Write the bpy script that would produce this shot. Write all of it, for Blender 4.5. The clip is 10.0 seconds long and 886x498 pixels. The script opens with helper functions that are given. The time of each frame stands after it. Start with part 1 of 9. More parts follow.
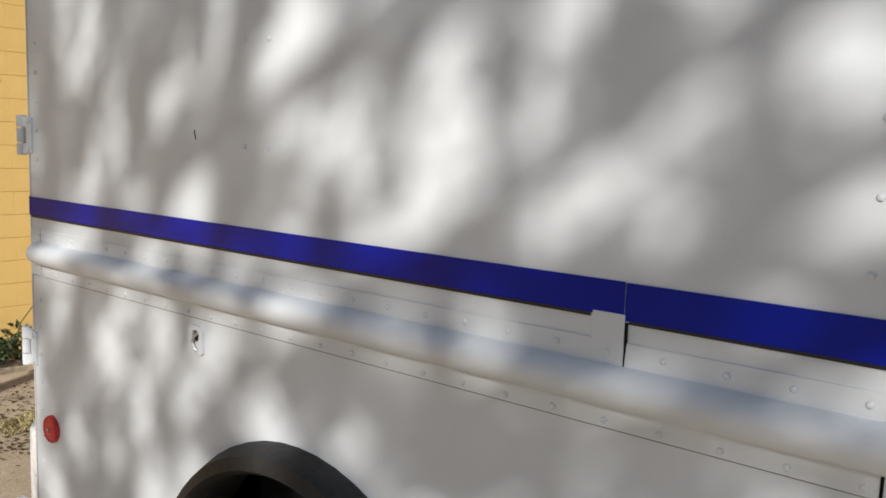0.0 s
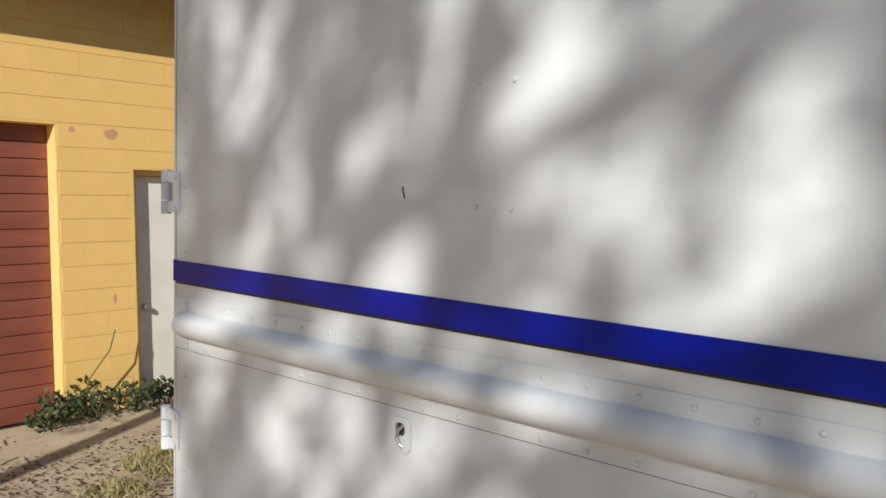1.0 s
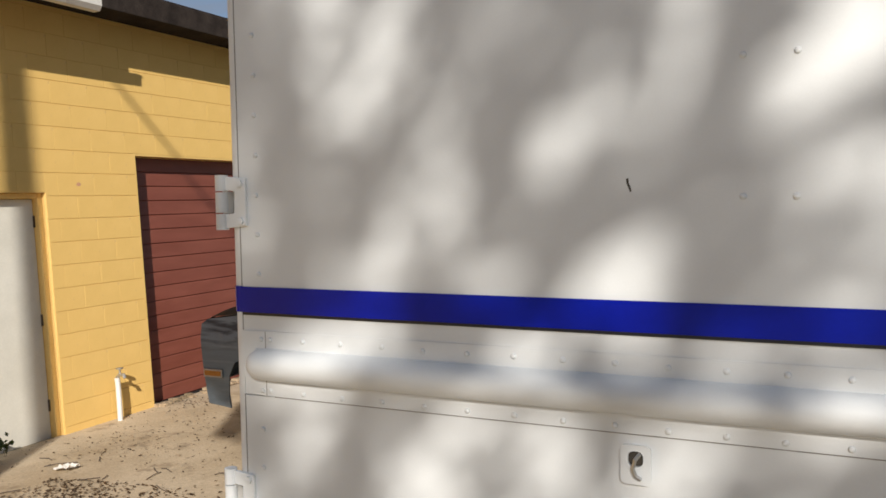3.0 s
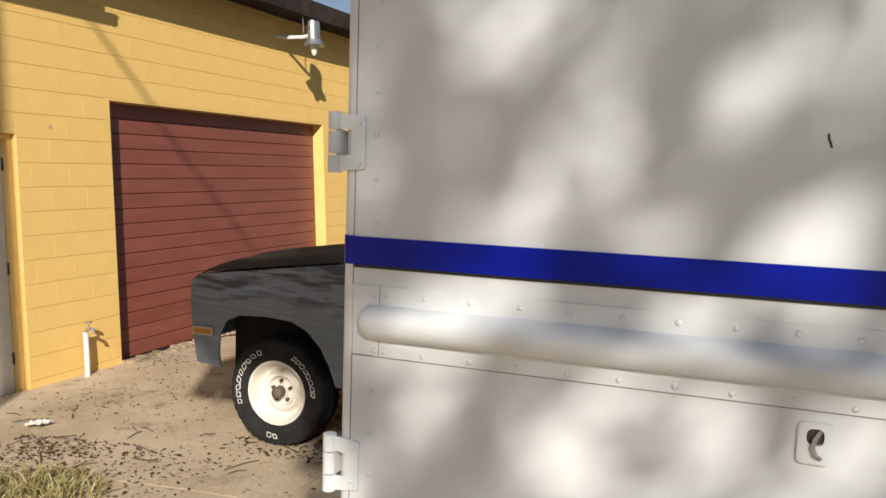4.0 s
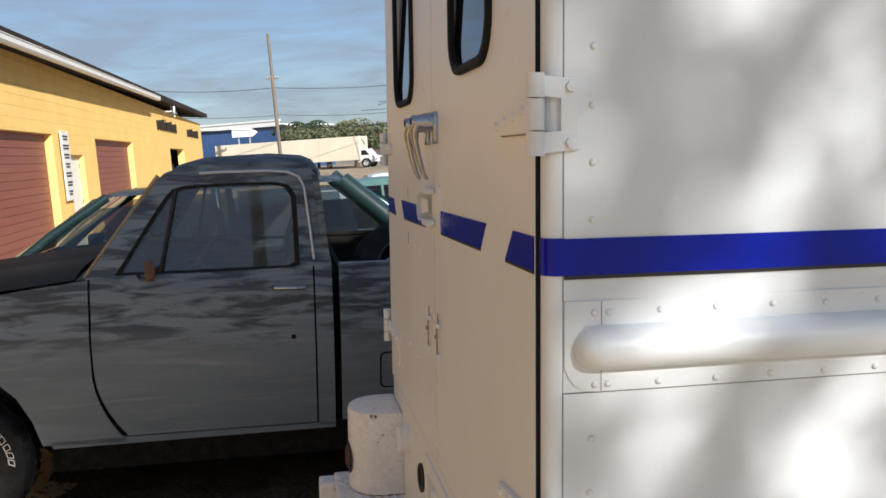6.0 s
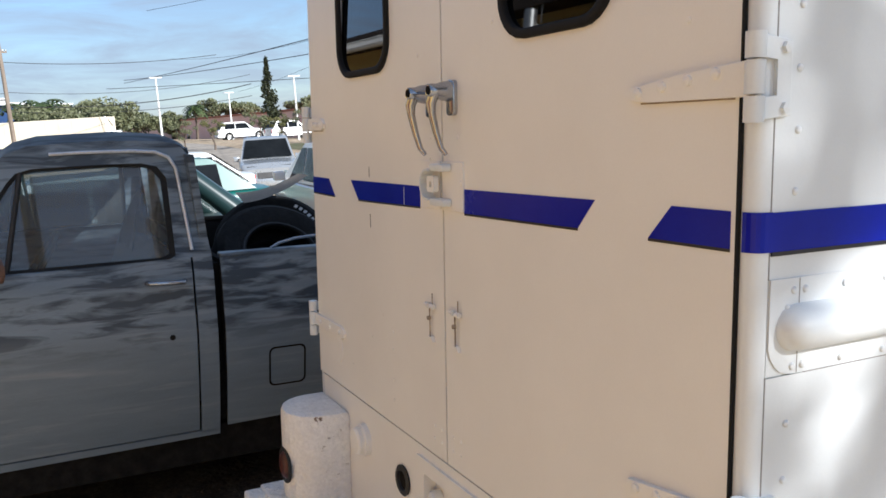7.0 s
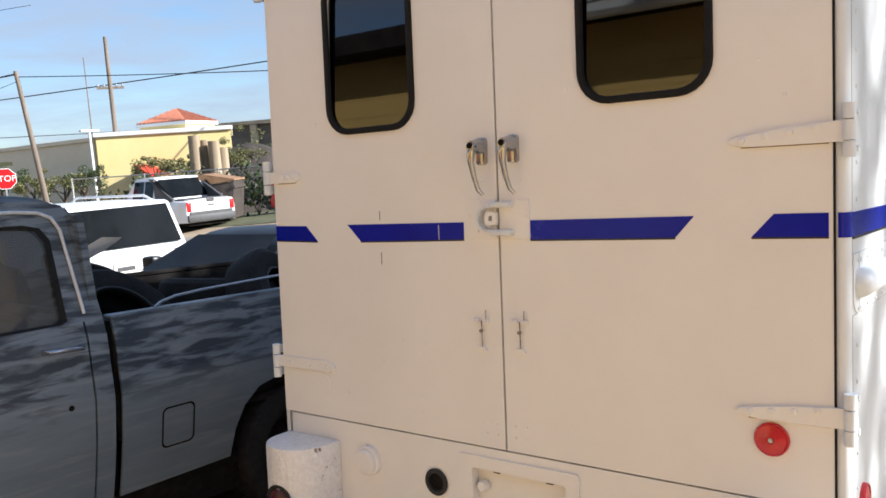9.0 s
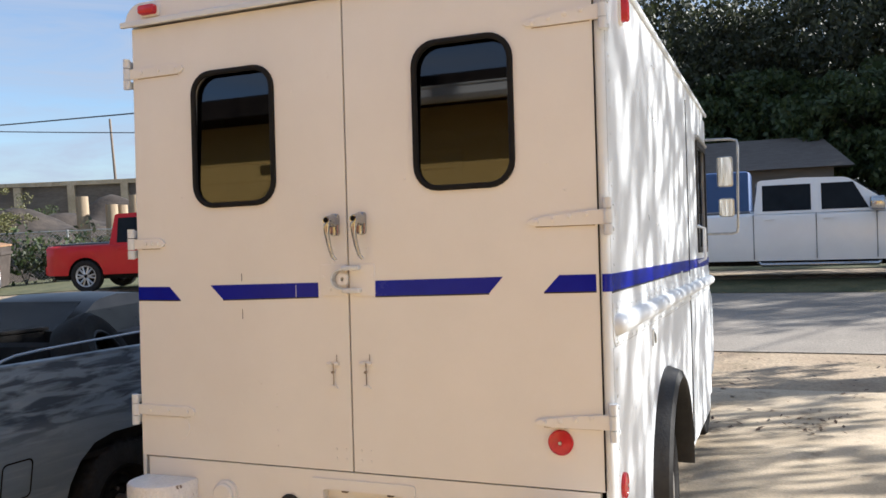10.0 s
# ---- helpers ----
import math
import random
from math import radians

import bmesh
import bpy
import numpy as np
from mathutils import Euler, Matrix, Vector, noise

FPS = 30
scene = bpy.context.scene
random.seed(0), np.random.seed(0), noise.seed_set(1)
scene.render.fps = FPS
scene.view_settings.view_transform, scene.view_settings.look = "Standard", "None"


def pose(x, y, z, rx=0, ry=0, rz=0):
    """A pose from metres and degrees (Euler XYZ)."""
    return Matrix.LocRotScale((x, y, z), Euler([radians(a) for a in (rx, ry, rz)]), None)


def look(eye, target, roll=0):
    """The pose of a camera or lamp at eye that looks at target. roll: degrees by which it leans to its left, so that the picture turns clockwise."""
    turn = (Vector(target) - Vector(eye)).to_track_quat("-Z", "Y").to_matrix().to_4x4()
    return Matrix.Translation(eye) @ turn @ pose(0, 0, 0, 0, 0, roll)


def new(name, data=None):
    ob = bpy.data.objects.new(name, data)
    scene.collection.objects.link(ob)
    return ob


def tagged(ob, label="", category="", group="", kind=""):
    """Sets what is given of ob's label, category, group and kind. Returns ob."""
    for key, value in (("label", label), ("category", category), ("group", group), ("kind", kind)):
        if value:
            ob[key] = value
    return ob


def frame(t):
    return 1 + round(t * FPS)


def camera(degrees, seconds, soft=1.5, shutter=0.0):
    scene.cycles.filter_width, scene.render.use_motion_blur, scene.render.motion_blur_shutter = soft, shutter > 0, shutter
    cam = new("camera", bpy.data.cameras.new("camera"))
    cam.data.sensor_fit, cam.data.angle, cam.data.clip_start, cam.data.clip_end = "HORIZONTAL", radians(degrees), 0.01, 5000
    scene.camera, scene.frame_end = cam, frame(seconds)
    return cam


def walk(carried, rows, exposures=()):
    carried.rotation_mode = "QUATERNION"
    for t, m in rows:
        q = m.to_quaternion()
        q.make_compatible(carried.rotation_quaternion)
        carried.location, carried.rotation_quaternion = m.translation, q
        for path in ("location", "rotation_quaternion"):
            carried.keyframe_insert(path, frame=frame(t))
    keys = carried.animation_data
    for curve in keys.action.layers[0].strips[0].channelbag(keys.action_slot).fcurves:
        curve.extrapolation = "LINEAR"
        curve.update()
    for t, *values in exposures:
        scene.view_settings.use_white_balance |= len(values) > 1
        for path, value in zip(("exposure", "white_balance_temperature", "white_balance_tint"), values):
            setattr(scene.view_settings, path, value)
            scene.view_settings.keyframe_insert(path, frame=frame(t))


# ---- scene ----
cam = camera(56.0, 10.0, soft=1.6)
PATH = [
    (0, (-0.1345, 0.0860, 1.6824), (-1.3957, 1.6280, 1.5012), -0.24),
    (0.5, (-0.4287, 0.1070, 1.7058), (-1.7997, 1.5570, 1.5684), 0.61),
    (1, (-0.6977, 0.0360, 1.7309), (-2.0148, 1.5390, 1.6498), -0.76),
    (1.5, (-0.9757, -0.0090, 1.7195), (-2.2201, 1.5540, 1.6295), -2.15),
    (2, (-1.2602, -0.0130, 1.7364), (-2.4514, 1.5930, 1.6686), -2.81),
    (2.2, (-1.3489, -0.0340, 1.7450), (-2.4775, 1.6160, 1.6860), -3.08),
    (3.3, (-1.6654, -0.2600, 1.7426), (-2.4515, 1.5770, 1.6466), -2.96),
    (3.5, (-1.7375, -0.2680, 1.7434), (-2.5044, 1.5760, 1.6314), -2.08),
    (4, (-2.0069, -0.2300, 1.7225), (-2.7333, 1.6260, 1.5622), -1.01),
    (4.5, (-2.2940, -0.2370, 1.7285), (-2.9324, 1.6480, 1.5276), -2.06),
    (5, (-2.6356, -0.2360, 1.7464), (-2.9681, 1.7200, 1.4964), -2.88),
    (5.5, (-2.9454, -0.0930, 1.7376), (-2.9477, 1.8910, 1.4834), -2.82),
    (6, (-3.2141, 0.0690, 1.7697), (-2.8614, 2.0220, 1.5259), -3.77),
    (6.2, (-3.3304, 0.1140, 1.7868), (-2.8563, 2.0400, 1.5286), -4.13),
    (7.3, (-3.9122, 0.5730, 1.7873), (-2.8725, 2.2510, 1.4674), -3.37),
    (7.5, (-4.0210, 0.6280, 1.7930), (-2.8816, 2.2420, 1.4849), -3.37),
    (8, (-4.3670, 0.7310, 1.8221), (-3.1306, 2.2760, 1.5290), -3.36),
    (8.5, (-4.6645, 0.8870, 1.7996), (-3.3865, 2.4020, 1.5384), -4.30),
    (9, (-4.9348, 0.8860, 1.8218), (-3.3546, 2.0920, 1.5928), -4.12),
    (9.5, (-5.2941, 0.8350, 1.8447), (-3.5207, 1.7440, 1.6716), -3.47),
    (10, (-5.5623, 0.7680, 1.8467), (-3.7134, 1.5250, 1.7578), -2.74),
]
walk(cam, [(t, look(eye, target, roll)) for t, eye, target, roll in PATH],
     exposures=[(0, 0.12, 5550, 10), (2, 0.15, 5750, 10), (4.5, 0.38, 5900, 10), (5.5, 0.54, 5650, 10), (6.2, 0.70, 5450, 9), (7.5, 1.27, 5200, 9), (8.5, 1.34, 5280, 9), (10, 1.32, 5400, 10)])

# ---- light ----
SUN = Vector((1.0, -1.8, 1.02)).normalized()      # towards the sun
elev = math.asin(SUN.z)
world = bpy.data.worlds.new("sky")
scene.world = world
world.use_nodes = True
wt = world.node_tree
wt.nodes.clear()
w_out = wt.nodes.new("ShaderNodeOutputWorld")
w_bg = wt.nodes.new("ShaderNodeBackground")
w_bg.inputs["Strength"].default_value = 0.065
w_sky = wt.nodes.new("ShaderNodeTexSky")
w_sky.sky_type = "NISHITA"
w_sky.sun_disc = False
w_sky.sun_elevation = elev
w_sky.sun_rotation = math.atan2(SUN.x, SUN.y)
w_sky.dust_density = 0.5
w_sky.ozone_density = 1.6
# thin streaked cloud over the clear sky
w_co = wt.nodes.new("ShaderNodeTexCoord")
w_map = wt.nodes.new("ShaderNodeMapping")
w_map.inputs["Scale"].default_value = (1.6, 1.6, 9.0)
w_map.inputs["Rotation"].default_value = (radians(8), radians(6), 0)
w_no = wt.nodes.new("ShaderNodeTexNoise")
w_no.inputs["Scale"].default_value = 3.0
w_no.inputs["Detail"].default_value = 7
w_no.inputs["Roughness"].default_value = 0.62
w_no.inputs["Distortion"].default_value = 0.5
w_ramp = wt.nodes.new("ShaderNodeValToRGB")
w_ramp.color_ramp.elements[0].position = 0.26
w_ramp.color_ramp.elements[1].position = 0.64
w_mix = wt.nodes.new("ShaderNodeMix")
w_mix.data_type = "RGBA"
w_mix.inputs["B"].default_value = (3.5, 3.6, 3.8, 1)
w_mul = wt.nodes.new("ShaderNodeMath")
w_mul.operation = "MULTIPLY"
w_mul.inputs[1].default_value = 0.78
wt.links.new(w_co.outputs["Generated"], w_map.inputs["Vector"])
wt.links.new(w_map.outputs["Vector"], w_no.inputs["Vector"])
wt.links.new(w_no.outputs["Fac"], w_ramp.inputs["Fac"])
wt.links.new(w_ramp.outputs["Color"], w_mul.inputs[0])
wt.links.new(w_mul.outputs["Value"], w_mix.inputs["Factor"])
wt.links.new(w_sky.outputs["Color"], w_mix.inputs["A"])
wt.links.new(w_mix.outputs["Result"], w_bg.inputs["Color"])
wt.links.new(w_bg.outputs["Background"], w_out.inputs["Surface"])

sun_data = bpy.data.lights.new("sun", "SUN")
sun_data.energy = 5.0
sun_data.angle = radians(0.53)
sun_data.color = (1.0, 0.87, 0.70)
sun = new("sun", sun_data)
sun.matrix_world = look(SUN * 50, (0, 0, 0))
# ---- materials ----
def mat(name, c1, c2=None, scale=3.0, rough=0.6, metal=0.0, bump=0.0, bscale=40.0, stretch=(1, 1, 1), contrast=(0.35, 0.65),
        fine=0.12, fscale=60.0, vary=0.0, spec=0.5, coat=0.0, rvar=0.1, spots=None, sscale=12.0, srange=(0.62, 0.68), sdetail=8):
    """A painted, stained or grained surface: a large pattern of c1 and c2, fine grain over it, a relief, and, with spots, worn patches."""
    m = bpy.data.materials.new(name)
    m.use_nodes = True
    nt = m.node_tree
    N, K = nt.nodes.new, nt.links.new
    b = nt.nodes["Principled BSDF"]
    b.inputs["Roughness"].default_value = rough
    b.inputs["Metallic"].default_value = metal
    b.inputs["Specular IOR Level"].default_value = spec
    b.inputs["Coat Weight"].default_value = coat
    b.inputs["Coat Roughness"].default_value = 0.08
    co = N("ShaderNodeTexCoord")
    mp = N("ShaderNodeMapping")
    mp.inputs["Scale"].default_value = stretch
    K(co.outputs["Object"], mp.inputs["Vector"])
    n1 = N("ShaderNodeTexNoise")
    n1.inputs["Scale"].default_value = scale
    n1.inputs["Detail"].default_value = 6
    n1.inputs["Roughness"].default_value = 0.6
    K(mp.outputs["Vector"], n1.inputs["Vector"])
    ramp = N("ShaderNodeValToRGB")
    ramp.color_ramp.elements[0].position, ramp.color_ramp.elements[1].position = contrast
    ramp.color_ramp.elements[0].color = (*c1, 1)
    ramp.color_ramp.elements[1].color = (*(c2 or c1), 1)
    K(n1.outputs["Fac"], ramp.inputs["Fac"])
    out = ramp.outputs["Color"]
    n2 = N("ShaderNodeTexNoise")
    n2.inputs["Scale"].default_value = fscale
    n2.inputs["Detail"].default_value = 3
    K(mp.outputs["Vector"], n2.inputs["Vector"])
    mr = N("ShaderNodeMapRange")
    mr.inputs["From Min"].default_value, mr.inputs["From Max"].default_value = 0.25, 0.75
    mr.inputs["To Min"].default_value, mr.inputs["To Max"].default_value = 1 - fine, 1 + fine
    K(n2.outputs["Fac"], mr.inputs["Value"])
    value = mr.outputs["Result"]
    if vary:
        oi = N("ShaderNodeObjectInfo")
        v = N("ShaderNodeMapRange")
        v.inputs["To Min"].default_value, v.inputs["To Max"].default_value = 1 - vary, 1 + vary
        K(oi.outputs["Random"], v.inputs["Value"])
        ge = N("ShaderNodeNewGeometry")
        g = N("ShaderNodeMapRange")
        g.inputs["To Min"].default_value, g.inputs["To Max"].default_value = 1 - vary, 1 + vary
        K(ge.outputs["Random Per Island"], g.inputs["Value"])
        mm = N("ShaderNodeMath")
        mm.operation = "MULTIPLY"
        K(v.outputs["Result"], mm.inputs[0])
        K(g.outputs["Result"], mm.inputs[1])
        m3 = N("ShaderNodeMath")
        m3.operation = "MULTIPLY"
        K(mm.outputs["Value"], m3.inputs[0])
        K(value, m3.inputs[1])
        value = m3.outputs["Value"]
    mix = N("ShaderNodeVectorMath")
    mix.operation = "SCALE"
    K(out, mix.inputs[0])
    K(value, mix.inputs["Scale"])
    out = mix.outputs["Vector"]
    if spots:
        n3 = N("ShaderNodeTexNoise")
        n3.inputs["Scale"].default_value = sscale
        n3.inputs["Detail"].default_value = sdetail
        n3.inputs["Roughness"].default_value = 0.7
        K(mp.outputs["Vector"], n3.inputs["Vector"])
        r3 = N("ShaderNodeMapRange")
        r3.inputs["From Min"].default_value, r3.inputs["From Max"].default_value = srange
        K(n3.outputs["Fac"], r3.inputs["Value"])
        mx = N("ShaderNodeMix")
        mx.data_type = "RGBA"
        K(r3.outputs["Result"], mx.inputs["Factor"])
        K(out, mx.inputs["A"])
        mx.inputs["B"].default_value = (*spots, 1)
        out = mx.outputs["Result"]
    K(out, b.inputs["Base Color"])
    rr = N("ShaderNodeMapRange")
    rr.inputs["To Min"].default_value, rr.inputs["To Max"].default_value = max(0.0, rough - rvar), min(1.0, rough + rvar)
    K(n1.outputs["Fac"], rr.inputs["Value"])
    K(rr.outputs["Result"], b.inputs["Roughness"])
    if bump:
        n4 = N("ShaderNodeTexNoise")
        n4.inputs["Scale"].default_value = bscale
        n4.inputs["Detail"].default_value = 4
        K(mp.outputs["Vector"], n4.inputs["Vector"])
        bp = N("ShaderNodeBump")
        bp.inputs["Strength"].default_value = bump
        bp.inputs["Distance"].default_value = 0.02
        K(n4.outputs["Fac"], bp.inputs["Height"])
        K(bp.outputs["Normal"], b.inputs["Normal"])
    return m


def glass_mat(name, tint=(0.6, 0.65, 0.66), rough=0.02, dust_sheen=0.0, ior=1.7):
    """Window glass: see-through with a tint, and a clear gloss that grows at a grazing look."""
    m = bpy.data.materials.new(name)
    m.use_nodes = True
    nt = m.node_tree
    nt.nodes.clear()
    N, K = nt.nodes.new, nt.links.new
    o = N("ShaderNodeOutputMaterial")
    t = N("ShaderNodeBsdfTransparent")
    t.inputs["Color"].default_value = (*tint, 1)
    g = N("ShaderNodeBsdfGlossy")
    g.inputs["Roughness"].default_value = rough
    g.inputs["Color"].default_value = (0.95, 0.97, 1, 1)
    f = N("ShaderNodeFresnel")
    f.inputs["IOR"].default_value = ior
    mx = N("ShaderNodeMixShader")
    K(f.outputs["Fac"], mx.inputs["Fac"])
    K(t.outputs["BSDF"], mx.inputs[1])
    K(g.outputs["BSDF"], mx.inputs[2])
    top = mx.outputs["Shader"]
    # pale diffuse film: dust, plus reflections painted into the glass
    if dust_sheen:
        df = N("ShaderNodeBsdfDiffuse")
        df.inputs["Color"].default_value = (0.62, 0.64, 0.62, 1)
        m2 = N("ShaderNodeMixShader")
        m2.inputs["Fac"].default_value = dust_sheen
        K(top, m2.inputs[1])
        K(df.outputs["BSDF"], m2.inputs[2])
        top = m2.outputs["Shader"]
    K(top, o.inputs["Surface"])
    return m


def leaf_mat(name, c1, c2):
    """Leaves: each clump its own green, some light through them."""
    m = bpy.data.materials.new(name)
    m.use_nodes = True
    nt = m.node_tree
    N, K = nt.nodes.new, nt.links.new
    b = nt.nodes["Principled BSDF"]
    b.inputs["Roughness"].default_value = 0.55
    ge = N("ShaderNodeNewGeometry")
    ramp = N("ShaderNodeValToRGB")
    ramp.color_ramp.elements[0].color, ramp.color_ramp.elements[1].color = (*c1, 1), (*c2, 1)
    K(ge.outputs["Random Per Island"], ramp.inputs["Fac"])
    K(ramp.outputs["Color"], b.inputs["Base Color"])
    tr = N("ShaderNodeBsdfTranslucent")
    K(ramp.outputs["Color"], tr.inputs["Color"])
    mx = N("ShaderNodeMixShader")
    mx.inputs["Fac"].default_value = 0.25
    K(b.outputs["BSDF"], mx.inputs[1])
    K(tr.outputs["BSDF"], mx.inputs[2])
    K(mx.outputs["Shader"], nt.nodes["Material Output"].inputs["Surface"])
    return m


def primer_mat():
    """Brushed grey-blue primer: faint pale strokes, and dark bare patches over the upper half of the panels."""
    m = mat("grey_primer", (0.130, 0.164, 0.200), (0.196, 0.236, 0.276), 1.7, 0.42, stretch=(0.6, 1, 3.4), fine=0.05, fscale=120, contrast=(0.3, 0.7), rvar=0.06)
    nt = m.node_tree
    N, K = nt.nodes.new, nt.links.new
    b = nt.nodes["Principled BSDF"]
    out = b.inputs["Base Color"].links[0].from_socket
    co = N("ShaderNodeTexCoord")

    def layer(under, colour, stretch, scale, lo, hi, share, detail, gate=None):
        mp = N("ShaderNodeMapping")
        mp.inputs["Scale"].default_value = stretch
        K(co.outputs["Object"], mp.inputs["Vector"])
        no = N("ShaderNodeTexNoise")
        no.inputs["Scale"].default_value = scale
        no.inputs["Detail"].default_value = detail
        no.inputs["Roughness"].default_value = 0.55
        no.inputs["Distortion"].default_value = 0.5
        K(mp.outputs["Vector"], no.inputs["Vector"])
        mr = N("ShaderNodeMapRange")
        mr.inputs["From Min"].default_value, mr.inputs["From Max"].default_value = lo, hi
        mr.inputs["To Max"].default_value = share
        K(no.outputs["Fac"], mr.inputs["Value"])
        fac = mr.outputs["Result"]
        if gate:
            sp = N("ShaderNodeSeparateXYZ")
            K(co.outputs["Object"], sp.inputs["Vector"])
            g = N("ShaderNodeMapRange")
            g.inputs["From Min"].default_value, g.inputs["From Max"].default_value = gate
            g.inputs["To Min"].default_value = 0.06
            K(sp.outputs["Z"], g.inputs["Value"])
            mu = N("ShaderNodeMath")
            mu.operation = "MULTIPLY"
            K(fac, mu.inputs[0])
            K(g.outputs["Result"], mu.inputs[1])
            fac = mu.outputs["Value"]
        mx = N("ShaderNodeMix")
        mx.data_type = "RGBA"
        K(fac, mx.inputs["Factor"])
        K(under, mx.inputs["A"])
        mx.inputs["B"].default_value = (*colour, 1)
        return mx.outputs["Result"]

    out = layer(out, (0.30, 0.325, 0.35), (0.6, 1, 8.0), 3.2, 0.55, 0.75, 0.55, 4)
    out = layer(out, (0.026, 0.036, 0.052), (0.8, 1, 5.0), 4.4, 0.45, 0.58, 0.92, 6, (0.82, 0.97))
    K(out, b.inputs["Base Color"])
    return m


VAN_WHITE = mat("van_white_paint", (0.668, 0.694, 0.710), (0.708, 0.734, 0.750), 2.2, 0.42, fine=0.012, fscale=240, bump=0.035, bscale=34, rvar=0.05, spec=0.4, spots=(0.50, 0.50, 0.49), sscale=11, srange=(0.70, 0.80))
VAN_CREAM = mat("van_cream_paint", (0.770, 0.750, 0.712), (0.815, 0.795, 0.758), 1.8, 0.40, fine=0.012, fscale=240, bump=0.03, bscale=26, rvar=0.05, spec=0.4, spots=(0.56, 0.50, 0.42), sscale=9, srange=(0.69, 0.80))
VAN_ROUGH = mat("thick_white_paint", (0.76, 0.74, 0.71), (0.85, 0.83, 0.80), 8, 0.5, fine=0.08, fscale=90, bump=0.6, bscale=42, spots=(0.14, 0.09, 0.06), sscale=20, srange=(0.63, 0.68))
STRIPE = mat("blue_vinyl", (0.0015, 0.008, 0.28), (0.002, 0.012, 0.34), 4, 0.26, fine=0.04, fscale=120, spec=0.22, rvar=0.05)
STRIPE_EDGE = mat("dark_vinyl_edge", (0.006, 0.006, 0.012), None, 4, 0.4)
DOOR_GAP = mat("brown_door_gap", (0.045, 0.038, 0.030), (0.085, 0.072, 0.058), 20, 0.9)
SEAM_BROWN = mat("brown_dirt_and_shade", (0.20, 0.15, 0.10), (0.30, 0.24, 0.17), 30, 0.9)
SEAM = mat("grey_seam", (0.22, 0.21, 0.20), (0.28, 0.27, 0.26), 30, 0.8)
GAP = mat("dark_seal", (0.008, 0.0075, 0.007), (0.018, 0.016, 0.014), 20, 0.9, spec=0.08)
RUBBER = mat("black_rubber", (0.010, 0.010, 0.010), (0.022, 0.021, 0.020), 14, 0.6, fine=0.15, bump=0.12, bscale=60)
TYRE = mat("tyre_rubber", (0.013, 0.013, 0.013), (0.025, 0.024, 0.023), 9, 0.85, fine=0.2, bump=0.15, bscale=90, spec=0.2)
CHROME = mat("worn_chrome", (0.46, 0.47, 0.49), (0.36, 0.37, 0.39), 30, 0.15, 0.92, fine=0.06, spots=(0.20, 0.17, 0.14), sscale=60, srange=(0.68, 0.76))
DULL_METAL = mat("dull_zinc", (0.42, 0.42, 0.41), (0.55, 0.55, 0.53), 20, 0.45, 0.9, fine=0.1)
RED_LENS = mat("red_plastic_lens", (0.45, 0.012, 0.016), (0.55, 0.02, 0.022), 30, 0.22, fine=0.1, fscale=300, spec=0.6)
AMBER_LENS = mat("amber_plastic_lens", (0.45, 0.20, 0.03), (0.36, 0.15, 0.02), 30, 0.3)
# near-black linings: the shade of recesses is put into this colour
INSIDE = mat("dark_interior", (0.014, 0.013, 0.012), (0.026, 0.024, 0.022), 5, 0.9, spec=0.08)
GLASS = glass_mat("window_glass", (0.50, 0.55, 0.56), dust_sheen=0.085, ior=1.7)
GLASS_CLEAR = glass_mat("tinted_car_glass", (0.22, 0.25, 0.25))
GLASS_DARK = glass_mat("dark_window_glass", (0.10, 0.11, 0.11))
YELLOW = mat("yellow_masonry_paint", (0.76, 0.51, 0.16), (0.82, 0.56, 0.19), 1.4, 0.85, fine=0.05, fscale=160, bump=0.25, bscale=110, vary=0.01, spec=0.2,
             spots=(0.62, 0.40, 0.19), sscale=4, srange=(0.66, 0.72))
YELLOW_TRIM = mat("yellow_trim_paint", (0.78, 0.53, 0.17), (0.84, 0.58, 0.20), 3, 0.7, fine=0.05, bump=0.1, bscale=60)
PRIMER = primer_mat()
HOOD = mat("brown_primer_hood", (0.034, 0.027, 0.024), (0.060, 0.050, 0.044), 4, 0.6, fine=0.08)
BROWN_DOOR = mat("brown_door_paint", (0.19, 0.056, 0.036), (0.235, 0.075, 0.050), 2.2, 0.5, stretch=(1, 0.6, 3), fine=0.06, fscale=90, bump=0.05, bscale=50, vary=0.03)
WHITE_DOOR = mat("white_door_paint", (0.68, 0.66, 0.58), (0.77, 0.75, 0.67), 2.4, 0.5, fine=0.03, bump=0.05, bscale=30)
CONCRETE = mat("concrete", (0.40, 0.315, 0.205), (0.56, 0.46, 0.325), 1.1, 0.9, fine=0.16, fscale=55, bump=0.3, bscale=120, spots=(0.20, 0.145, 0.09), sscale=2.4, srange=(0.56, 0.72), vary=0.04)
SAND = mat("sandy_dirt", (0.30, 0.22, 0.14), (0.42, 0.33, 0.22), 0.9, 0.95, fine=0.25, fscale=30, bump=0.6, bscale=18, spots=(0.14, 0.12, 0.06), sscale=0.6, srange=(0.52, 0.66))
ASPHALT = mat("worn_road", (0.235, 0.205, 0.168), (0.32, 0.28, 0.23), 0.7, 0.92, fine=0.25, fscale=45, bump=0.4, bscale=80)
GRASS_SOIL = mat("short_grass_ground", (0.055, 0.066, 0.024), (0.13, 0.12, 0.055), 1.6, 0.95, fine=0.35, fscale=26, bump=0.8, bscale=22)
ROOF_DARK = mat("weathered_roof_edge", (0.022, 0.017, 0.015), (0.048, 0.038, 0.032), 4, 0.9, spec=0.12, fine=0.15, bump=0.2)
GUTTER = mat("white_gutter_paint", (0.66, 0.64, 0.60), (0.76, 0.74, 0.70), 4, 0.5, fine=0.05)
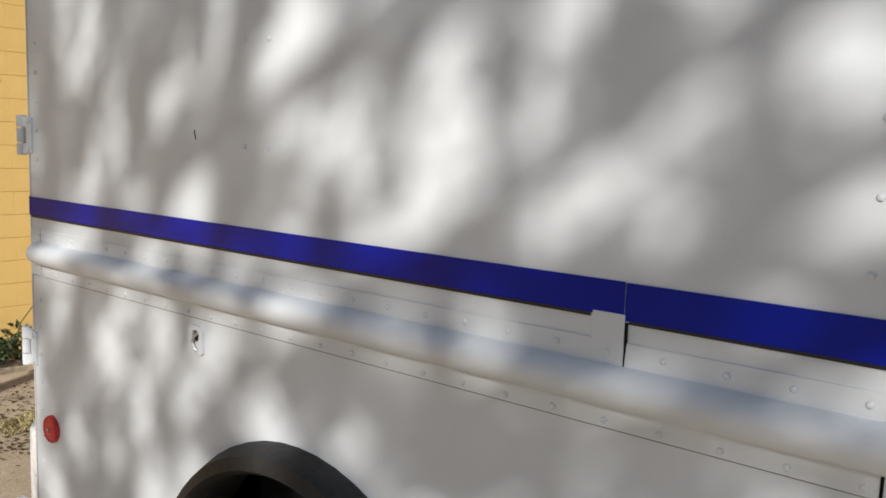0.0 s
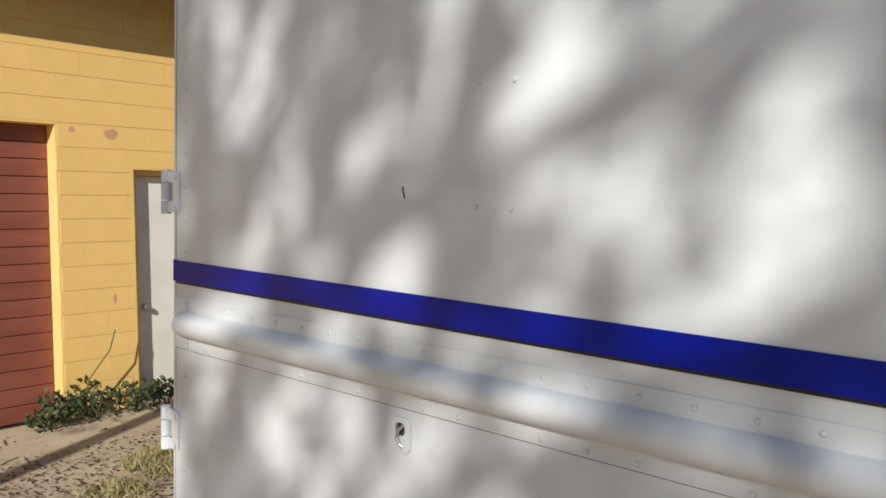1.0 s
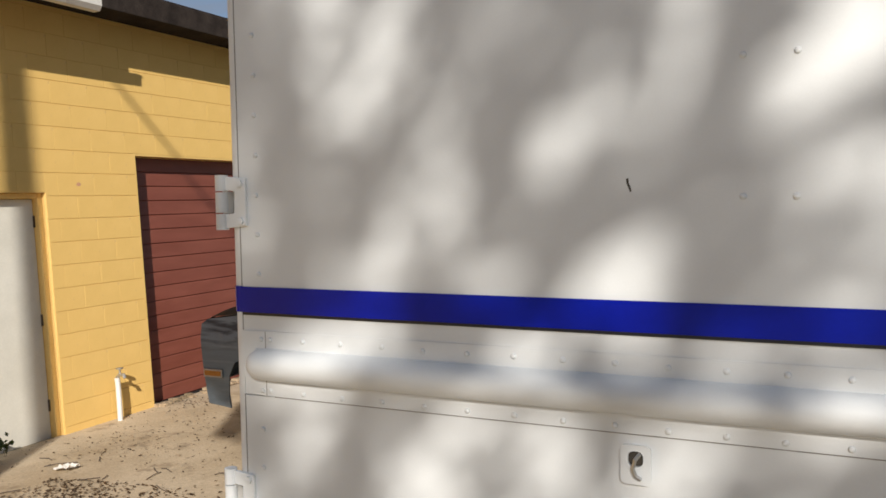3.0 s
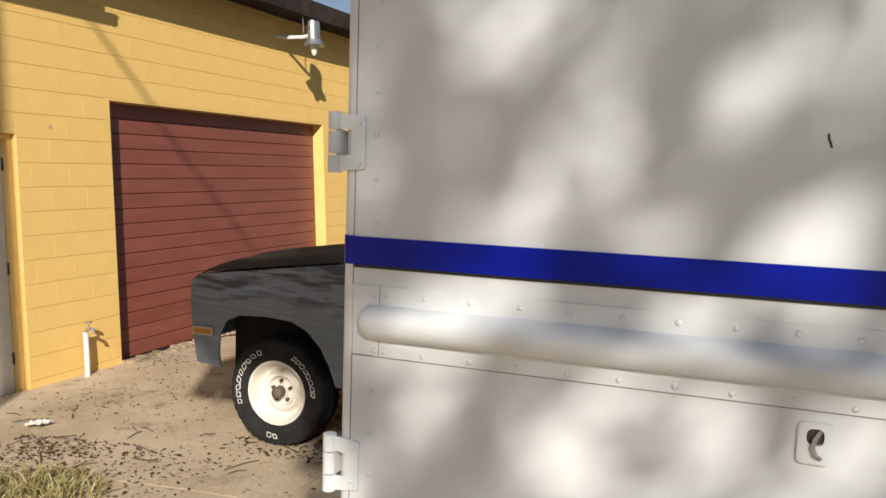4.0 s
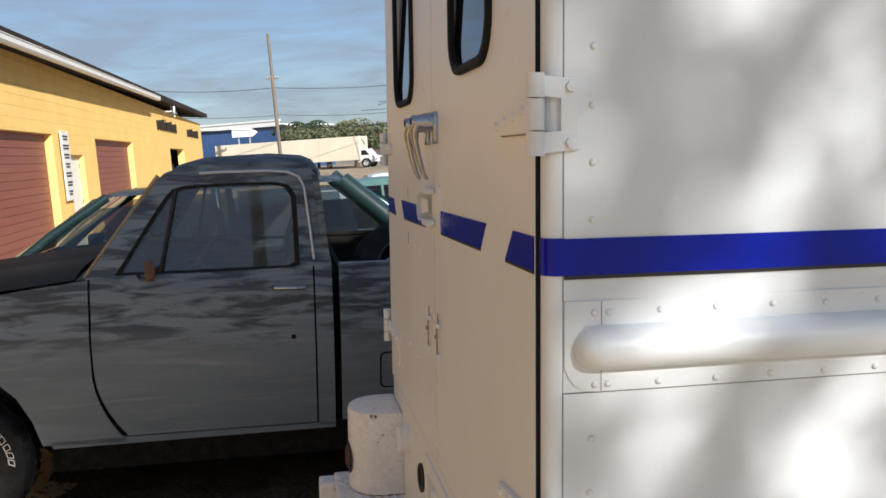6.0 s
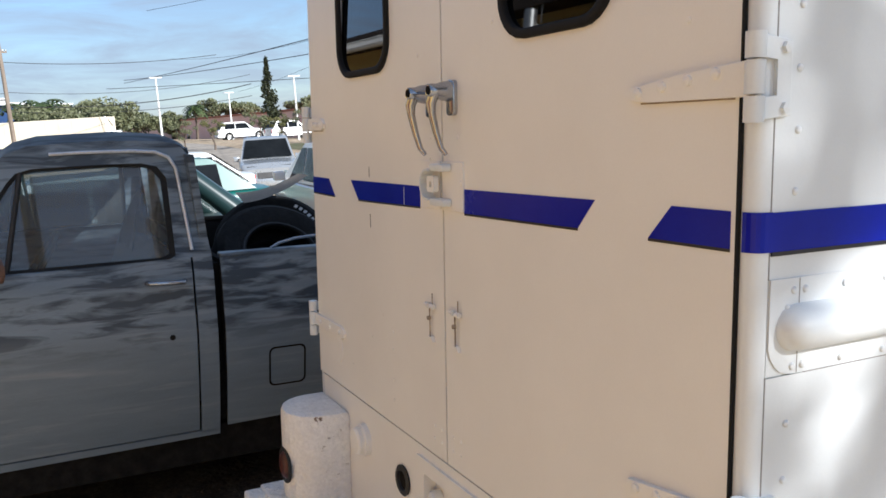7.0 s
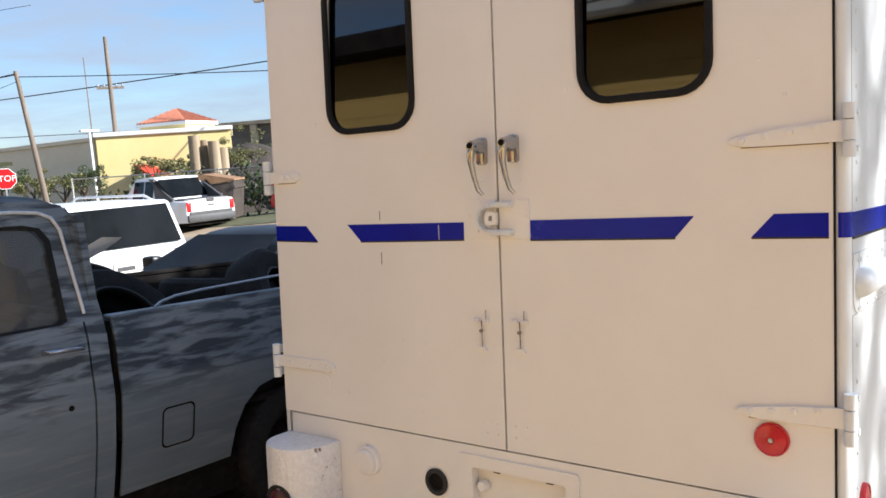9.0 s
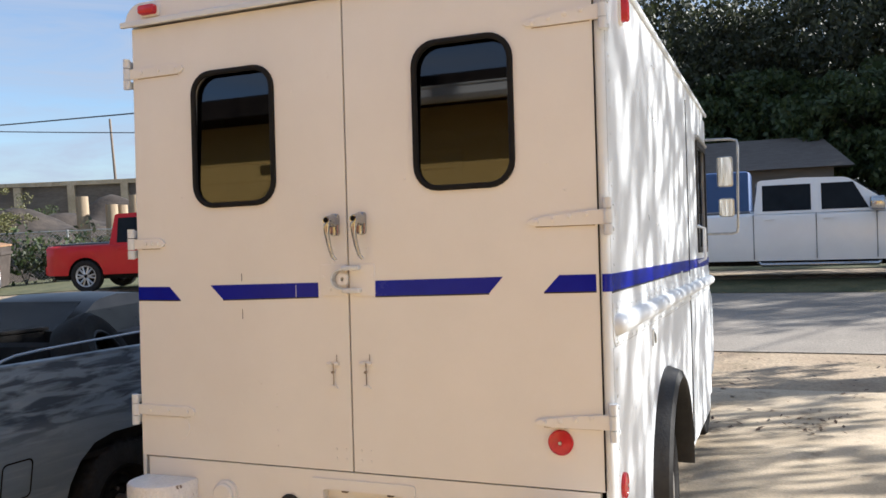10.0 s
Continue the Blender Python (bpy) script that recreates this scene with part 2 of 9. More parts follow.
BARK = mat("bark", (0.06, 0.045, 0.032), (0.13, 0.10, 0.075), 6, 0.95, stretch=(1, 1, 0.2), bump=0.8, bscale=14)
WOOD_POLE = mat("weathered_pole_wood", (0.13, 0.10, 0.075), (0.22, 0.18, 0.14), 5, 0.9, stretch=(1, 1, 0.08), fine=0.2, bump=0.3)
LEAF_OAK = leaf_mat("oak_leaves", (0.022, 0.042, 0.012), (0.075, 0.10, 0.030))
LEAF_LIGHT = leaf_mat("light_leaves", (0.09, 0.10, 0.032), (0.20, 0.185, 0.07))
LEAF_DARK = leaf_mat("dark_leaves", (0.020, 0.027, 0.012), (0.060, 0.066, 0.028))
LEAF_DRY = leaf_mat("dry_leaves", (0.040, 0.024, 0.014), (0.135, 0.085, 0.046))
# far foliage paled, with distance haze put into the leaf colour
LEAF_HAZY = leaf_mat("hazy_far_leaves", (0.10, 0.115, 0.055), (0.19, 0.195, 0.10))
GRASS_DRY = leaf_mat("dry_grass", (0.22, 0.21, 0.07), (0.46, 0.39, 0.18))


# ---- mesh helpers ----
def part(name, bm, material, parent=None, label="", smooth=None):
    """Links a bmesh, in the thing's own space, as one mesh object under a thing or a part."""
    me = bpy.data.meshes.new(name)
    bmesh.ops.recalc_face_normals(bm, faces=bm.faces)
    bm.to_mesh(me)
    bm.free()
    if smooth is not None:
        me.shade_smooth()
        me.set_sharp_from_angle(angle=radians(smooth))
    for one in (material if isinstance(material, (list, tuple)) else [material]):
        me.materials.append(one)
    ob = new(name, me)
    if parent is not None:
        ob.parent = parent
    if label:
        ob["label"] = label
    return ob


def thing(name, label, category, at=(0, 0, 0), group="", kind=""):
    ob = new(name)
    ob.empty_display_size = 0.2
    ob.location = at
    return tagged(ob, label, category, group, kind)


def whole(name, bm, material, label, category, at=(0, 0, 0), group="", kind="", smooth=None):
    """A thing that is one mesh."""
    ob = part(name, bm, material, None, "", smooth)
    ob.location = at
    return tagged(ob, label, category, group, kind)


def box(bm, x0, x1, y0, y1, z0, z1, bevel=0.0, seg=2, m=None, mi=0):
    vs = [bm.verts.new((x, y, z)) for x in (x0, x1) for y in (y0, y1) for z in (z0, z1)]
    if m is not None:
        for v in vs:
            v.co = m @ v.co
    quads = [(0, 1, 3, 2), (4, 6, 7, 5), (0, 4, 5, 1), (2, 3, 7, 6), (0, 2, 6, 4), (1, 5, 7, 3)]
    fs = [bm.faces.new([vs[i] for i in q]) for q in quads]
    for f in fs:
        f.material_index = mi
    if bevel:
        es = list({e for f in fs for e in f.edges})
        r = bmesh.ops.bevel(bm, geom=es, offset=bevel, segments=seg, affect="EDGES", profile=0.5, clamp_overlap=True)
        for f in r["faces"]:
            f.material_index = mi
    return bm


def cyl(bm, p0, p1, r0, r1=None, seg=16, caps=True, mi=0):
    """A round bar from p0 to p1."""
    p0, p1 = Vector(p0), Vector(p1)
    r1 = r0 if r1 is None else r1
    d = (p1 - p0).normalized()
    a = d.orthogonal().normalized()
    b = d.cross(a)
    rings = []
    for p, r in ((p0, r0), (p1, r1)):
        rings.append([bm.verts.new(p + r * (math.cos(2 * math.pi * i / seg) * a + math.sin(2 * math.pi * i / seg) * b)) for i in range(seg)])
    for i in range(seg):
        j = (i + 1) % seg
        bm.faces.new((rings[0][i], rings[0][j], rings[1][j], rings[1][i])).material_index = mi
    if caps:
        bm.faces.new(rings[0][::-1]).material_index = mi
        bm.faces.new(rings[1]).material_index = mi
    return bm


def tube(bm, pts, r, seg=8, closed=False):
    """A round bar along a line of points."""
    pts = [Vector(p) for p in pts]
    rings, n, up = [], len(pts), None
    for i, p in enumerate(pts):
        a, b = pts[i - 1 if (i or closed) else 0], pts[(i + 1) % n if (i < n - 1 or closed) else n - 1]
        d = (b - a).normalized()
        u = d.orthogonal() if up is None else up - d * up.dot(d)
        u = u.normalized()
        up = u
        v = d.cross(u)
        rr = r[i] if isinstance(r, (list, tuple)) else r
        rings.append([bm.verts.new(p + rr * (math.cos(2 * math.pi * k / seg) * u + math.sin(2 * math.pi * k / seg) * v)) for k in range(seg)])
    for i in range(n if closed else n - 1):
        A, B = rings[i], rings[(i + 1) % n]
        for k in range(seg):
            j = (k + 1) % seg
            bm.faces.new((A[k], A[j], B[j], B[k]))
    if not closed:
        bm.faces.new(rings[0][::-1])
        bm.faces.new(rings[-1])
    return bm


def lathe(bm, profile, m, seg=32, mi=0):
    """Turns a profile of (radius, height) round the z axis of m; rings that close on the axis are capped."""
    rings = []
    for r, h in profile:
        if r < 1e-6:
            rings.append([bm.verts.new(m @ Vector((0, 0, h)))])
        else:
            rings.append([bm.verts.new(m @ Vector((r * math.cos(2 * math.pi * i / seg), r * math.sin(2 * math.pi * i / seg), h))) for i in range(seg)])
    for A, B in zip(rings, rings[1:]):
        for i in range(seg):
            j = (i + 1) % seg
            if len(A) == 1 and len(B) == 1:
                continue
            q = [A[0], B[j], B[i]] if len(A) == 1 else [A[i], A[j], B[0]] if len(B) == 1 else [A[i], A[j], B[j], B[i]]
            bm.faces.new(q).material_index = mi
    return bm


def prism(bm, outline, m, depth, bevel=0.0, mi=0):
    """A flat outline of (u, v) in the plane of m, given depth along m's z."""
    lo = [bm.verts.new(m @ Vector((u, v, 0))) for u, v in outline]
    hi = [bm.verts.new(m @ Vector((u, v, depth))) for u, v in outline]
    n = len(outline)
    fs = [bm.faces.new(lo[::-1]), bm.faces.new(hi)]
    for i in range(n):
        j = (i + 1) % n
        fs.append(bm.faces.new((lo[i], lo[j], hi[j], hi[i])))
    for f in fs:
        f.material_index = mi
    if bevel:
        es = list(fs[1].edges)
        bmesh.ops.bevel(bm, geom=es, offset=bevel, segments=2, affect="EDGES", profile=0.5, clamp_overlap=True)
    return bm


def rounded(u0, u1, v0, v1, r, n=6):
    """The outline of a rounded rectangle."""
    pts = []
    for cu, cv, a in ((u1 - r, v1 - r, 0), (u0 + r, v1 - r, 90), (u0 + r, v0 + r, 180), (u1 - r, v0 + r, 270)):
        for k in range(n + 1):
            t = radians(a + 90 * k / n)
            pts.append((cu + r * math.cos(t), cv + r * math.sin(t)))
    return pts


def ring_plate(bm, outer, inner, m, depth):
    """A plate between two outlines of as many points each, with depth along m's z."""
    n = len(outer)
    L = [[bm.verts.new(m @ Vector((u, v, d))) for u, v in o] for d in (0, depth) for o in (outer, inner)]
    o0, i0, o1, i1 = L
    for k in range(n):
        j = (k + 1) % n
        bm.faces.new((o0[j], o0[k], i0[k], i0[j]))
        bm.faces.new((o1[k], o1[j], i1[j], i1[k]))
        bm.faces.new((o0[k], o0[j], o1[j], o1[k]))
        bm.faces.new((i0[j], i0[k], i1[k], i1[j]))
    return bm


def grid(bm, f, us, vs):
    """A skin of quads through f(u, v)."""
    V = [[bm.verts.new(f(u, v)) for v in vs] for u in us]
    for i in range(len(us) - 1):
        for j in range(len(vs) - 1):
            bm.faces.new((V[i][j], V[i + 1][j], V[i + 1][j + 1], V[i][j + 1]))
    return V


def lerp(tab, x):
    """A value from a table of (x, value) in order."""
    if x <= tab[0][0]:
        return tab[0][1]
    for (a, va), (b, vb) in zip(tab, tab[1:]):
        if x <= b:
            return va + (vb - va) * (x - a) / (b - a)
    return tab[-1][1]


def span(a, b, n):
    return [a + (b - a) * i / n for i in range(n + 1)]


GROUND = [(-200, 0.02), (-7.8, 0.02), (-4.9, 0.058), (2.0, -0.082), (5.2, -0.07), (9.6, 0.06), (12.5, 0.23), (28, -0.39), (500, -0.4)]


def gz(x, y=0.0):
    """The height of the ground, which falls a little towards the back of the lot."""
    t = min(1.0, max(0.0, (y - 6.5 - 1.1 * max(0.0, x - 3.0)) / 9.0))
    f = min(1.0, max(0.0, (y - 40) / 36.0))
    return lerp(GROUND, x) - 0.30 * t * t * (3 - 2 * t) + 0.65 * f * f * (3 - 2 * f)


FACE_MX = Matrix(((0, 0, -1, 0), (1, 0, 0, 0), (0, 1, 0, 0), (0, 0, 0, 1)))    # plane of y and z, out along -x
FACE_MY = Matrix(((1, 0, 0, 0), (0, 0, -1, 0), (0, 1, 0, 0), (0, 0, 0, 1)))    # plane of x and z, out along -y
FACE_PX = Matrix(((0, 0, 1, 0), (1, 0, 0, 0), (0, 1, 0, 0), (0, 0, 0, 1)))     # plane of y and z, out along +x


def facing(base, d):
    return Matrix.Translation(d) @ base
# ---- ground ----
def strip(name, x0, x1, y0, y1, material, label, category, lift=0.0, step=1.0, kind="structure", thick=0.0):
    """A sheet that lies on the ground's slope."""
    bm = bmesh.new()
    xs = sorted({x0, x1, *[g for g, _ in GROUND if x0 < g < x1], *[q for q in (3.0, 7.0, 16.0, 20.0, 24.0) if x0 < q < x1]})
    ys = sorted({y0, y1, *[q for q in span(6.5, 38, 14) + [40.0, 46.0, 52.0, 58.0, 64.0, 70.0, 76.0] if y0 < q < y1]})
    rows = [[bm.verts.new((x, y, gz(x, y) + lift)) for y in ys] for x in xs]
    top = []
    for a, b in zip(rows, rows[1:]):
        for j in range(len(a) - 1):
            top.append(bm.faces.new((a[j], b[j], b[j + 1], a[j + 1])))
    if thick:
        r = bmesh.ops.extrude_face_region(bm, geom=top)
        bmesh.ops.translate(bm, verts=[v for v in r["geom"] if isinstance(v, bmesh.types.BMVert)], vec=(0, 0, -thick))
    ob = part(name, bm, material)
    return tagged(ob, label, category, "", kind)


strip("ground", -1500, 1500, -1500, 1500, SAND, "sandy dirt ground with thin grass patches", "ground")
strip("pavement", 5.3, 10.4, -150, 150, ASPHALT, "worn grey road strewn with sand", "road", lift=0.012)
strip("verge", 12.0, 15.5, 8, 60, GRASS_SOIL, "patchy grass beside the parked trucks", "grass", lift=0.018)
strip("verge", 10.4, 12.0, -150, 15, GRASS_SOIL, "short grass strip beside the road", "grass", lift=0.02)
strip("lawn", 15.5, 60, -80, 60, GRASS_SOIL, "rough grass lot beyond the road", "grass", lift=0.015)


def slab(x0, x1, y0, y1):
    """One cast concrete slab of the yard, with rounded edges."""
    bm = bmesh.new()
    g = 0.006
    xs = sorted({x0 + g, x1 - g, *[q for q, _ in GROUND if x0 + g < q < x1 - g]})
    lo = [[bm.verts.new((x, y, gz(x, y) - 0.06)) for y in (y0 + g, y1 - g)] for x in xs]
    hi = [[bm.verts.new((x, y, gz(x, y) + 0.03)) for y in (y0 + g, y1 - g)] for x in xs]
    for i in range(len(xs) - 1):
        bm.faces.new((hi[i][0], hi[i + 1][0], hi[i + 1][1], hi[i][1]))
        bm.faces.new((lo[i][0], lo[i + 1][0], hi[i + 1][0], hi[i][0]))
        bm.faces.new((lo[i][1], lo[i + 1][1], hi[i + 1][1], hi[i][1]))
    for i in (0, -1):
        bm.faces.new((lo[i][0], lo[i][1], hi[i][1], hi[i][0]))
    return bm


yard = thing("floor", "tan concrete yard of cast slabs with leaf litter", "pavement", kind="structure")
XS = [-7.78, -4.35, -1.2, 3.15]
YS = [-9.5, -6.2, -3.0, 0.4, 3.35, 6.5, 9.5, 12.5, 15.5, 19, 22.5, 27, 32]
for i in range(len(XS) - 1):
    rows = YS if i < 2 else [q for q in YS if q != 0.4 and q != -3.0]
    for y0, y1 in zip(rows, rows[1:]):
        part("slab", slab(XS[i], XS[i + 1], y0, y1), CONCRETE, yard)

# ---- yellow workshop ----
WX = -7.74                       # face of the long wall
WALL_TOP = 3.90
WALL_Y0, WALL_Y1 = -9.0, 49.0
# openings along the wall: y0, y1, sill, head
OPENINGS = [(-0.9, 3.175, -0.07, 2.540), (3.86, 4.895, 0.01, 2.180), (5.955, 9.96, -0.07, 2.540), (10.83, 11.93, -0.02, 2.165), (13.40, 18.02, -0.07, 2.530),
            (19.12, 20.5, -0.02, 2.120), (21.85, 26.95, -0.07, 2.520), (35.4, 40.2, -0.07, 2.420)]
wall = thing("wall_east", "long yellow painted concrete block workshop wall", "wall", (WX, 0, 0), kind="structure")
core = bmesh.new()
edge = WALL_Y0
for y0, y1, s, h in OPENINGS:
    box(core, -0.22, -0.006, edge, y0, -0.7, WALL_TOP)
    box(core, -0.22, -0.006, y0, y1, h, WALL_TOP)
    edge = y1
box(core, -0.22, -0.006, edge, WALL_Y1, -0.7, WALL_TOP)
part("wall_core", core, YELLOW, wall)
# the smooth lintel band over the openings carries the roof
shell = thing("wall_back", "plain closed rear of the workshop", "wall", (WX, 0, 0), kind="structure")
bm = bmesh.new()
box(bm, -11.0, -10.8, WALL_Y0, WALL_Y1, -0.5, 3.5)
box(bm, -11.0, -0.22, WALL_Y0 - 0.2, WALL_Y0, -0.5, 3.6)
box(bm, -11.0, -0.012, WALL_Y1, WALL_Y1 + 0.2, -0.5, 3.6)
part("wall_side", bm, YELLOW, shell)

# openings lined with yellow reveals
lining = thing("trim", "yellow painted reveals of the door openings", "trim", (WX, 0, 0), kind="structure")
for y0, y1, s, h in OPENINGS:
    bm = bmesh.new()
    box(bm, -0.30, -0.0025, y0 - 0.03, y0 + 0.004, s - 0.1, h)
    box(bm, -0.30, -0.0025, y1 - 0.004, y1 + 0.03, s - 0.1, h)
    box(bm, -0.30, -0.0025, y0 - 0.03, y1 + 0.03, h - 0.004, h + 0.03)
    part("reveal", bm, YELLOW_TRIM, lining)


def overhead_door(y0, y1, head, base):
    """A brown sectional door of ribbed panels, set back in its opening."""
    d = thing("overhead_door", "closed brown ribbed sectional garage door in a yellow wall", "garage door", (WX - 0.19, (y0 + y1) / 2, base), "workshop doors")
    n = round((head - base) / 0.147)
    hgt = (head - base) / n
    a, b = y0 - (y0 + y1) / 2 + 0.008, y1 - (y0 + y1) / 2 - 0.008
    for i in range(n):
        bm = bmesh.new()
        z = i * hgt
        prof = [(0.0, z + 0.001), (0.026, z + 0.003), (0.034, z + 0.010), (0.034, z + hgt * 0.5), (0.033, z + hgt - 0.008), (0.027, z + hgt - 0.002), (0.0, z + hgt - 0.001)]
        L, R = ([bm.verts.new((x, y, zz)) for x, zz in prof] for y in (a, b))
        for k in range(len(prof)):
            q = (k + 1) % len(prof)
            bm.faces.new((L[k], R[k], R[q], L[q]))
        bm.faces.new(L)
        bm.faces.new(R[::-1])
        part("panel", bm, BROWN_DOOR, d)
    bm = bmesh.new()
    box(bm, -0.03, 0.022, a + 0.001, b - 0.001, 0.004, head - base - 0.004)
    part("backing", bm, BROWN_DOOR, d, "brown door backing")
    bm = bmesh.new()
    box(bm, 0.02, 0.07, a, b, -0.06, 0.0, 0.01)
    part("weather_strip", bm, RUBBER, d, "black rubber weather strip")
    return d


BASE = 0.04
for k in (0, 2, 4, 6):
    y0, y1, s, h = OPENINGS[k]
    overhead_door(y0, y1, h, BASE)


def leaf_door(y0, y1, head, base, material, label, knob=True, knob_side=0):
    c = (y0 + y1) / 2
    w = (y1 - y0) / 2
    d = thing("door", label, "door", (WX - 0.16, c, base), "workshop side doors")
    bm = bmesh.new()
    box(bm, 0.0, 0.045, -w + 0.052, w - 0.052, 0.01, head - base - 0.055, 0.004)
    part("door_leaf", bm, material, d)
    for a, b, z0, z1 in ((-w + 0.006, -w + 0.05, 0, head - base - 0.006), (w - 0.05, w - 0.006, 0, head - base - 0.006), (-w + 0.05, w - 0.05, head - base - 0.05, head - base - 0.006)):
        bm = bmesh.new()
        box(bm, -0.02, 0.11, a, b, z0, z1, 0.006)
        part("door_frame", bm, YELLOW_TRIM if material is not BROWN_DOOR else BROWN_DOOR, d)
    if knob:
        yk = (-w + 0.13) if knob_side == 0 else (w - 0.13)
        bm = bmesh.new()
        lathe(bm, [(0.0, 0.075), (0.022, 0.07), (0.028, 0.05), (0.020, 0.03), (0.012, 0.02), (0.012, 0.006), (0.032, 0.004), (0.034, 0.0)], facing(FACE_PX, (0.045, yk, 0.90)), 16)
        part("door_knob", bm, DULL_METAL, d, "brass-grey door knob", 40)
        for z in (0.25, 1.0, head - base - 0.3):
            bm = bmesh.new()
            cyl(bm, (0.05, -(yk / abs(yk)) * (w - 0.052), z), (0.05, -(yk / abs(yk)) * (w - 0.052), z + 0.1), 0.011, seg=8)
            part("hinge", bm, BARK, d, "rusty hinge")
    return d


leaf_door(3.86, 4.895, 2.180, BASE - 0.02, WHITE_DOOR, "closed white steel door in a yellow frame")
leaf_door(10.83, 11.93, 2.165, BASE - 0.02, BROWN_DOOR, "closed brown side door of the workshop", True, 0)
leaf_door(19.12, 20.5, 2.120, BASE - 0.02, WHITE_DOOR, "closed off-white side door far along the wall")

# open dark bay at the far end
bay = thing("wall_bay", "dark open workshop bay far along the wall", "wall", (WX - 0.3, 37.8, BASE), kind="structure")
bm = bmesh.new()
box(bm, -5, -4.9, -3, 3, -0.1, 2.9)
box(bm, -5, 0.05, -3.1, -2.9, -0.1, 2.9)
box(bm, -5, 0.05, 2.9, 3.1, -0.1, 2.9)
box(bm, -5, 0.05, -3, 3, 2.8, 2.9)
part("bay_lining", bm, INSIDE, bay)

# roof: shallow slope with a dark fascia, soffit boards and a white gutter
roof = thing("roof", "low dark roof with shallow eaves", "roof", (WX, 0, 0), kind="structure")


def eaves_rise(y):
    """The eaves climb a little towards the far end."""
    return 0.011 * max(0.0, y - 9.0)


def raised(bm):
    for v in bm.verts:
        v.co.z += eaves_rise(v.co.y)
    return bm


bm = bmesh.new()
prof = [(0.33, 3.86), (0.37, 3.88), (0.37, 4.02), (-11.4, 5.08), (-11.4, 4.88), (-0.3, 3.86)]
rows = [[bm.verts.new((u, y, v)) for u, v in prof] for y in (WALL_Y0 - 0.5, 9.0, WALL_Y1 + 0.4)]
for A, B in zip(rows, rows[1:]):
    for k in range(6):
        bm.faces.new((A[k], A[(k + 1) % 6], B[(k + 1) % 6], B[k]))
bm.faces.new(rows[0])
bm.faces.new(rows[-1][::-1])
part("roof_deck", raised(bm), ROOF_DARK, roof)
bm = bmesh.new()
for y0, y1 in ((WALL_Y0 - 0.4, 9.0), (9.0, WALL_Y1 + 0.3)):
    box(bm, -0.002, 0.335, y0, y1, 3.815, 3.855)
part("soffit", raised(bm), ROOF_DARK, roof)
bm = bmesh.new()
y = WALL_Y0 - 0.5
rr = random.Random(4)
while y < WALL_Y1:
    n = rr.uniform(2.2, 3.6)
    d = rr.uniform(-0.008, 0.012)
    box(bm, 0.372, 0.395 + d, y, min(y + n, WALL_Y1 + 0.4) - 0.01, 3.79 + d, 4.0 + d, 0.006, 1)
    y += n
part("fascia_board", raised(bm), ROOF_DARK, roof)


def gutter(y0, y1, z):
    prof = [(0.0, 0.13), (0.0, 0.0), (0.07, 0.0), (0.10, 0.04), (0.10, 0.125), (0.115, 0.13), (0.115, 0.142), (0.09, 0.142), (0.09, 0.05), (0.066, 0.012), (0.012, 0.012), (0.012, 0.13)]
    bm = bmesh.new()
    L, R = ([bm.verts.new((x, y, zz)) for x, zz in prof] for y in (0, y1 - y0))
    for k in range(len(prof)):
        q = (k + 1) % len(prof)
        bm.faces.new((L[k], R[k], R[q], L[q]))
    bm.faces.new(L)
    bm.faces.new(R[::-1])
    g = thing("gutter", "white painted metal rain gutter under the roof edge", "gutter", (WX + 0.41, y0, z))
    part("trough", bm, GUTTER, g)
    for k in range(int((y1 - y0) / 2.4)):
        bm = bmesh.new()
        box(bm, -0.02, 0.118, 0.8 + 2.4 * k, 0.83 + 2.4 * k, 0.143, 0.148)
        part("hanger", bm, GUTTER, g)
    g.rotation_euler.x = math.atan((eaves_rise(y1) - eaves_rise(y0)) / (y1 - y0))
    return g


gutter(12.7, 30.4, 3.72 + eaves_rise(12.7))
gutter(-8.5, 5.2, 3.715)


def yard_lamp(y, z, label):
    """A barn lamp on a bent conduit arm."""
    k = 1.35
    l = thing("wall_lamp", label, "lamp", (WX + 0.45, y, z))
    l.scale = (1, k, k)
    bm = bmesh.new()
    lathe(bm, [(0.0, 0.20), (0.062, 0.20), (0.07, 0.17), (0.07, 0.05), (0.078, 0.03), (0.12, -0.02), (0.116, -0.024), (0.07, 0.02), (0.0, 0.02)], Matrix(), 20)
    part("shade", bm, DULL_METAL, l, "galvanised metal shade", 35)
    bm = bmesh.new()
    lathe(bm, [(0.0, 0.02), (0.036, 0.018), (0.04, -0.05), (0.03, -0.09), (0.018, -0.11), (0.0, -0.115)], Matrix(), 14)
    part("bulb", bm, WHITE_DOOR, l, "unlit white bulb", 40)
    bm = bmesh.new()
    tube(bm, [(-0.455, -0.10, 0.075), (-0.3, -0.07, 0.06), (-0.12, -0.03, 0.06), (-0.05, -0.012, 0.075)], 0.018, 8)
    part("arm", bm, GUTTER, l, "bent white conduit arm", 40)
    bm = bmesh.new()
    tube(bm, [(-0.10, -0.06, 0.09), (-0.10, -0.06, 0.35)], 0.006, 6)
    part("hanger_rod", bm, DULL_METAL, l)
    return l


yard_lamp(9.0, 3.465, "grey metal barn lamp on a bent arm under the eaves")
yard_lamp(34.2, 3.72, "small grey barn lamp far along the eaves")


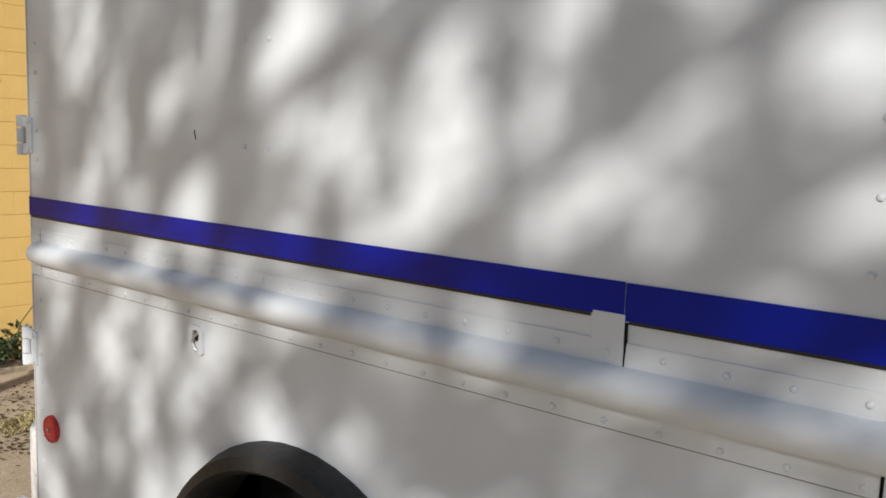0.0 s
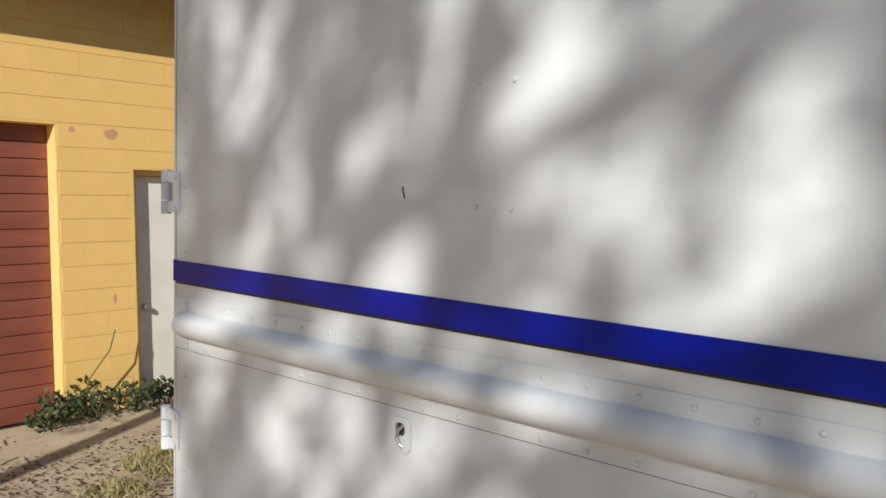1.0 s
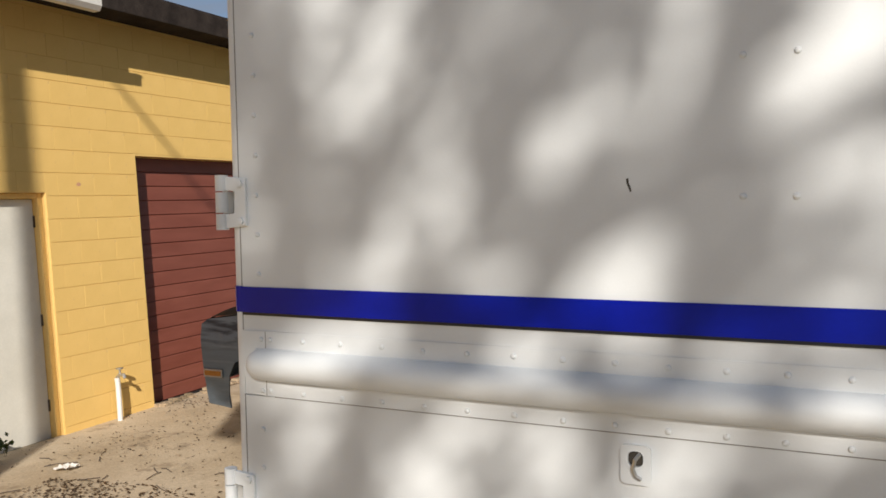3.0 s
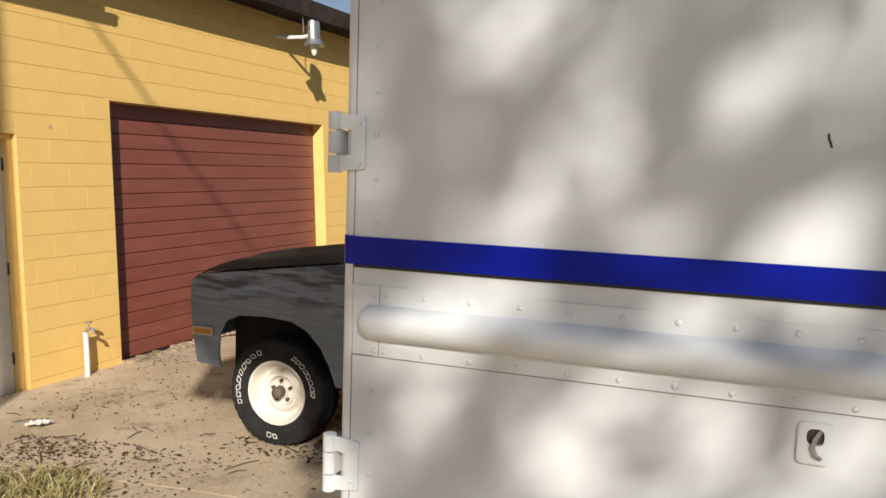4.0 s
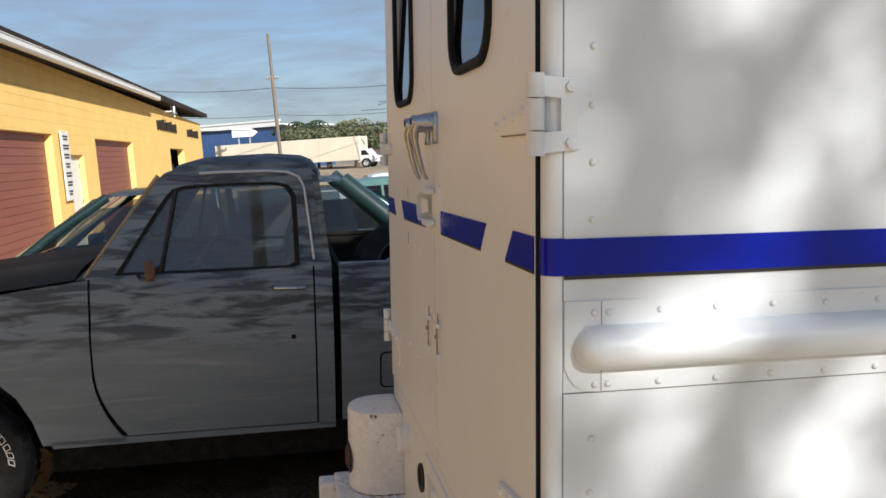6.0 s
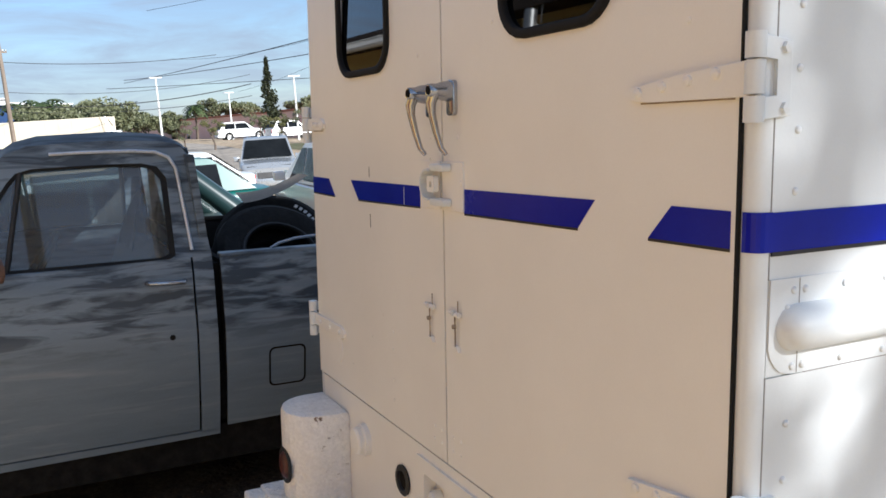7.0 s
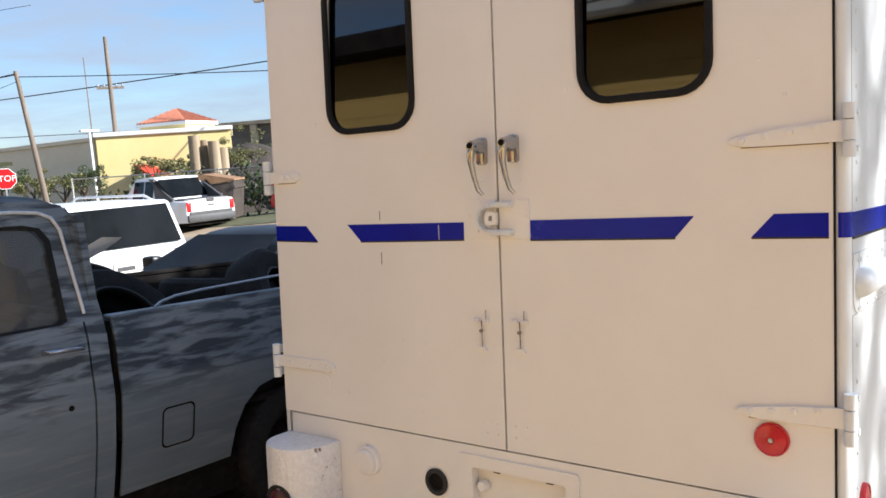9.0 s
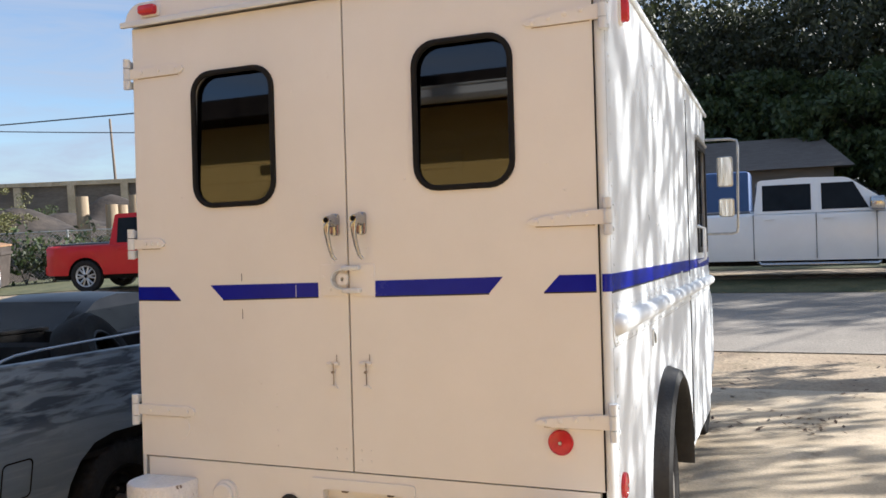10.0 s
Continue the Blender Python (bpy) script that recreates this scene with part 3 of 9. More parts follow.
def sign_board():
    s = thing("sign", "tall narrow white sign with dark lettering on the workshop wall", "sign", (WX + 0.04, 18.70, 1.16))
    bm = bmesh.new()
    box(bm, 0, 0.03, -0.30, 0.30, 0, 1.44, 0.004)
    part("board", bm, GUTTER, s)
    for i in range(7):
        bm = bmesh.new()
        w = (0.19, 0.24, 0.21, 0.17, 0.23, 0.20, 0.15)[i]
        for k, z in enumerate((1.33 - 0.19 * i, 1.27 - 0.19 * i)):
            box(bm, 0.0301, 0.034, -w + 0.03 * k, w - 0.02 * k, z - 0.02, z + 0.018)
        part("letter_bar", bm, RUBBER, s, "dark unreadable lettering")
    return s


sign_board()


def wall_writing(y0, y1, z, n, h, label):
    s = thing("wall_lettering", label, "lettering", (WX + 0.012, y0, z))
    step = (y1 - y0) / n
    for i in range(n):
        bm = bmesh.new()
        box(bm, 0, 0.03, i * step, i * step + step * 0.62, 0, h * (0.8 + 0.2 * ((i * 7) % 3) / 2))
        part("letter_bar", bm, ROOF_DARK, s)
    return s


wall_writing(32.4, 38.2, 3.08, 8, 0.42, "dark unreadable raised lettering high on the yellow wall")
wall_writing(42.0, 47.4, 3.05, 6, 0.40, "dark unreadable lettering at the wall's far end")


def standpipe(y):
    """The white stub of a water pipe with its tap."""
    s = thing("standpipe", "short white water pipe with a brass tap at the wall's foot", "pipe", (WX + 0.10, y, 0.05))
    bm = bmesh.new()
    tube(bm, [(0, 0, -0.05), (0.005, 0.0, 0.2), (0, 0.005, 0.33), (0, 0, 0.40)], 0.024, 10)
    part("pipe", bm, GUTTER, s, "", 40)
    bm = bmesh.new()
    tube(bm, [(0, 0, 0.40), (0.03, 0, 0.43), (0.085, 0, 0.43), (0.10, 0, 0.40)], 0.016, 8)
    lathe(bm, [(0.0, 0.50), (0.035, 0.495), (0.035, 0.485), (0.008, 0.48), (0.008, 0.43)], pose(0.04, 0, 0), 12)
    part("tap", bm, DULL_METAL, s, "weathered brass tap", 40)


standpipe(5.42)
PATCH = mat("bare_pink_patch", (0.52, 0.27, 0.15), (0.60, 0.34, 0.20), 14, 0.9, fine=0.1)
for y, z, w, h, sd in ((3.66, 2.48, 0.075, 0.055, 1), (3.31, 2.50, 0.028, 0.03, 2), (3.655, 1.03, 0.02, 0.05, 3), (5.25, 2.25, 0.03, 0.02, 4)):
    prng = random.Random(sd)
    bm = bmesh.new()
    ring = [(y + w * math.cos(a) * prng.uniform(0.7, 1.05), z + h * math.sin(a) * prng.uniform(0.7, 1.05)) for a in [2 * math.pi * k / 14 for k in range(14)]]
    prism(bm, ring, facing(FACE_PX, (WX - 0.0005, 0, 0)), 0.0022)
    tagged(part("paint_patch", bm, PATCH), "flaked bare patch in the yellow wall paint", "paint patch", "", "structure")
# ---- white step van ----
VX, VY = -2.92, 1.30            # rear face, near side face
VY2 = 3.28                      # far side
VZ0, VZT = 0.60, 2.71           # sill, drip edge
van = thing("step_van", "white step van with a blue stripe and riveted side panels", "van", (VX, VY, 0.112))
O = Vector(van.location)
NOSE_DOWN = Matrix.Translation((-3.4, 0, 0)) @ Matrix.Rotation(radians(3.0), 4, "Y") @ Matrix.Translation((3.4, 0, 0))
van.matrix_basis = NOSE_DOWN @ Matrix.Translation(O)    # the van sits low at the front


def vpart(name, bm, material, parent=None, label="", smooth=None):
    """A part built at its place in the yard, moved into the van's own space."""
    bmesh.ops.translate(bm, verts=bm.verts, vec=-O)
    return part(name, bm, material, parent or van, label, smooth)


ARCH_X, ARCH_Z, ARCH_R = -1.61, 0.66, 0.455
FW_X = 1.35                     # front axle


def arch_outline(x0, x1, z0, z1, arches):
    pts = [(x0, z1), (x0, z0)]
    for cx, cz, r in arches:
        a0 = math.asin((z0 - cz) / r)
        n = 20
        for k in range(n + 1):
            a = math.pi - a0 - (math.pi - 2 * a0) * k / n
            pts.append((cx + r * math.cos(a), cz + r * math.sin(a)))
    pts += [(x1, z0), (x1, z1)]
    return pts[::-1]


# near side: lower skirt below the belt seam, upper panel above it
side = bmesh.new()
prism(side, arch_outline(VX + 0.034, -0.44, VZ0, 1.3955, [(ARCH_X, ARCH_Z, ARCH_R)]), facing(FACE_MY, (0, VY + 0.03, 0)), 0.03)
vpart("lower_side_panel", side, VAN_WHITE)
bm = bmesh.new()
prism(bm, [(VX + 0.034, 1.398), (-0.44, 1.398), (-0.44, VZT), (VX + 0.034, VZT)], facing(FACE_MY, (0, VY + 0.03, 0)), 0.03)
vpart("upper_side_panel", bm, VAN_WHITE)
# cab side and cowl
bm = bmesh.new()
prism(bm, arch_outline(-0.432, 0.16, 0.52, VZT, []), facing(FACE_MY, (0, VY + 0.03, 0)), 0.03)
box(bm, 0.16, 0.78, VY, VY + 0.03, 0.52, 1.70)
box(bm, 0.16, 0.78, VY, VY + 0.03, 2.42, VZT)
box(bm, 0.78, 0.95, VY + 0.002, VY + 0.032, 0.62, VZT - 0.05)
vpart("cab_side", bm, VAN_WHITE)
bm = bmesh.new()
box(bm, 0.16, 0.78, VY + 0.012, VY + 0.018, 1.70, 2.42)
vpart("door_window", bm, GLASS_DARK, None, "dark sliding door window")
bm = bmesh.new()
ring_plate(bm, rounded(0.14, 0.80, 1.68, 2.44, 0.03, 3), rounded(0.18, 0.76, 1.72, 2.40, 0.02, 3), facing(FACE_MY, (0, VY - 0.001, 0)), 0.012)
vpart("window_seal", bm, RUBBER, None, "black rubber window seal")
bm = bmesh.new()
box(bm, -0.438, -0.434, VY - 0.006, VY + 0.02, 0.55, VZT - 0.1)
vpart("door_edge", bm, GAP)
bm = bmesh.new()
tube(bm, [(0.10, VY - 0.005, 1.62), (0.10, VY - 0.05, 1.64), (0.10, VY - 0.05, 1.84), (0.10, VY - 0.005, 1.86)], 0.012, 8)
vpart("grab_handle", bm, VAN_WHITE, None, "", 40)
bm = bmesh.new()
tube(bm, [(0.13, VY - 0.012, 2.46), (0.83, VY - 0.012, 2.46)], 0.012, 6)
vpart("door_track", bm, DULL_METAL)
# nose, sloped screen, bonnet and far side
bm = bmesh.new()
prof = [(0.951, 0.62), (2.15, 0.62), (2.25, 0.75), (2.22, 1.25), (1.95, 1.36), (1.42, 1.48), (1.10, 2.45), (1.0, VZT - 0.06), (0.951, VZT - 0.05)]
prism(bm, prof, facing(FACE_MY, (0, VY2 - 0.08, 0)), VY2 - VY - 0.16)
vpart("nose", bm, VAN_WHITE)
bm = bmesh.new()
prism(bm, [(VX + 0.034, VZ0), (0.95, VZ0), (0.95, VZT), (VX + 0.034, VZT)], facing(FACE_MY, (0, VY2, 0)), 0.03)
vpart("far_side_panel", bm, VAN_WHITE)
bm = bmesh.new()
box(bm, VX + 0.05, 0.95, VY + 0.03, VY2 - 0.03, 0.62, 0.68)
box(bm, 0.90, 0.95, VY + 0.03, VY2 - 0.03, 0.68, VZT - 0.06)
vpart("cargo_floor", bm, INSIDE, None, "dark cargo floor and bulkhead")

# roof: rounded over both long edges
bm = bmesh.new()
prof = []
for k in range(7):
    a = radians(180 - 90 * k / 6)
    prof.append((VY + 0.085 + 0.085 * math.cos(a), VZT + 0.085 * math.sin(a)))
for k in range(7):
    a = radians(90 - 90 * k / 6)
    prof.append((VY2 - 0.085 + 0.085 * math.cos(a), VZT + 0.085 * math.sin(a)))
prism(bm, prof, facing(FACE_PX, (VX - 0.02, 0, 0)), 3.92)
vpart("roof_skin", bm, VAN_CREAM, None, "", 35)
bm = bmesh.new()
box(bm, VX - 0.032, 0.96, VY - 0.014, VY + 0.0, VZT - 0.014, VZT + 0.010, 0.004)
box(bm, VX - 0.038, VX - 0.021, VY - 0.014, VY2 + 0.014, VZT - 0.014, VZT + 0.010, 0.004)
vpart("drip_rail", bm, VAN_WHITE)

# rear corner posts
for name, yc, sgn in (("corner_post", VY, 1), ("corner_post", VY2, -1)):
    bm = bmesh.new()
    pts = [(VX + 0.0325, 0), (VX + 0.028, 0)]
    for k in range(7):
        a = radians(270 - 90 * k / 6)
        pts.append((VX + 0.028 + 0.024 * math.cos(a), 0.024 + 0.024 * math.sin(a)))
    pts += [(VX + 0.006, 0.03), (VX + 0.0325, 0.03)]
    m = Matrix(((1, 0, 0, 0), (0, sgn, 0, yc), (0, 0, 1, VZ0 - 0.05), (0, 0, 0, 1)))
    prism(bm, pts, m, VZT - VZ0 + 0.04)
    vpart(name, bm, VAN_WHITE, None, "", 35)

# pressed belt rail with its riveted flange
BEAD_Z, BEAD_R = 1.470, 0.036
bm = bmesh.new()
pts = [(0.95, 1.398), (0.95, 1.545), (VX + 0.035, 1.545), (VX + 0.035, 1.44)]
for k in range(1, 7):
    a = radians(180 + 90 * k / 6)
    pts.append((VX + 0.085 + 0.05 * math.cos(a), 1.448 + 0.05 * math.sin(a)))
prism(bm, pts, facing(FACE_MY, (0, VY - 0.0005, 0)), 0.0025)
flange = vpart("belt_flange", bm, VAN_WHITE)
bm = bmesh.new()
X0 = VX + 0.085
sec = [radians(-90 + 180 * k / 12) for k in range(13)]
rings = []
for x, s in [(X0 - 0.036, 0.02), (X0 - 0.033, 0.4), (X0 - 0.024, 0.74), (X0 - 0.010, 0.95), (X0 + 0.004, 1.0)] + [(x, 1.0) for x in span(X0 + 0.1, 0.95, 14)]:
    rings.append([bm.verts.new((x, VY - 0.002 - 0.040 * s * math.cos(a), BEAD_Z + BEAD_R * s * math.sin(a))) for a in sec])
for A, B in zip(rings, rings[1:]):
    for k in range(12):
        bm.faces.new((A[k], B[k], B[k + 1], A[k + 1]))
bm.faces.new(rings[-1])
vpart("belt_bead", bm, VAN_WHITE, None, "", 60)
bm = bmesh.new()
box(bm, X0 + 0.010, X0 + 0.0115, VY - 0.0035, VY - 0.0028, 1.399, 1.435)
box(bm, X0 + 0.010, X0 + 0.0115, VY - 0.0035, VY - 0.0028, 1.506, 1.544)
box(bm, VX + 0.115, -0.44, VY - 0.0012, VY + 0.001, 1.3955, 1.398)
box(bm, VX + 0.0318, VX + 0.0342, VY - 0.0006, VY + 0.01, VZ0, 1.398)
box(bm, VX + 0.0318, VX + 0.0342, VY - 0.0006, VY + 0.01, 1.545, 1.586)
box(bm, VX + 0.0318, VX + 0.0342, VY - 0.0006, VY + 0.01, 1.646, VZT - 0.02)
vpart("panel_seam", bm, SEAM, None, "thin grey panel seam")

# blue stripe, with a dark lower edge
bm = bmesh.new()
box(bm, VX + 0.035, -0.83, VY - 0.0022, VY - 0.0001, 1.586, 1.644)
vpart("side_stripe", bm, STRIPE, None, "blue vinyl stripe")
bm = bmesh.new()
box(bm, -0.828, -0.445, VY - 0.0026, VY - 0.0001, 1.581, 1.643)
vpart("side_stripe", bm, STRIPE, None, "blue vinyl stripe")
bm = bmesh.new()
box(bm, -0.43, 0.95, VY - 0.0024, VY - 0.0001, 1.583, 1.641)
vpart("side_stripe", bm, STRIPE, None, "blue vinyl stripe")
bm = bmesh.new()
box(bm, VX + 0.035, -0.89, VY - 0.0030, VY - 0.0001, 1.580, 1.586)
box(bm, -0.82, -0.445, VY - 0.0030, VY - 0.0001, 1.576, 1.5815)
vpart("stripe_edge", bm, STRIPE_EDGE)
bm = bmesh.new()
ring = [(VX + 0.0352, VY - 0.0002), (VX + 0.0352, VY - 0.0022), (VX + 0.028, VY - 0.0022)]
for k in range(1, 7):
    a = radians(270 - 90 * k / 6)
    ring.append((VX + 0.028 + 0.0262 * math.cos(a), VY + 0.024 + 0.0262 * math.sin(a)))
for k in range(6, -1, -1):
    a = radians(270 - 90 * k / 6)
    ring.append((VX + 0.028 + 0.0243 * math.cos(a), VY + 0.024 + 0.0243 * math.sin(a)))
prism(bm, ring, Matrix.Translation((0, 0, 1.586)), 0.059)
vpart("corner_stripe", bm, STRIPE)

# patch plate over the belt flange, with its open joint
bm = bmesh.new()
box(bm, -0.885, -0.826, VY - 0.0042, VY - 0.0005, 1.512, 1.591, 0.001)
vpart("joint_plate", bm, VAN_WHITE)
bm = bmesh.new()
prism(bm, [(-0.8255, 1.578), (-0.8215, 1.578), (-0.8210, 1.545), (-0.8235, 1.506), (-0.8255, 1.506), (-0.8250, 1.54)], facing(FACE_MY, (0, VY - 0.0004, 0)), 0.0035)
vpart("open_joint", bm, GAP, None, "dark open joint")

# rivets
rivet_bm = bmesh.new()
lathe(rivet_bm, [(0.0062, 0.0), (0.0056, 0.0022), (0.0036, 0.0036), (0.0, 0.0042)], facing(FACE_MY, (0, 0, 0)), 9)
rivet_me = bpy.data.meshes.new("rivet")
rivet_bm.to_mesh(rivet_me)
rivet_bm.free()
rivet_me.shade_smooth()
rivet_me.materials.append(VAN_WHITE)


def rivet(x, y, z, turn=0.0):
    ob = new("rivet", rivet_me)
    ob.parent = van
    ob.matrix_basis = Matrix.Translation(Vector((x, y, z)) - O) @ Matrix.Rotation(turn, 4, "Z")
    return ob


rv = random.Random(11)
j = lambda s=0.0015: rv.uniform(-s, s)
x = VX + 0.088
for x in [VX + 0.084, VX + 0.108] + [VX + 0.195 + 0.0985 * k for k in range(36)]:
    if x < 0.93:
        rivet(x + j(), VY - 0.003, 1.526 + j(), 0)
        rivet(x + j(), VY - 0.003, 1.410 + j(), 0)
for z in (1.50, 1.448):
    rivet(VX + 0.072, VY - 0.003, z)
for k in range(24):
    z = 0.70 + 0.1065 * k * 0.83
    if abs(z - BEAD_Z) > 0.09 and abs(z - 1.615) > 0.04 and z < 2.66:
        rivet(VX + 0.080 + j(), VY - 0.0002, z + j(), 0)
for x in (-1.812, -1.728):
    for z in (1.83, 2.07, 2.31, 2.55):
        rivet(x + j(), VY - 0.0002, z + j(), 0)
for z in [1.70 + 0.1035 * k for k in range(10)]:
    rivet(-0.474 + j(), VY - 0.0002, z + j(), 0)
for z in [0.68 + 0.1035 * k for k in range(7)]:
    rivet(-0.474 + j(), VY - 0.0002, z + j(), 0)

# nicks in the side paint
bm = bmesh.new()
prism(bm, [(-2.013, 1.866), (-2.009, 1.867), (-2.008, 1.858), (-2.005, 1.851), (-2.003, 1.843), (-2.006, 1.842), (-2.009, 1.850), (-2.012, 1.857)], facing(FACE_MY, (0, VY - 0.0001, 0)), 0.0008)
vpart("paint_chip", bm, DOOR_GAP, None, "dark chip in the paint")

# keyed latch hook on the skirt
latch = bmesh.new()
ring_plate(latch, rounded(-2.024, -1.968, 1.305, 1.378, 0.010, 3), rounded(-2.010, -1.982, 1.338, 1.367, 0.010, 3), facing(FACE_MY, (0, VY - 0.0001, 0)), 0.008)
latch_ob = vpart("side_latch", latch, VAN_WHITE, None, "small raised latch plate")
bm = bmesh.new()
prism(bm, rounded(-2.0105, -1.9815, 1.3375, 1.3675, 0.009, 3), facing(FACE_MY, (0, VY - 0.0001, 0)), 0.001)
vpart("latch_slot", bm, DOOR_GAP, latch_ob)
bm = bmesh.new()
tube(bm, [(-1.988, VY - 0.004, 1.362), (-1.996, VY - 0.012, 1.352), (-2.000, VY - 0.013, 1.336), (-1.995, VY - 0.012, 1.322), (-1.986, VY - 0.009, 1.316)], 0.0042, 6)
vpart("latch_hook", bm, DULL_METAL, latch_ob, "worn metal hook")


def reflector(name, m, r, parent=None):
    bm = bmesh.new()
    lathe(bm, [(r, 0.0), (r, 0.008), (r * 0.93, 0.013), (r * 0.86, 0.010), (r * 0.3, 0.016), (r * 0.2, 0.016), (r * 0.2, 0.013), (0.0, 0.013)], m, 28)
    ob = vpart(name, bm, RED_LENS, parent, "round red reflector", 30)
    bm = bmesh.new()
    lathe(bm, [(0.006, 0.012), (0.006, 0.018), (0.0, 0.019)], m, 10)
    vpart("screw", bm, DULL_METAL, ob)
    return ob


reflector("reflector", facing(FACE_MY, (-2.776, VY, 0.914)), 0.044)
reflector("reflector", facing(FACE_MX, (VX, 1.478, 1.082)), 0.043)

# ---- rear doors ----
SEAL = mat("window_rubber", (0.006, 0.006, 0.006), (0.011, 0.011, 0.011), 14, 0.75, fine=0.1, spec=0.25)
RMX = lambda d: facing(FACE_MX, (d, 0, 0))


def rear_door(y0, y1, hole, name):
    """A flat van door with a round-cornered window in a rubber seal."""
    z0, z1 = 0.925, VZT - 0.016
    hy0, hy1, hz0, hz1 = hole
    bm = bmesh.new()
    inner = rounded(hy0, hy1, hz0, hz1, 0.085, 6)
    outer = []
    for u, v in inner:
        du, dv = u - (hy0 + hy1) / 2, v - (hz0 + hz1) / 2
        # push each point of the window's outline out to the door's edge
        k = min(((y1 if du > 0 else y0) - (hy0 + hy1) / 2) / du if abs(du) > 1e-9 else 1e9, ((z1 if dv > 0 else z0) - (hz0 + hz1) / 2) / dv if abs(dv) > 1e-9 else 1e9)
        outer.append([(hy0 + hy1) / 2 + du * k, (hz0 + hz1) / 2 + dv * k])
    for cu, cv in ((y0, z0), (y0, z1), (y1, z0), (y1, z1)):
        best = min(outer, key=lambda p: (p[0] - cu) ** 2 + (p[1] - cv) ** 2)
        best[0], best[1] = cu, cv
    ring_plate(bm, outer, inner, RMX(VX + 0.035), 0.035)
    d = vpart(name, bm, VAN_CREAM)
    bm = bmesh.new()
    inner2 = rounded(hy0 + 0.012, hy1 - 0.012, hz0 + 0.012, hz1 - 0.012, 0.075, 6)
    outer2 = rounded(hy0 - 0.008, hy1 + 0.008, hz0 - 0.008, hz1 + 0.008, 0.093, 6)
    ring_plate(bm, outer2, inner2, RMX(VX + 0.002), 0.014)
    es = [e for e in bm.edges if all(abs(v.co.x - (VX - 0.012)) < 1e-4 for v in e.verts)]
    bmesh.ops.bevel(bm, geom=es, offset=0.005, segments=2, affect="EDGES", profile=0.5)
    vpart("window_seal", bm, SEAL, d, "black rubber window seal", 50)
    bm = bmesh.new()
    prism(bm, rounded(hy0 + 0.004, hy1 - 0.004, hz0 + 0.004, hz1 - 0.004, 0.08, 6), RMX(VX + 0.016), 0.006)
    for v in bm.verts:
        v.co.x += 0.036 * (v.co.z - (hz0 + hz1) / 2)      # the panes lean in a little at the top
    g = vpart("pane", bm, GLASS_DARK, d, "dark window pane")
    g.visible_shadow = False
    return d


door_r = rear_door(1.334, 2.266, (1.618, 1.983, 1.958, 2.480), "rear_door")
# black strip added so the gap's shade shows as a dark line
bm = bmesh.new()
box(bm, VX - 0.0015, VX + 0.012, 1.3292, 1.3334, 0.93, VZT - 0.018)
vpart("door_gap_strip", bm, SEAL, door_r, "added black strip for the dark door gap")
door_l = rear_door(2.273, 3.262, (2.582, 2.957, 1.942, 2.475), "rear_door")
bm = bmesh.new()
box(bm, VX + 0.007, VX + 0.03, VY + 0.0242, VY + 0.0392, 0.93, VZT - 0.02)
box(bm, VX + 0.010, VX + 0.03, 2.2655, 2.2735, 0.93, VZT - 0.02)
box(bm, VX + 0.010, VX + 0.03, 1.33, 3.26, 0.9205, 0.926)
vpart("door_seal", bm, DOOR_GAP, None, "dark door seal")

# blue stripe across the doors, in slanted pieces
for parent, pts in ((door_l, [(3.262, 1.622), (3.102, 1.621), (3.047, 1.567), (3.262, 1.569)]),
                    (door_l, [(2.896, 1.625), (2.40, 1.630), (2.40, 1.577), (2.837, 1.568)]),
                    (door_r, [(2.160, 1.634), (1.667, 1.641), (1.718, 1.585), (2.160, 1.578)]),
                    (door_r, [(1.468, 1.644), (1.3435, 1.645), (1.3435, 1.589), (1.522, 1.587)])):
    bm = bmesh.new()
    prism(bm, pts, RMX(VX), 0.0016)
    st = vpart("rear_stripe", bm, STRIPE, parent, "blue vinyl stripe with slanted ends")
    lo = sorted(pts, key=lambda p: p[1])[:2]
    a, b = sorted(lo)
    bm = bmesh.new()
    prism(bm, [(a[0], a[1]), (b[0], b[1]), (b[0], b[1] - 0.005), (a[0], a[1] - 0.005)], RMX(VX), 0.0014)
    vpart("stripe_edge", bm, STRIPE_EDGE, st)


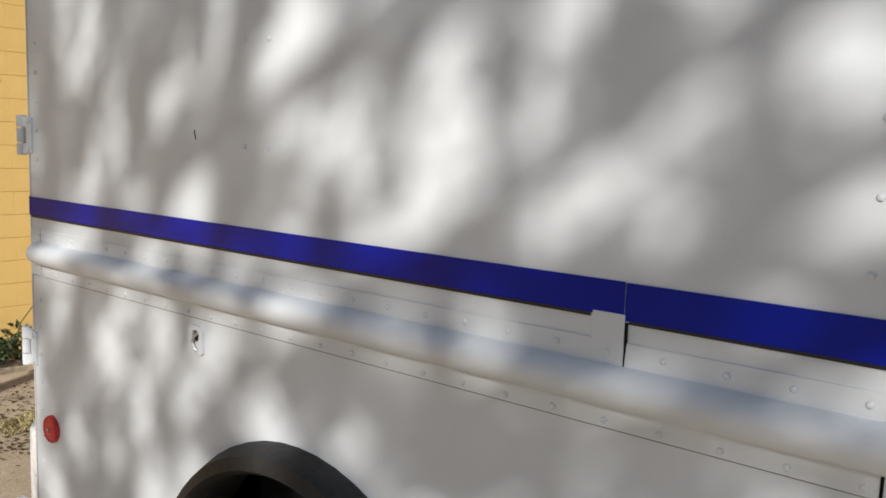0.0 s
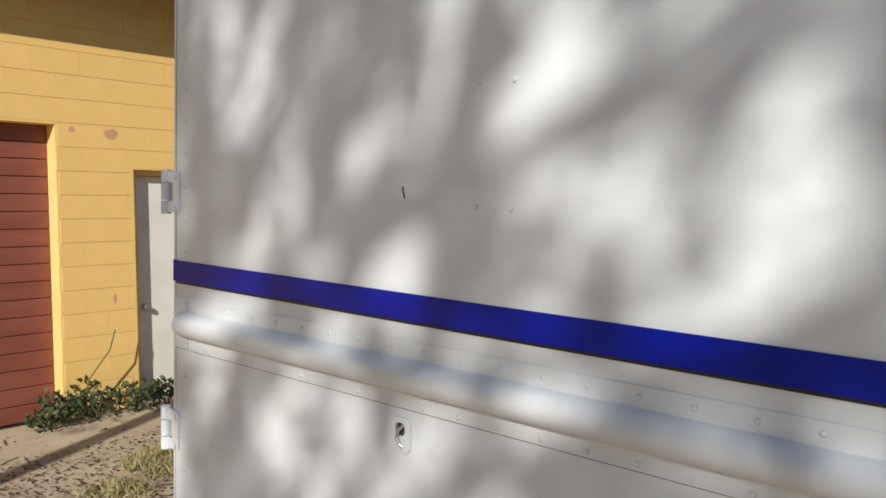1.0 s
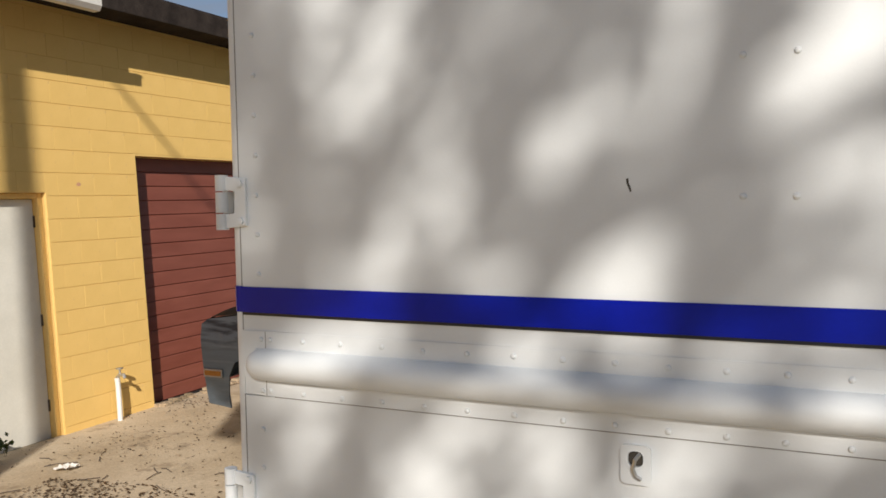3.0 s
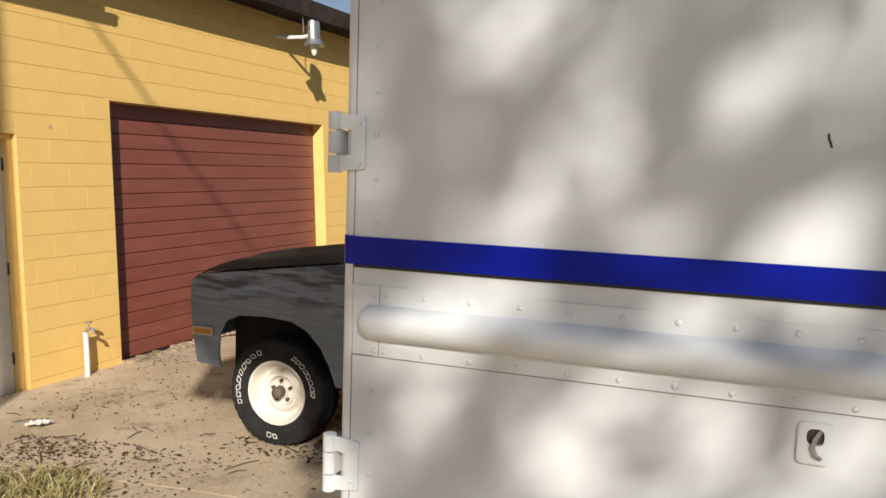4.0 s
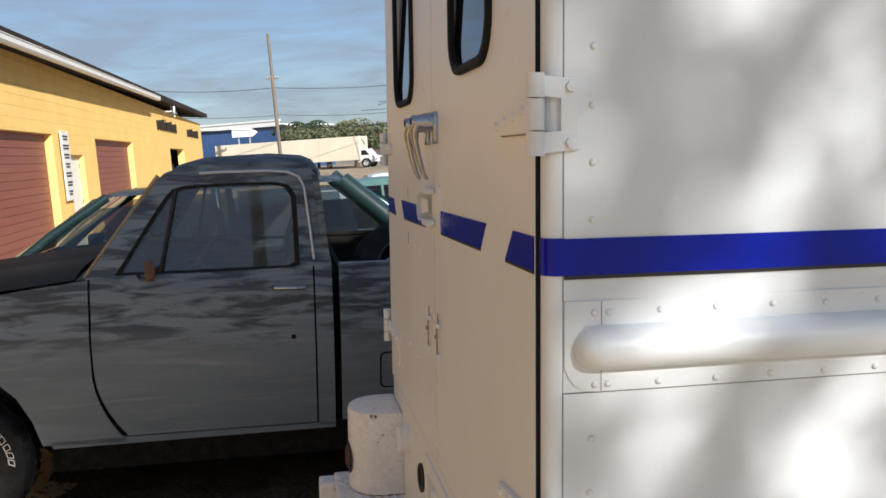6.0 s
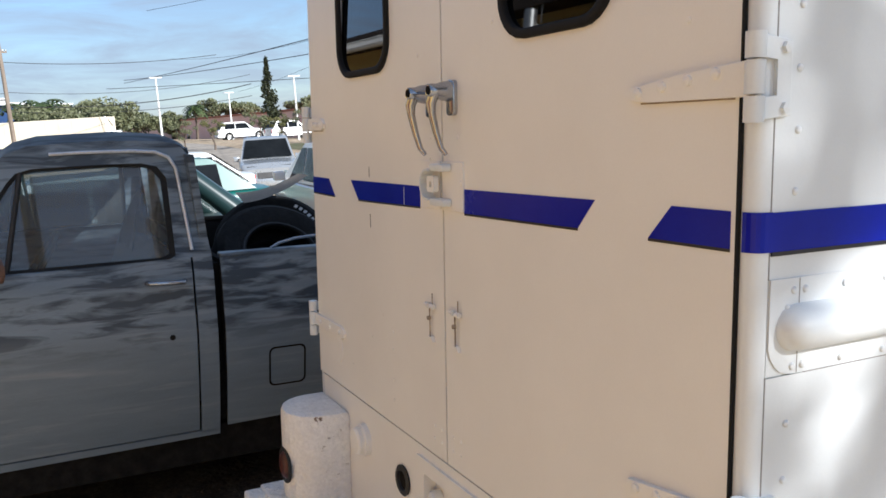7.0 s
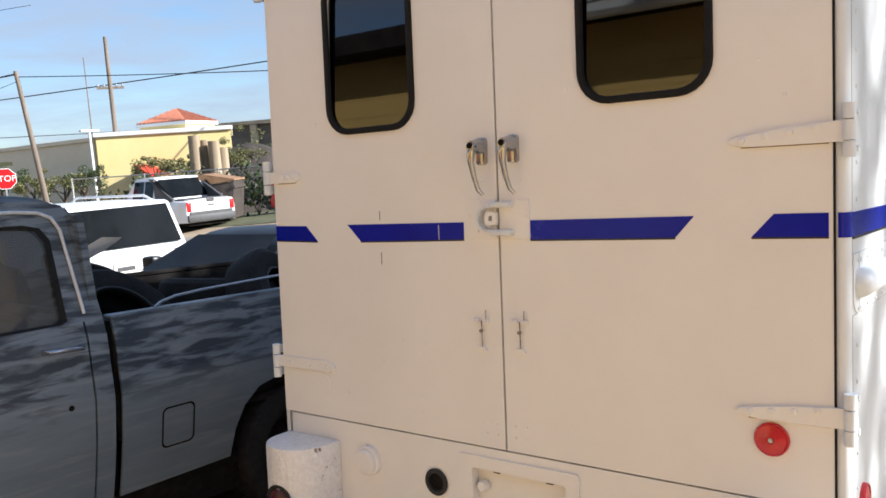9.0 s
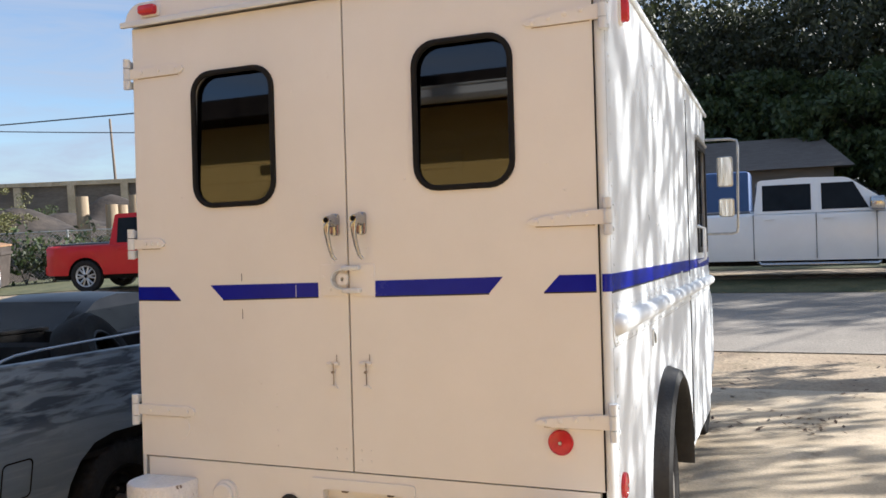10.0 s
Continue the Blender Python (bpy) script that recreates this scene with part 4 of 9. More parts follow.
def strap_hinge(yc, side, z, length, bolts, parent):
    """A painted strap on the door, with a two-leaf knuckle round the corner."""
    s = side                                   # +1: strap runs towards +y from the corner yc
    bm = bmesh.new()
    h = 0.026
    y0 = yc - s * 0.034
    if s > 0:       # tapering to its tip
        pts = [(y0, z - h), (yc + length - 0.06, z - h), (yc + length - 0.015, z - h * 0.85), (yc + length, z - h * 0.45), (yc + length - 0.012, z - h * 0.05), (yc + length * 0.45, z + h * 0.55), (y0, z + h)]
    else:           # even, with a rounded tip
        e = yc - length
        pts = [(y0, z - h * 0.8), (y0, z + h * 0.8), (e + 0.03, z + h * 0.75), (e + 0.010, z + h * 0.5), (e, z), (e + 0.006, z - h * 0.5), (e + 0.03, z - h * 0.8)]
        pts = pts[::-1]
    prism(bm, pts, RMX(VX - 0.0002), 0.011, 0.002)
    st = vpart("hinge_strap", bm, VAN_CREAM, parent, "painted steel hinge strap")
    # brown strip for the dirt and the thin shadow along the strap, coloured in
    bm = bmesh.new()
    lo = z - (h if s > 0 else h * 0.8)
    a, b = sorted((yc + s * 0.012, yc + s * (length - 0.03)))
    box(bm, VX - 0.0016, VX, a, b, lo - 0.0026, lo)
    vpart("dirt_shade_line", bm, SEAM_BROWN, st, "brown dirt and painted shade along the strap's edge")
    for k in range(bolts):
        bm = bmesh.new()
        yb = yc + s * (0.04 + (length - 0.075) * k / max(1, bolts - 1))
        lathe(bm, [(0.009, 0.0), (0.008, 0.005), (0.0, 0.007)], facing(FACE_MX, (VX - 0.011, yb, z + (0.010 - 0.020 * k / max(1, bolts - 1) if s > 0 else 0.0))), 8)
        vpart("bolt", bm, VAN_CREAM, st)
    edge = yc - s * 0.030
    k = bmesh.new()
    xk = VX - 0.013
    yk = edge - s * 0.004
    for z0, z1 in ((z - 0.062, z - 0.026), (z - 0.023, z + 0.023), (z + 0.026, z + 0.062)):
        cyl(k, (xk, yk, z0), (xk, yk, z1), 0.0145, seg=14)
    kn = vpart("hinge_knuckle", k, VAN_WHITE, None, "painted hinge knuckle", 40)
    bm = bmesh.new()
    yo = VY if s > 0 else VY2
    out = -1 if s > 0 else 1
    leaf = bmesh.new()
    m = Matrix(((1, 0, 0, 0), (0, 0, out, yo), (0, 1, 0, 0), (0, 0, 0, 1)))
    prism(leaf, [(VX + 0.056, z - 0.053), (VX + 0.056, z + 0.053), (VX - 0.012, z + 0.060), (VX - 0.012, z + 0.028), (VX + 0.028, z + 0.026), (VX + 0.028, z - 0.026), (VX - 0.012, z - 0.028), (VX - 0.012, z - 0.060)], m, 0.008, 0.0015)
    lf = vpart("hinge_leaf", leaf, VAN_WHITE, kn)
    for zz in (z - 0.042, z + 0.042):
        b2 = bmesh.new()
        lathe(b2, [(0.0085, 0.0), (0.0085, 0.006), (0.0, 0.007)], m @ pose(VX + 0.042, zz, 0.008), 6)
        vpart("bolt", b2, VAN_WHITE, kn)
    bm.free()


for z, L in ((2.51, 0.24), (1.835, 0.245), (1.158, 0.235)):
    strap_hinge(VY + 0.03, 1, z, L, 4, door_r)
for z, L in ((2.508, 0.25), (1.80, 0.135), (1.114, 0.265)):
    strap_hinge(VY2 - 0.03, -1, z, L, 3, door_l)


def door_handle(y, z, parent):
    """A chrome bent-lever handle on its escutcheon."""
    bm = bmesh.new()
    prism(bm, rounded(y - 0.033, y + 0.005, z - 0.047, z + 0.036, 0.012, 4), RMX(VX), 0.012, 0.004)
    p = vpart("handle_plate", bm, CHROME, parent, "worn chrome handle plate", 40)
    bm = bmesh.new()
    lathe(bm, [(0.024, 0.0), (0.022, 0.018), (0.017, 0.034), (0.0165, 0.050), (0.014, 0.054), (0.0, 0.052)], facing(FACE_MX, (VX - 0.012, y - 0.012, z + 0.010)), 18)
    vpart("handle_hub", bm, CHROME, p, "chrome hub", 40)
    bm = bmesh.new()
    lathe(bm, [(0.0095, 0.0), (0.0095, 0.003), (0.0, 0.003)], facing(FACE_MX, (VX - 0.0645, y - 0.012, z + 0.012)), 12)
    vpart("keyhole", bm, GAP, p, "dark keyhole")
    bm = bmesh.new()
    line = [(VX - 0.052, y - 0.012, z + 0.002), (VX - 0.058, y - 0.010, z - 0.018), (VX - 0.056, y - 0.009, z - 0.040), (VX - 0.047, y - 0.013, z - 0.085), (VX - 0.038, y - 0.020, z - 0.122), (VX - 0.030, y - 0.030, z - 0.137)]
    tube(bm, line, [0.014, 0.0125, 0.0095, 0.0078, 0.0068, 0.005], 10)
    vpart("lever", bm, CHROME, p, "bent chrome lever", 60)


door_handle(2.334, 1.850, door_l)
door_handle(2.222, 1.852, door_r)

# hasp plates over the door joint, with an open steel ring round the shackle
bm = bmesh.new()
prism(bm, rounded(2.275, 2.387, 1.579, 1.697, 0.006, 3), RMX(VX), 0.006, 0.0015)
hp = vpart("hasp_plate", bm, VAN_CREAM, None, "painted hasp plate")
bm = bmesh.new()
prism(bm, rounded(2.1585, 2.2645, 1.579, 1.697, 0.006, 3), RMX(VX), 0.006, 0.0015)
hp2 = vpart("hasp_plate", bm, VAN_CREAM, None, "painted hasp plate")
bm = bmesh.new()
m = RMX(VX - 0.006)
turn = [radians(a) for a in range(-100, 101, 20)]
for a, b in zip(turn, turn[1:]):
    prism(bm, [(2.288 + q * math.cos(w), 1.641 + q * math.sin(w)) for q, w in ((0.039, a), (0.039, b), (0.034, b), (0.034, a))], m, 0.032)
vpart("shackle_guard", bm, VAN_WHITE, hp, "round steel shackle guard", 40)
for zc in (1.683, 1.599):
    bm = bmesh.new()
    prism(bm, rounded(2.212, 2.286, zc - 0.009, zc + 0.009, 0.008, 4), RMX(VX - 0.008), 0.024, 0.005)
    vpart("guard_tongue", bm, VAN_WHITE, hp2, "painted steel tongue", 40)
bm = bmesh.new()
ring_plate(bm, rounded(2.262, 2.300, 1.622, 1.662, 0.008, 3), rounded(2.274, 2.288, 1.634, 1.650, 0.005, 3), RMX(VX - 0.016), 0.014)
vpart("hasp_staple", bm, VAN_CREAM, hp)
for par, y, z in ((hp, 2.376, 1.648), (hp2, 2.170, 1.648), (hp, 2.345, 1.603)):
    bm = bmesh.new()
    lathe(bm, [(0.007, 0.0), (0.006, 0.0025), (0.0, 0.003)], facing(FACE_MX, (VX - 0.006, y, z)), 8)
    vpart("screw", bm, VAN_CREAM, par)


def barrel_bolt(y, z, parent):
    """A thin drop bolt: two guides, a rod with its knob and a foot bracket."""
    bm = bmesh.new()
    prism(bm, [(y - 0.017, z - 0.060), (y + 0.017, z - 0.056), (y + 0.010, z - 0.046), (y - 0.008, z - 0.047)], RMX(VX), 0.010, 0.002)
    p = vpart("bolt_bracket", bm, VAN_CREAM, parent)
    for dy in (-0.016, 0.016):
        b2 = bmesh.new()
        cyl(b2, (VX - 0.009, y + dy - 0.009, z + 0.034), (VX - 0.009, y + dy + 0.009, z + 0.034), 0.0065, seg=8)
        vpart("bolt_guide", b2, VAN_CREAM, p)
    b2 = bmesh.new()
    tube(b2, [(VX - 0.008, y - 0.001, z - 0.050), (VX - 0.008, y, z + 0.034)], 0.0019, 6)
    tube(b2, [(VX - 0.008, y - 0.016, z + 0.03), (VX - 0.008, y - 0.016, z + 0.068)], 0.0014, 6)
    vpart("bolt_rod", b2, RUST_STEEL, p, "rusty thin bolt rod")
    b2 = bmesh.new()
    cyl(b2, (VX - 0.006, y + 0.001, z + 0.002), (VX - 0.014, y + 0.001, z + 0.002), 0.0055, seg=8)
    vpart("bolt_knob", b2, RUST_STEEL, p, "rusty knob")


RUST_STEEL = mat("rusty_steel", (0.16, 0.12, 0.09), (0.36, 0.30, 0.24), 60, 0.7, 0.3)
barrel_bolt(2.341, 1.292, door_l)
barrel_bolt(2.203, 1.296, door_r)

# small screws and filled holes scattered over the doors
for y, z, par in ((2.40, 1.96, door_l), (2.50, 2.36, door_l), (1.98, 2.38, door_r), (2.03, 2.00, door_r), (1.50, 2.02, door_r), (1.54, 2.50, door_r), (3.03, 1.98, door_l),
                  (2.60, 1.20, door_l), (2.60, 1.15, door_l), (2.60, 1.06, door_l), (2.60, 1.0, door_l), (2.76, 1.155, door_l), (1.44, 1.93, door_r), (2.93, 1.03, door_l),
                  (2.30, 1.005, door_l), (2.34, 1.005, door_l), (2.30, 0.97, door_l), (2.34, 0.97, door_l), (2.235, 1.005, door_r), (2.195, 1.005, door_r), (2.235, 0.968, door_r), (2.195, 0.968, door_r),
                  (2.34, 1.70, door_l), (2.33, 1.755, door_l), (2.19, 1.755, door_r)):
    bm = bmesh.new()
    lathe(bm, [(0.0055, 0.0), (0.0045, 0.002), (0.0, 0.0026)], facing(FACE_MX, (VX, y, z)), 8)
    vpart("screw", bm, VAN_CREAM, par)
bm = bmesh.new()
lathe(bm, [(0.046, 0.0), (0.045, 0.003), (0.008, 0.004), (0.0, 0.004)], facing(FACE_MX, (VX, 3.064, 1.046)), 26)
vpart("blank_disc", bm, VAN_CREAM, door_l, "painted-over round disc")
for y0, z0, z1 in ((2.745, 1.49, 1.53), (2.745, 1.64, 1.67)):
    bm = bmesh.new()
    box(bm, VX - 0.0008, VX, y0, y0 + 0.0022, z0, z1)
    vpart("scratch", bm, GAP, door_l)
bm = bmesh.new()
box(bm, VX - 0.002, VX, 2.497, 2.499, 1.575, 1.622)
vpart("scratch", bm, VAN_CREAM, door_l)

# rear sill below the doors: licence recess, fuel cap, grommet
bm = bmesh.new()
ring_plate(bm, [(VY2 - 0.05, 0.50), (VY2 - 0.05, 0.9195), (VY + 0.05, 0.9195), (VY + 0.05, 0.50)], [(2.400, 0.62), (2.400, 0.87), (2.045, 0.87), (2.045, 0.62)], RMX(VX + 0.03), 0.029)
vpart("rear_sill", bm, VAN_CREAM)
bm = bmesh.new()
box(bm, VX + 0.031, VX + 0.06, 2.040, 2.405, 0.60, 0.90)
vpart("plate_recess", bm, VAN_CREAM, None, "recess for the licence plate")
bm = bmesh.new()
ring_plate(bm, rounded(2.02, 2.455, 0.58, 0.892, 0.012, 3), rounded(2.065, 2.400, 0.62, 0.852, 0.01, 3), RMX(VX + 0.001), 0.008)
vpart("plate_frame", bm, VAN_CREAM, None, "painted licence plate surround")
for y in (2.13, 2.32):
    bm = bmesh.new()
    box(bm, VX + 0.012, VX + 0.03, y - 0.012, y + 0.012, 0.838, 0.852, 0.003)
    vpart("plate_clip", bm, BARK, None, "rusty plate clip")
bm = bmesh.new()
lathe(bm, [(0.018, 0.0), (0.02, 0.02), (0.014, 0.03), (0.0, 0.032)], facing(FACE_MX, (VX + 0.03, 2.372, 0.79)), 14)
vpart("plate_lamp", bm, VAN_CREAM, None, "", 40)
bm = bmesh.new()
lathe(bm, [(0.052, 0.0), (0.052, 0.016), (0.044, 0.020), (0.044, 0.034), (0.038, 0.040), (0.012, 0.042), (0.0, 0.042)], facing(FACE_MX, (VX + 0.001, 2.842, 0.800)), 24)
vpart("fuel_cap", bm, VAN_CREAM, None, "painted round filler cap", 40)
bm = bmesh.new()
lathe(bm, [(0.044, 0.0), (0.046, 0.006), (0.040, 0.010), (0.030, 0.008), (0.028, 0.0), (0.028, -0.001)], facing(FACE_MX, (VX + 0.0005, 2.548, 0.775)), 22)
gr = vpart("grommet", bm, RUBBER, None, "black rubber grommet round a hole", 50)
bm = bmesh.new()
lathe(bm, [(0.0295, 0.0), (0.0, 0.0)], facing(FACE_MX, (VX + 0.0003, 2.548, 0.775)), 18)
vpart("grommet_hole", bm, GAP, gr)


OLD_LENS = mat("old_red_lens", (0.05, 0.010, 0.008), (0.09, 0.018, 0.012), 20, 0.4, fine=0.2)


def light_pod(y0, y1):
    """A rounded, thickly painted lamp housing on the step, with a round red lens."""
    bm = bmesh.new()
    n = 10
    pts = [(VX, y0), (VX, y1)]
    for k in range(n + 1):
        a = radians(90 - 180 * k / n)
        pts.append((VX - 0.075 - 0.115 * max(0, math.cos(a)), (y0 + y1) / 2 + (y1 - y0) / 2 * math.sin(a)))
    prism(bm, pts, Matrix.Translation((0, 0, 0.545)), 0.305, 0.012)
    p = vpart("lamp_housing", bm, VAN_ROUGH, None, "thickly painted rounded tail lamp housing", 35)
    bm = bmesh.new()
    m = facing(FACE_MX, (VX - 0.183, (y0 + y1) / 2, 0.655))
    lathe(bm, [(0.062, 0.0), (0.062, 0.008), (0.05, 0.009), (0.045, 0.003)], m, 22)
    vpart("lamp_rim", bm, RUBBER, p, "dark lamp rim", 40)
    bm = bmesh.new()
    lathe(bm, [(0.048, 0.004), (0.04, 0.014), (0.022, 0.02), (0.0, 0.021)], m, 20)
    vpart("tail_lens", bm, OLD_LENS, p, "dull dark red tail lamp lens", 60)
    return p


light_pod(2.985, 3.245)
light_pod(1.335, 1.595)

# step bumper of chequer plate
bm = bmesh.new()
box(bm, VX - 0.24, VX + 0.04, VY + 0.01, VY2 - 0.01, 0.475, 0.538, 0.008)
step_b = vpart("rear_step", bm, VAN_ROUGH, None, "white painted chequer plate rear step")
tread = bmesh.new()
for i in range(60):
    for k in range(8):
        yy, xx = VY + 0.04 + i * 0.0322, VX - 0.222 + k * 0.031
        a = radians(45 if (i + k) % 2 else -45)
        prism(tread, [(-0.012, 0), (0, -0.0045), (0.012, 0), (0, 0.0045)], Matrix.Translation((xx, yy, 0.538)) @ Matrix.Rotation(a, 4, "Z"), 0.0035)
tagged(vpart("chequer_tread", tread, VAN_ROUGH, step_b), kind="stuff")
for y in (VY2 - 0.06, VY + 0.06):
    bm = bmesh.new()
    box(bm, VX - 0.30, VX - 0.235, y - 0.045, y + 0.045, 0.40, 0.53, 0.01)
    vpart("bumper_end", bm, VAN_ROUGH, step_b)

# clearance lamps at the roof corners
def clearance_lamp(m):
    bm = bmesh.new()
    prism(bm, rounded(-0.05, 0.05, -0.026, 0.026, 0.012, 4), m, 0.010, 0.003)
    p = vpart("clearance_lamp", bm, VAN_CREAM, None, "painted clearance lamp base", 35)
    bm = bmesh.new()
    prism(bm, rounded(-0.041, 0.041, -0.019, 0.019, 0.012, 4), m @ pose(0, 0, 0.0101), 0.026, 0.009)
    vpart("lens", bm, RED_LENS, p, "red lens", 40)


clearance_lamp(facing(FACE_MX, (VX - 0.0205, 3.145, 2.755)))
clearance_lamp(facing(FACE_MX, (VX - 0.0205, 1.44, 2.755)))
clearance_lamp(facing(FACE_MY, (-2.60, VY, 2.59)) @ pose(0, 0, 0, 0, 0, 90))

# wheel arch rubber and wheels
bm = bmesh.new()
n = 28
prev = None
a0 = math.asin((VZ0 - ARCH_Z) / ARCH_R)
for k in range(n + 1):
    a = math.pi - a0 - (math.pi - 2 * a0) * k / n
    c, s = math.cos(a), math.sin(a)
    ring = [bm.verts.new((ARCH_X + r * c, y, ARCH_Z + r * s)) for r, y in ((ARCH_R - 0.012, VY + 0.10), (ARCH_R - 0.018, VY - 0.055), (ARCH_R - 0.004, VY - 0.075), (ARCH_R + 0.026, VY - 0.062), (ARCH_R + 0.046, VY - 0.012), (ARCH_R + 0.046, VY + 0.0), (ARCH_R + 0.002, VY + 0.002))]
    if prev:
        for i in range(6):
            bm.faces.new((prev[i], prev[i + 1], ring[i + 1], ring[i]))
    prev = ring
vpart("fender_flare", bm, RUBBER, None, "black rubber wheel arch flare", 40)


def road_wheel(parent, centre, r, width, rim_r, rim_mat, rim_label, out=-1, tyre_mat=None, lugs=24, hub=True, bolts=5, dish=0.05, bite=1.0):
    """A tyre with tread blocks, a dished rim and its nuts; the outer face looks along out * y."""
    m = Matrix.Translation(centre) @ Matrix(((1, 0, 0, 0), (0, 0, out, 0), (0, 1, 0, 0), (0, 0, 0, 1)))
    w = width / 2
    bm = bmesh.new()
    lathe(bm, [(rim_r * 0.97, -w * 0.82), (rim_r * 1.02, -w * 0.9), (r * 0.86, -w), (r * 0.95, -w * 0.94), (r * 0.985, -w * 0.8), (r * 0.985, -w * 0.12), (r * 0.955, -w * 0.10), (r * 0.955, w * 0.10), (r * 0.985, w * 0.12), (r * 0.985, w * 0.8), (r * 0.95, w * 0.94), (r * 0.86, w),
               (rim_r * 1.25, w * 0.97), (rim_r * 1.06, w * 0.90), (rim_r * 1.0, w * 0.80)], m, max(48, 4 * lugs))
    if lugs:
        inv = m.inverted()
        for v in bm.verts:
            q = inv @ v.co
            if q.xy.length > r * 0.94:
                a = math.atan2(q.y, q.x) / (2 * math.pi) * lugs + (0.5 if q.z > 0 else 0.0)
                f = 1 + 0.015 * bite if int(math.floor(a * 2)) % 2 else 1 - 0.035 * bite
                v.co = m @ Vector((q.x * f, q.y * f, q.z))
    wh = part("wheel", bm, tyre_mat or TYRE, parent, "black rubber tyre", 35)
    bm = bmesh.new()
    lathe(bm, [(rim_r * 1.0, w * 0.78), (rim_r * 1.045, w * 0.86), (rim_r * 1.03, w * 0.92), (rim_r * 0.985, w * 0.90), (rim_r * 0.95, w * 0.80), (rim_r * 0.90, w * 0.80 - dish * 0.6), (rim_r * 0.80, w * 0.80 - dish),
               (rim_r * 0.72, w * 0.80 - dish * 1.05), (rim_r * 0.60, w * 0.80 - dish * 0.6), (rim_r * 0.50, w * 0.80 - dish * 0.55), (rim_r * 0.42, w * 0.80 - dish * 0.9), (rim_r * 0.24, w * 0.80 - dish * 0.9), (rim_r * 0.22, w * 0.80 - dish * 0.6), (0.0, w * 0.80 - dish * 0.6)], m, 40)
    rim = part("rim", bm, rim_mat, wh, rim_label, 40)
    if hub:
        bm = bmesh.new()
        lathe(bm, [(rim_r * 0.19, w * 0.80 - dish * 0.7), (rim_r * 0.18, w * 0.80 + 0.01), (rim_r * 0.10, w * 0.80 + 0.02), (0.0, w * 0.80 + 0.022)], m, 18)
        part("hub", bm, BARK, wh, "rusty hub", 40)
        for k in range(bolts):
            bm = bmesh.new()
            a = 2 * math.pi * (k + 0.3) / bolts
            lathe(bm, [(0.012, w * 0.80 - dish * 0.9), (0.011, w * 0.80 - dish * 0.9 + 0.022), (0.0, w * 0.80 - dish * 0.9 + 0.024)], m @ pose(rim_r * 0.33 * math.cos(a), rim_r * 0.33 * math.sin(a), 0), 6)
            part("lug_nut", bm, BARK, wh, "rusty wheel nut")
    return wh


VAN_RIM = mat("grey_steel_rim", (0.32, 0.31, 0.29), (0.42, 0.41, 0.39), 12, 0.5, fine=0.1)
vr = 0.40
for wx, wy, out in ((ARCH_X, VY + 0.105, -1), (ARCH_X, VY2 - 0.14, 1), (FW_X, VY + 0.18, -1), (FW_X, VY2 - 0.18, 1)):
    road_wheel(van, Vector((wx, wy, 0.115 + 0.032 * (wx + 1.61) + vr)) - O, vr, 0.22, 0.21, VAN_RIM, "grey steel rim", out, lugs=30)
bm = bmesh.new()
box(bm, VX + 0.2, 2.1, VY + 0.35, VY2 - 0.35, 0.50, 0.62)
vpart("chassis", bm, GAP, None, "dark chassis frame")
bm = bmesh.new()
box(bm, ARCH_X - 0.46, ARCH_X + 0.46, VY + 0.26, VY + 0.29, 0.60, 1.15)
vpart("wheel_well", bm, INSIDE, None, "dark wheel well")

# front mirror on its tubular frame
bm = bmesh.new()
tube(bm, [(0.90, 1.31, 2.52), (0.90, 1.12, 2.515), (0.90, 1.072, 2.50), (0.90, 1.066, 2.46), (0.90, 1.078, 1.86), (0.90, 1.088, 1.82), (0.90, 1.12, 1.812), (0.90, 1.31, 1.812)], 0.010, 8)
mf = vpart("mirror_frame", bm, DULL_METAL, None, "tubular mirror frame", 50)
for z0, z1, y0, y1 in ((2.16, 2.385, 1.102, 1.216), (1.935, 2.075, 1.098, 1.208)):
    bm = bmesh.new()
    prism(bm, rounded(y0, y1, z0, z1, 0.02, 4), facing(FACE_MX, (0.905, 0, 0)), 0.03, 0.006)
    sh = vpart("mirror_shell", bm, DULL_METAL, mf, "", 40)
    bm = bmesh.new()
    prism(bm, rounded(y0 + 0.008, y1 - 0.008, z0 + 0.008, z1 - 0.008, 0.014, 4), facing(FACE_MX, (0.874, 0, 0)), 0.002)
    MIRROR = mat("mirror_glass", (0.55, 0.57, 0.58), None, 3, 0.02, 1.0, fine=0.0, rvar=0.0)
    vpart("mirror_glass", bm, MIRROR, sh, "mirror glass")
bm = bmesh.new()
box(bm, 1.0, 1.06, VY - 0.02, VY + 0.01, 1.46, 1.50, 0.006)
vpart("side_marker", bm, AMBER_LENS, None, "amber side marker lamp")
bm = bmesh.new()
box(bm, 2.2, 2.34, VY + 0.1, VY2 - 0.1, 0.55, 0.75, 0.02)
vpart("front_bumper", bm, VAN_WHITE)
# ---- old grey pickup ----
PY, PY2 = 4.13, 6.05            # widest points of both sides
PC = (PY + PY2) / 2
pickup = thing("pickup_truck", "old pickup truck in patchy grey primer with white steel wheels", "pickup truck", (-3.4, PC, 0.01))
PO = Vector(pickup.location)
pickup.matrix_basis = NOSE_DOWN @ Matrix.Translation(PO)    # it leans back on its rear springs


def ppart(name, bm, material, parent=None, label="", smooth=None):
    bmesh.ops.translate(bm, verts=bm.verts, vec=-PO)
    return part(name, bm, material, parent or pickup, label, smooth)


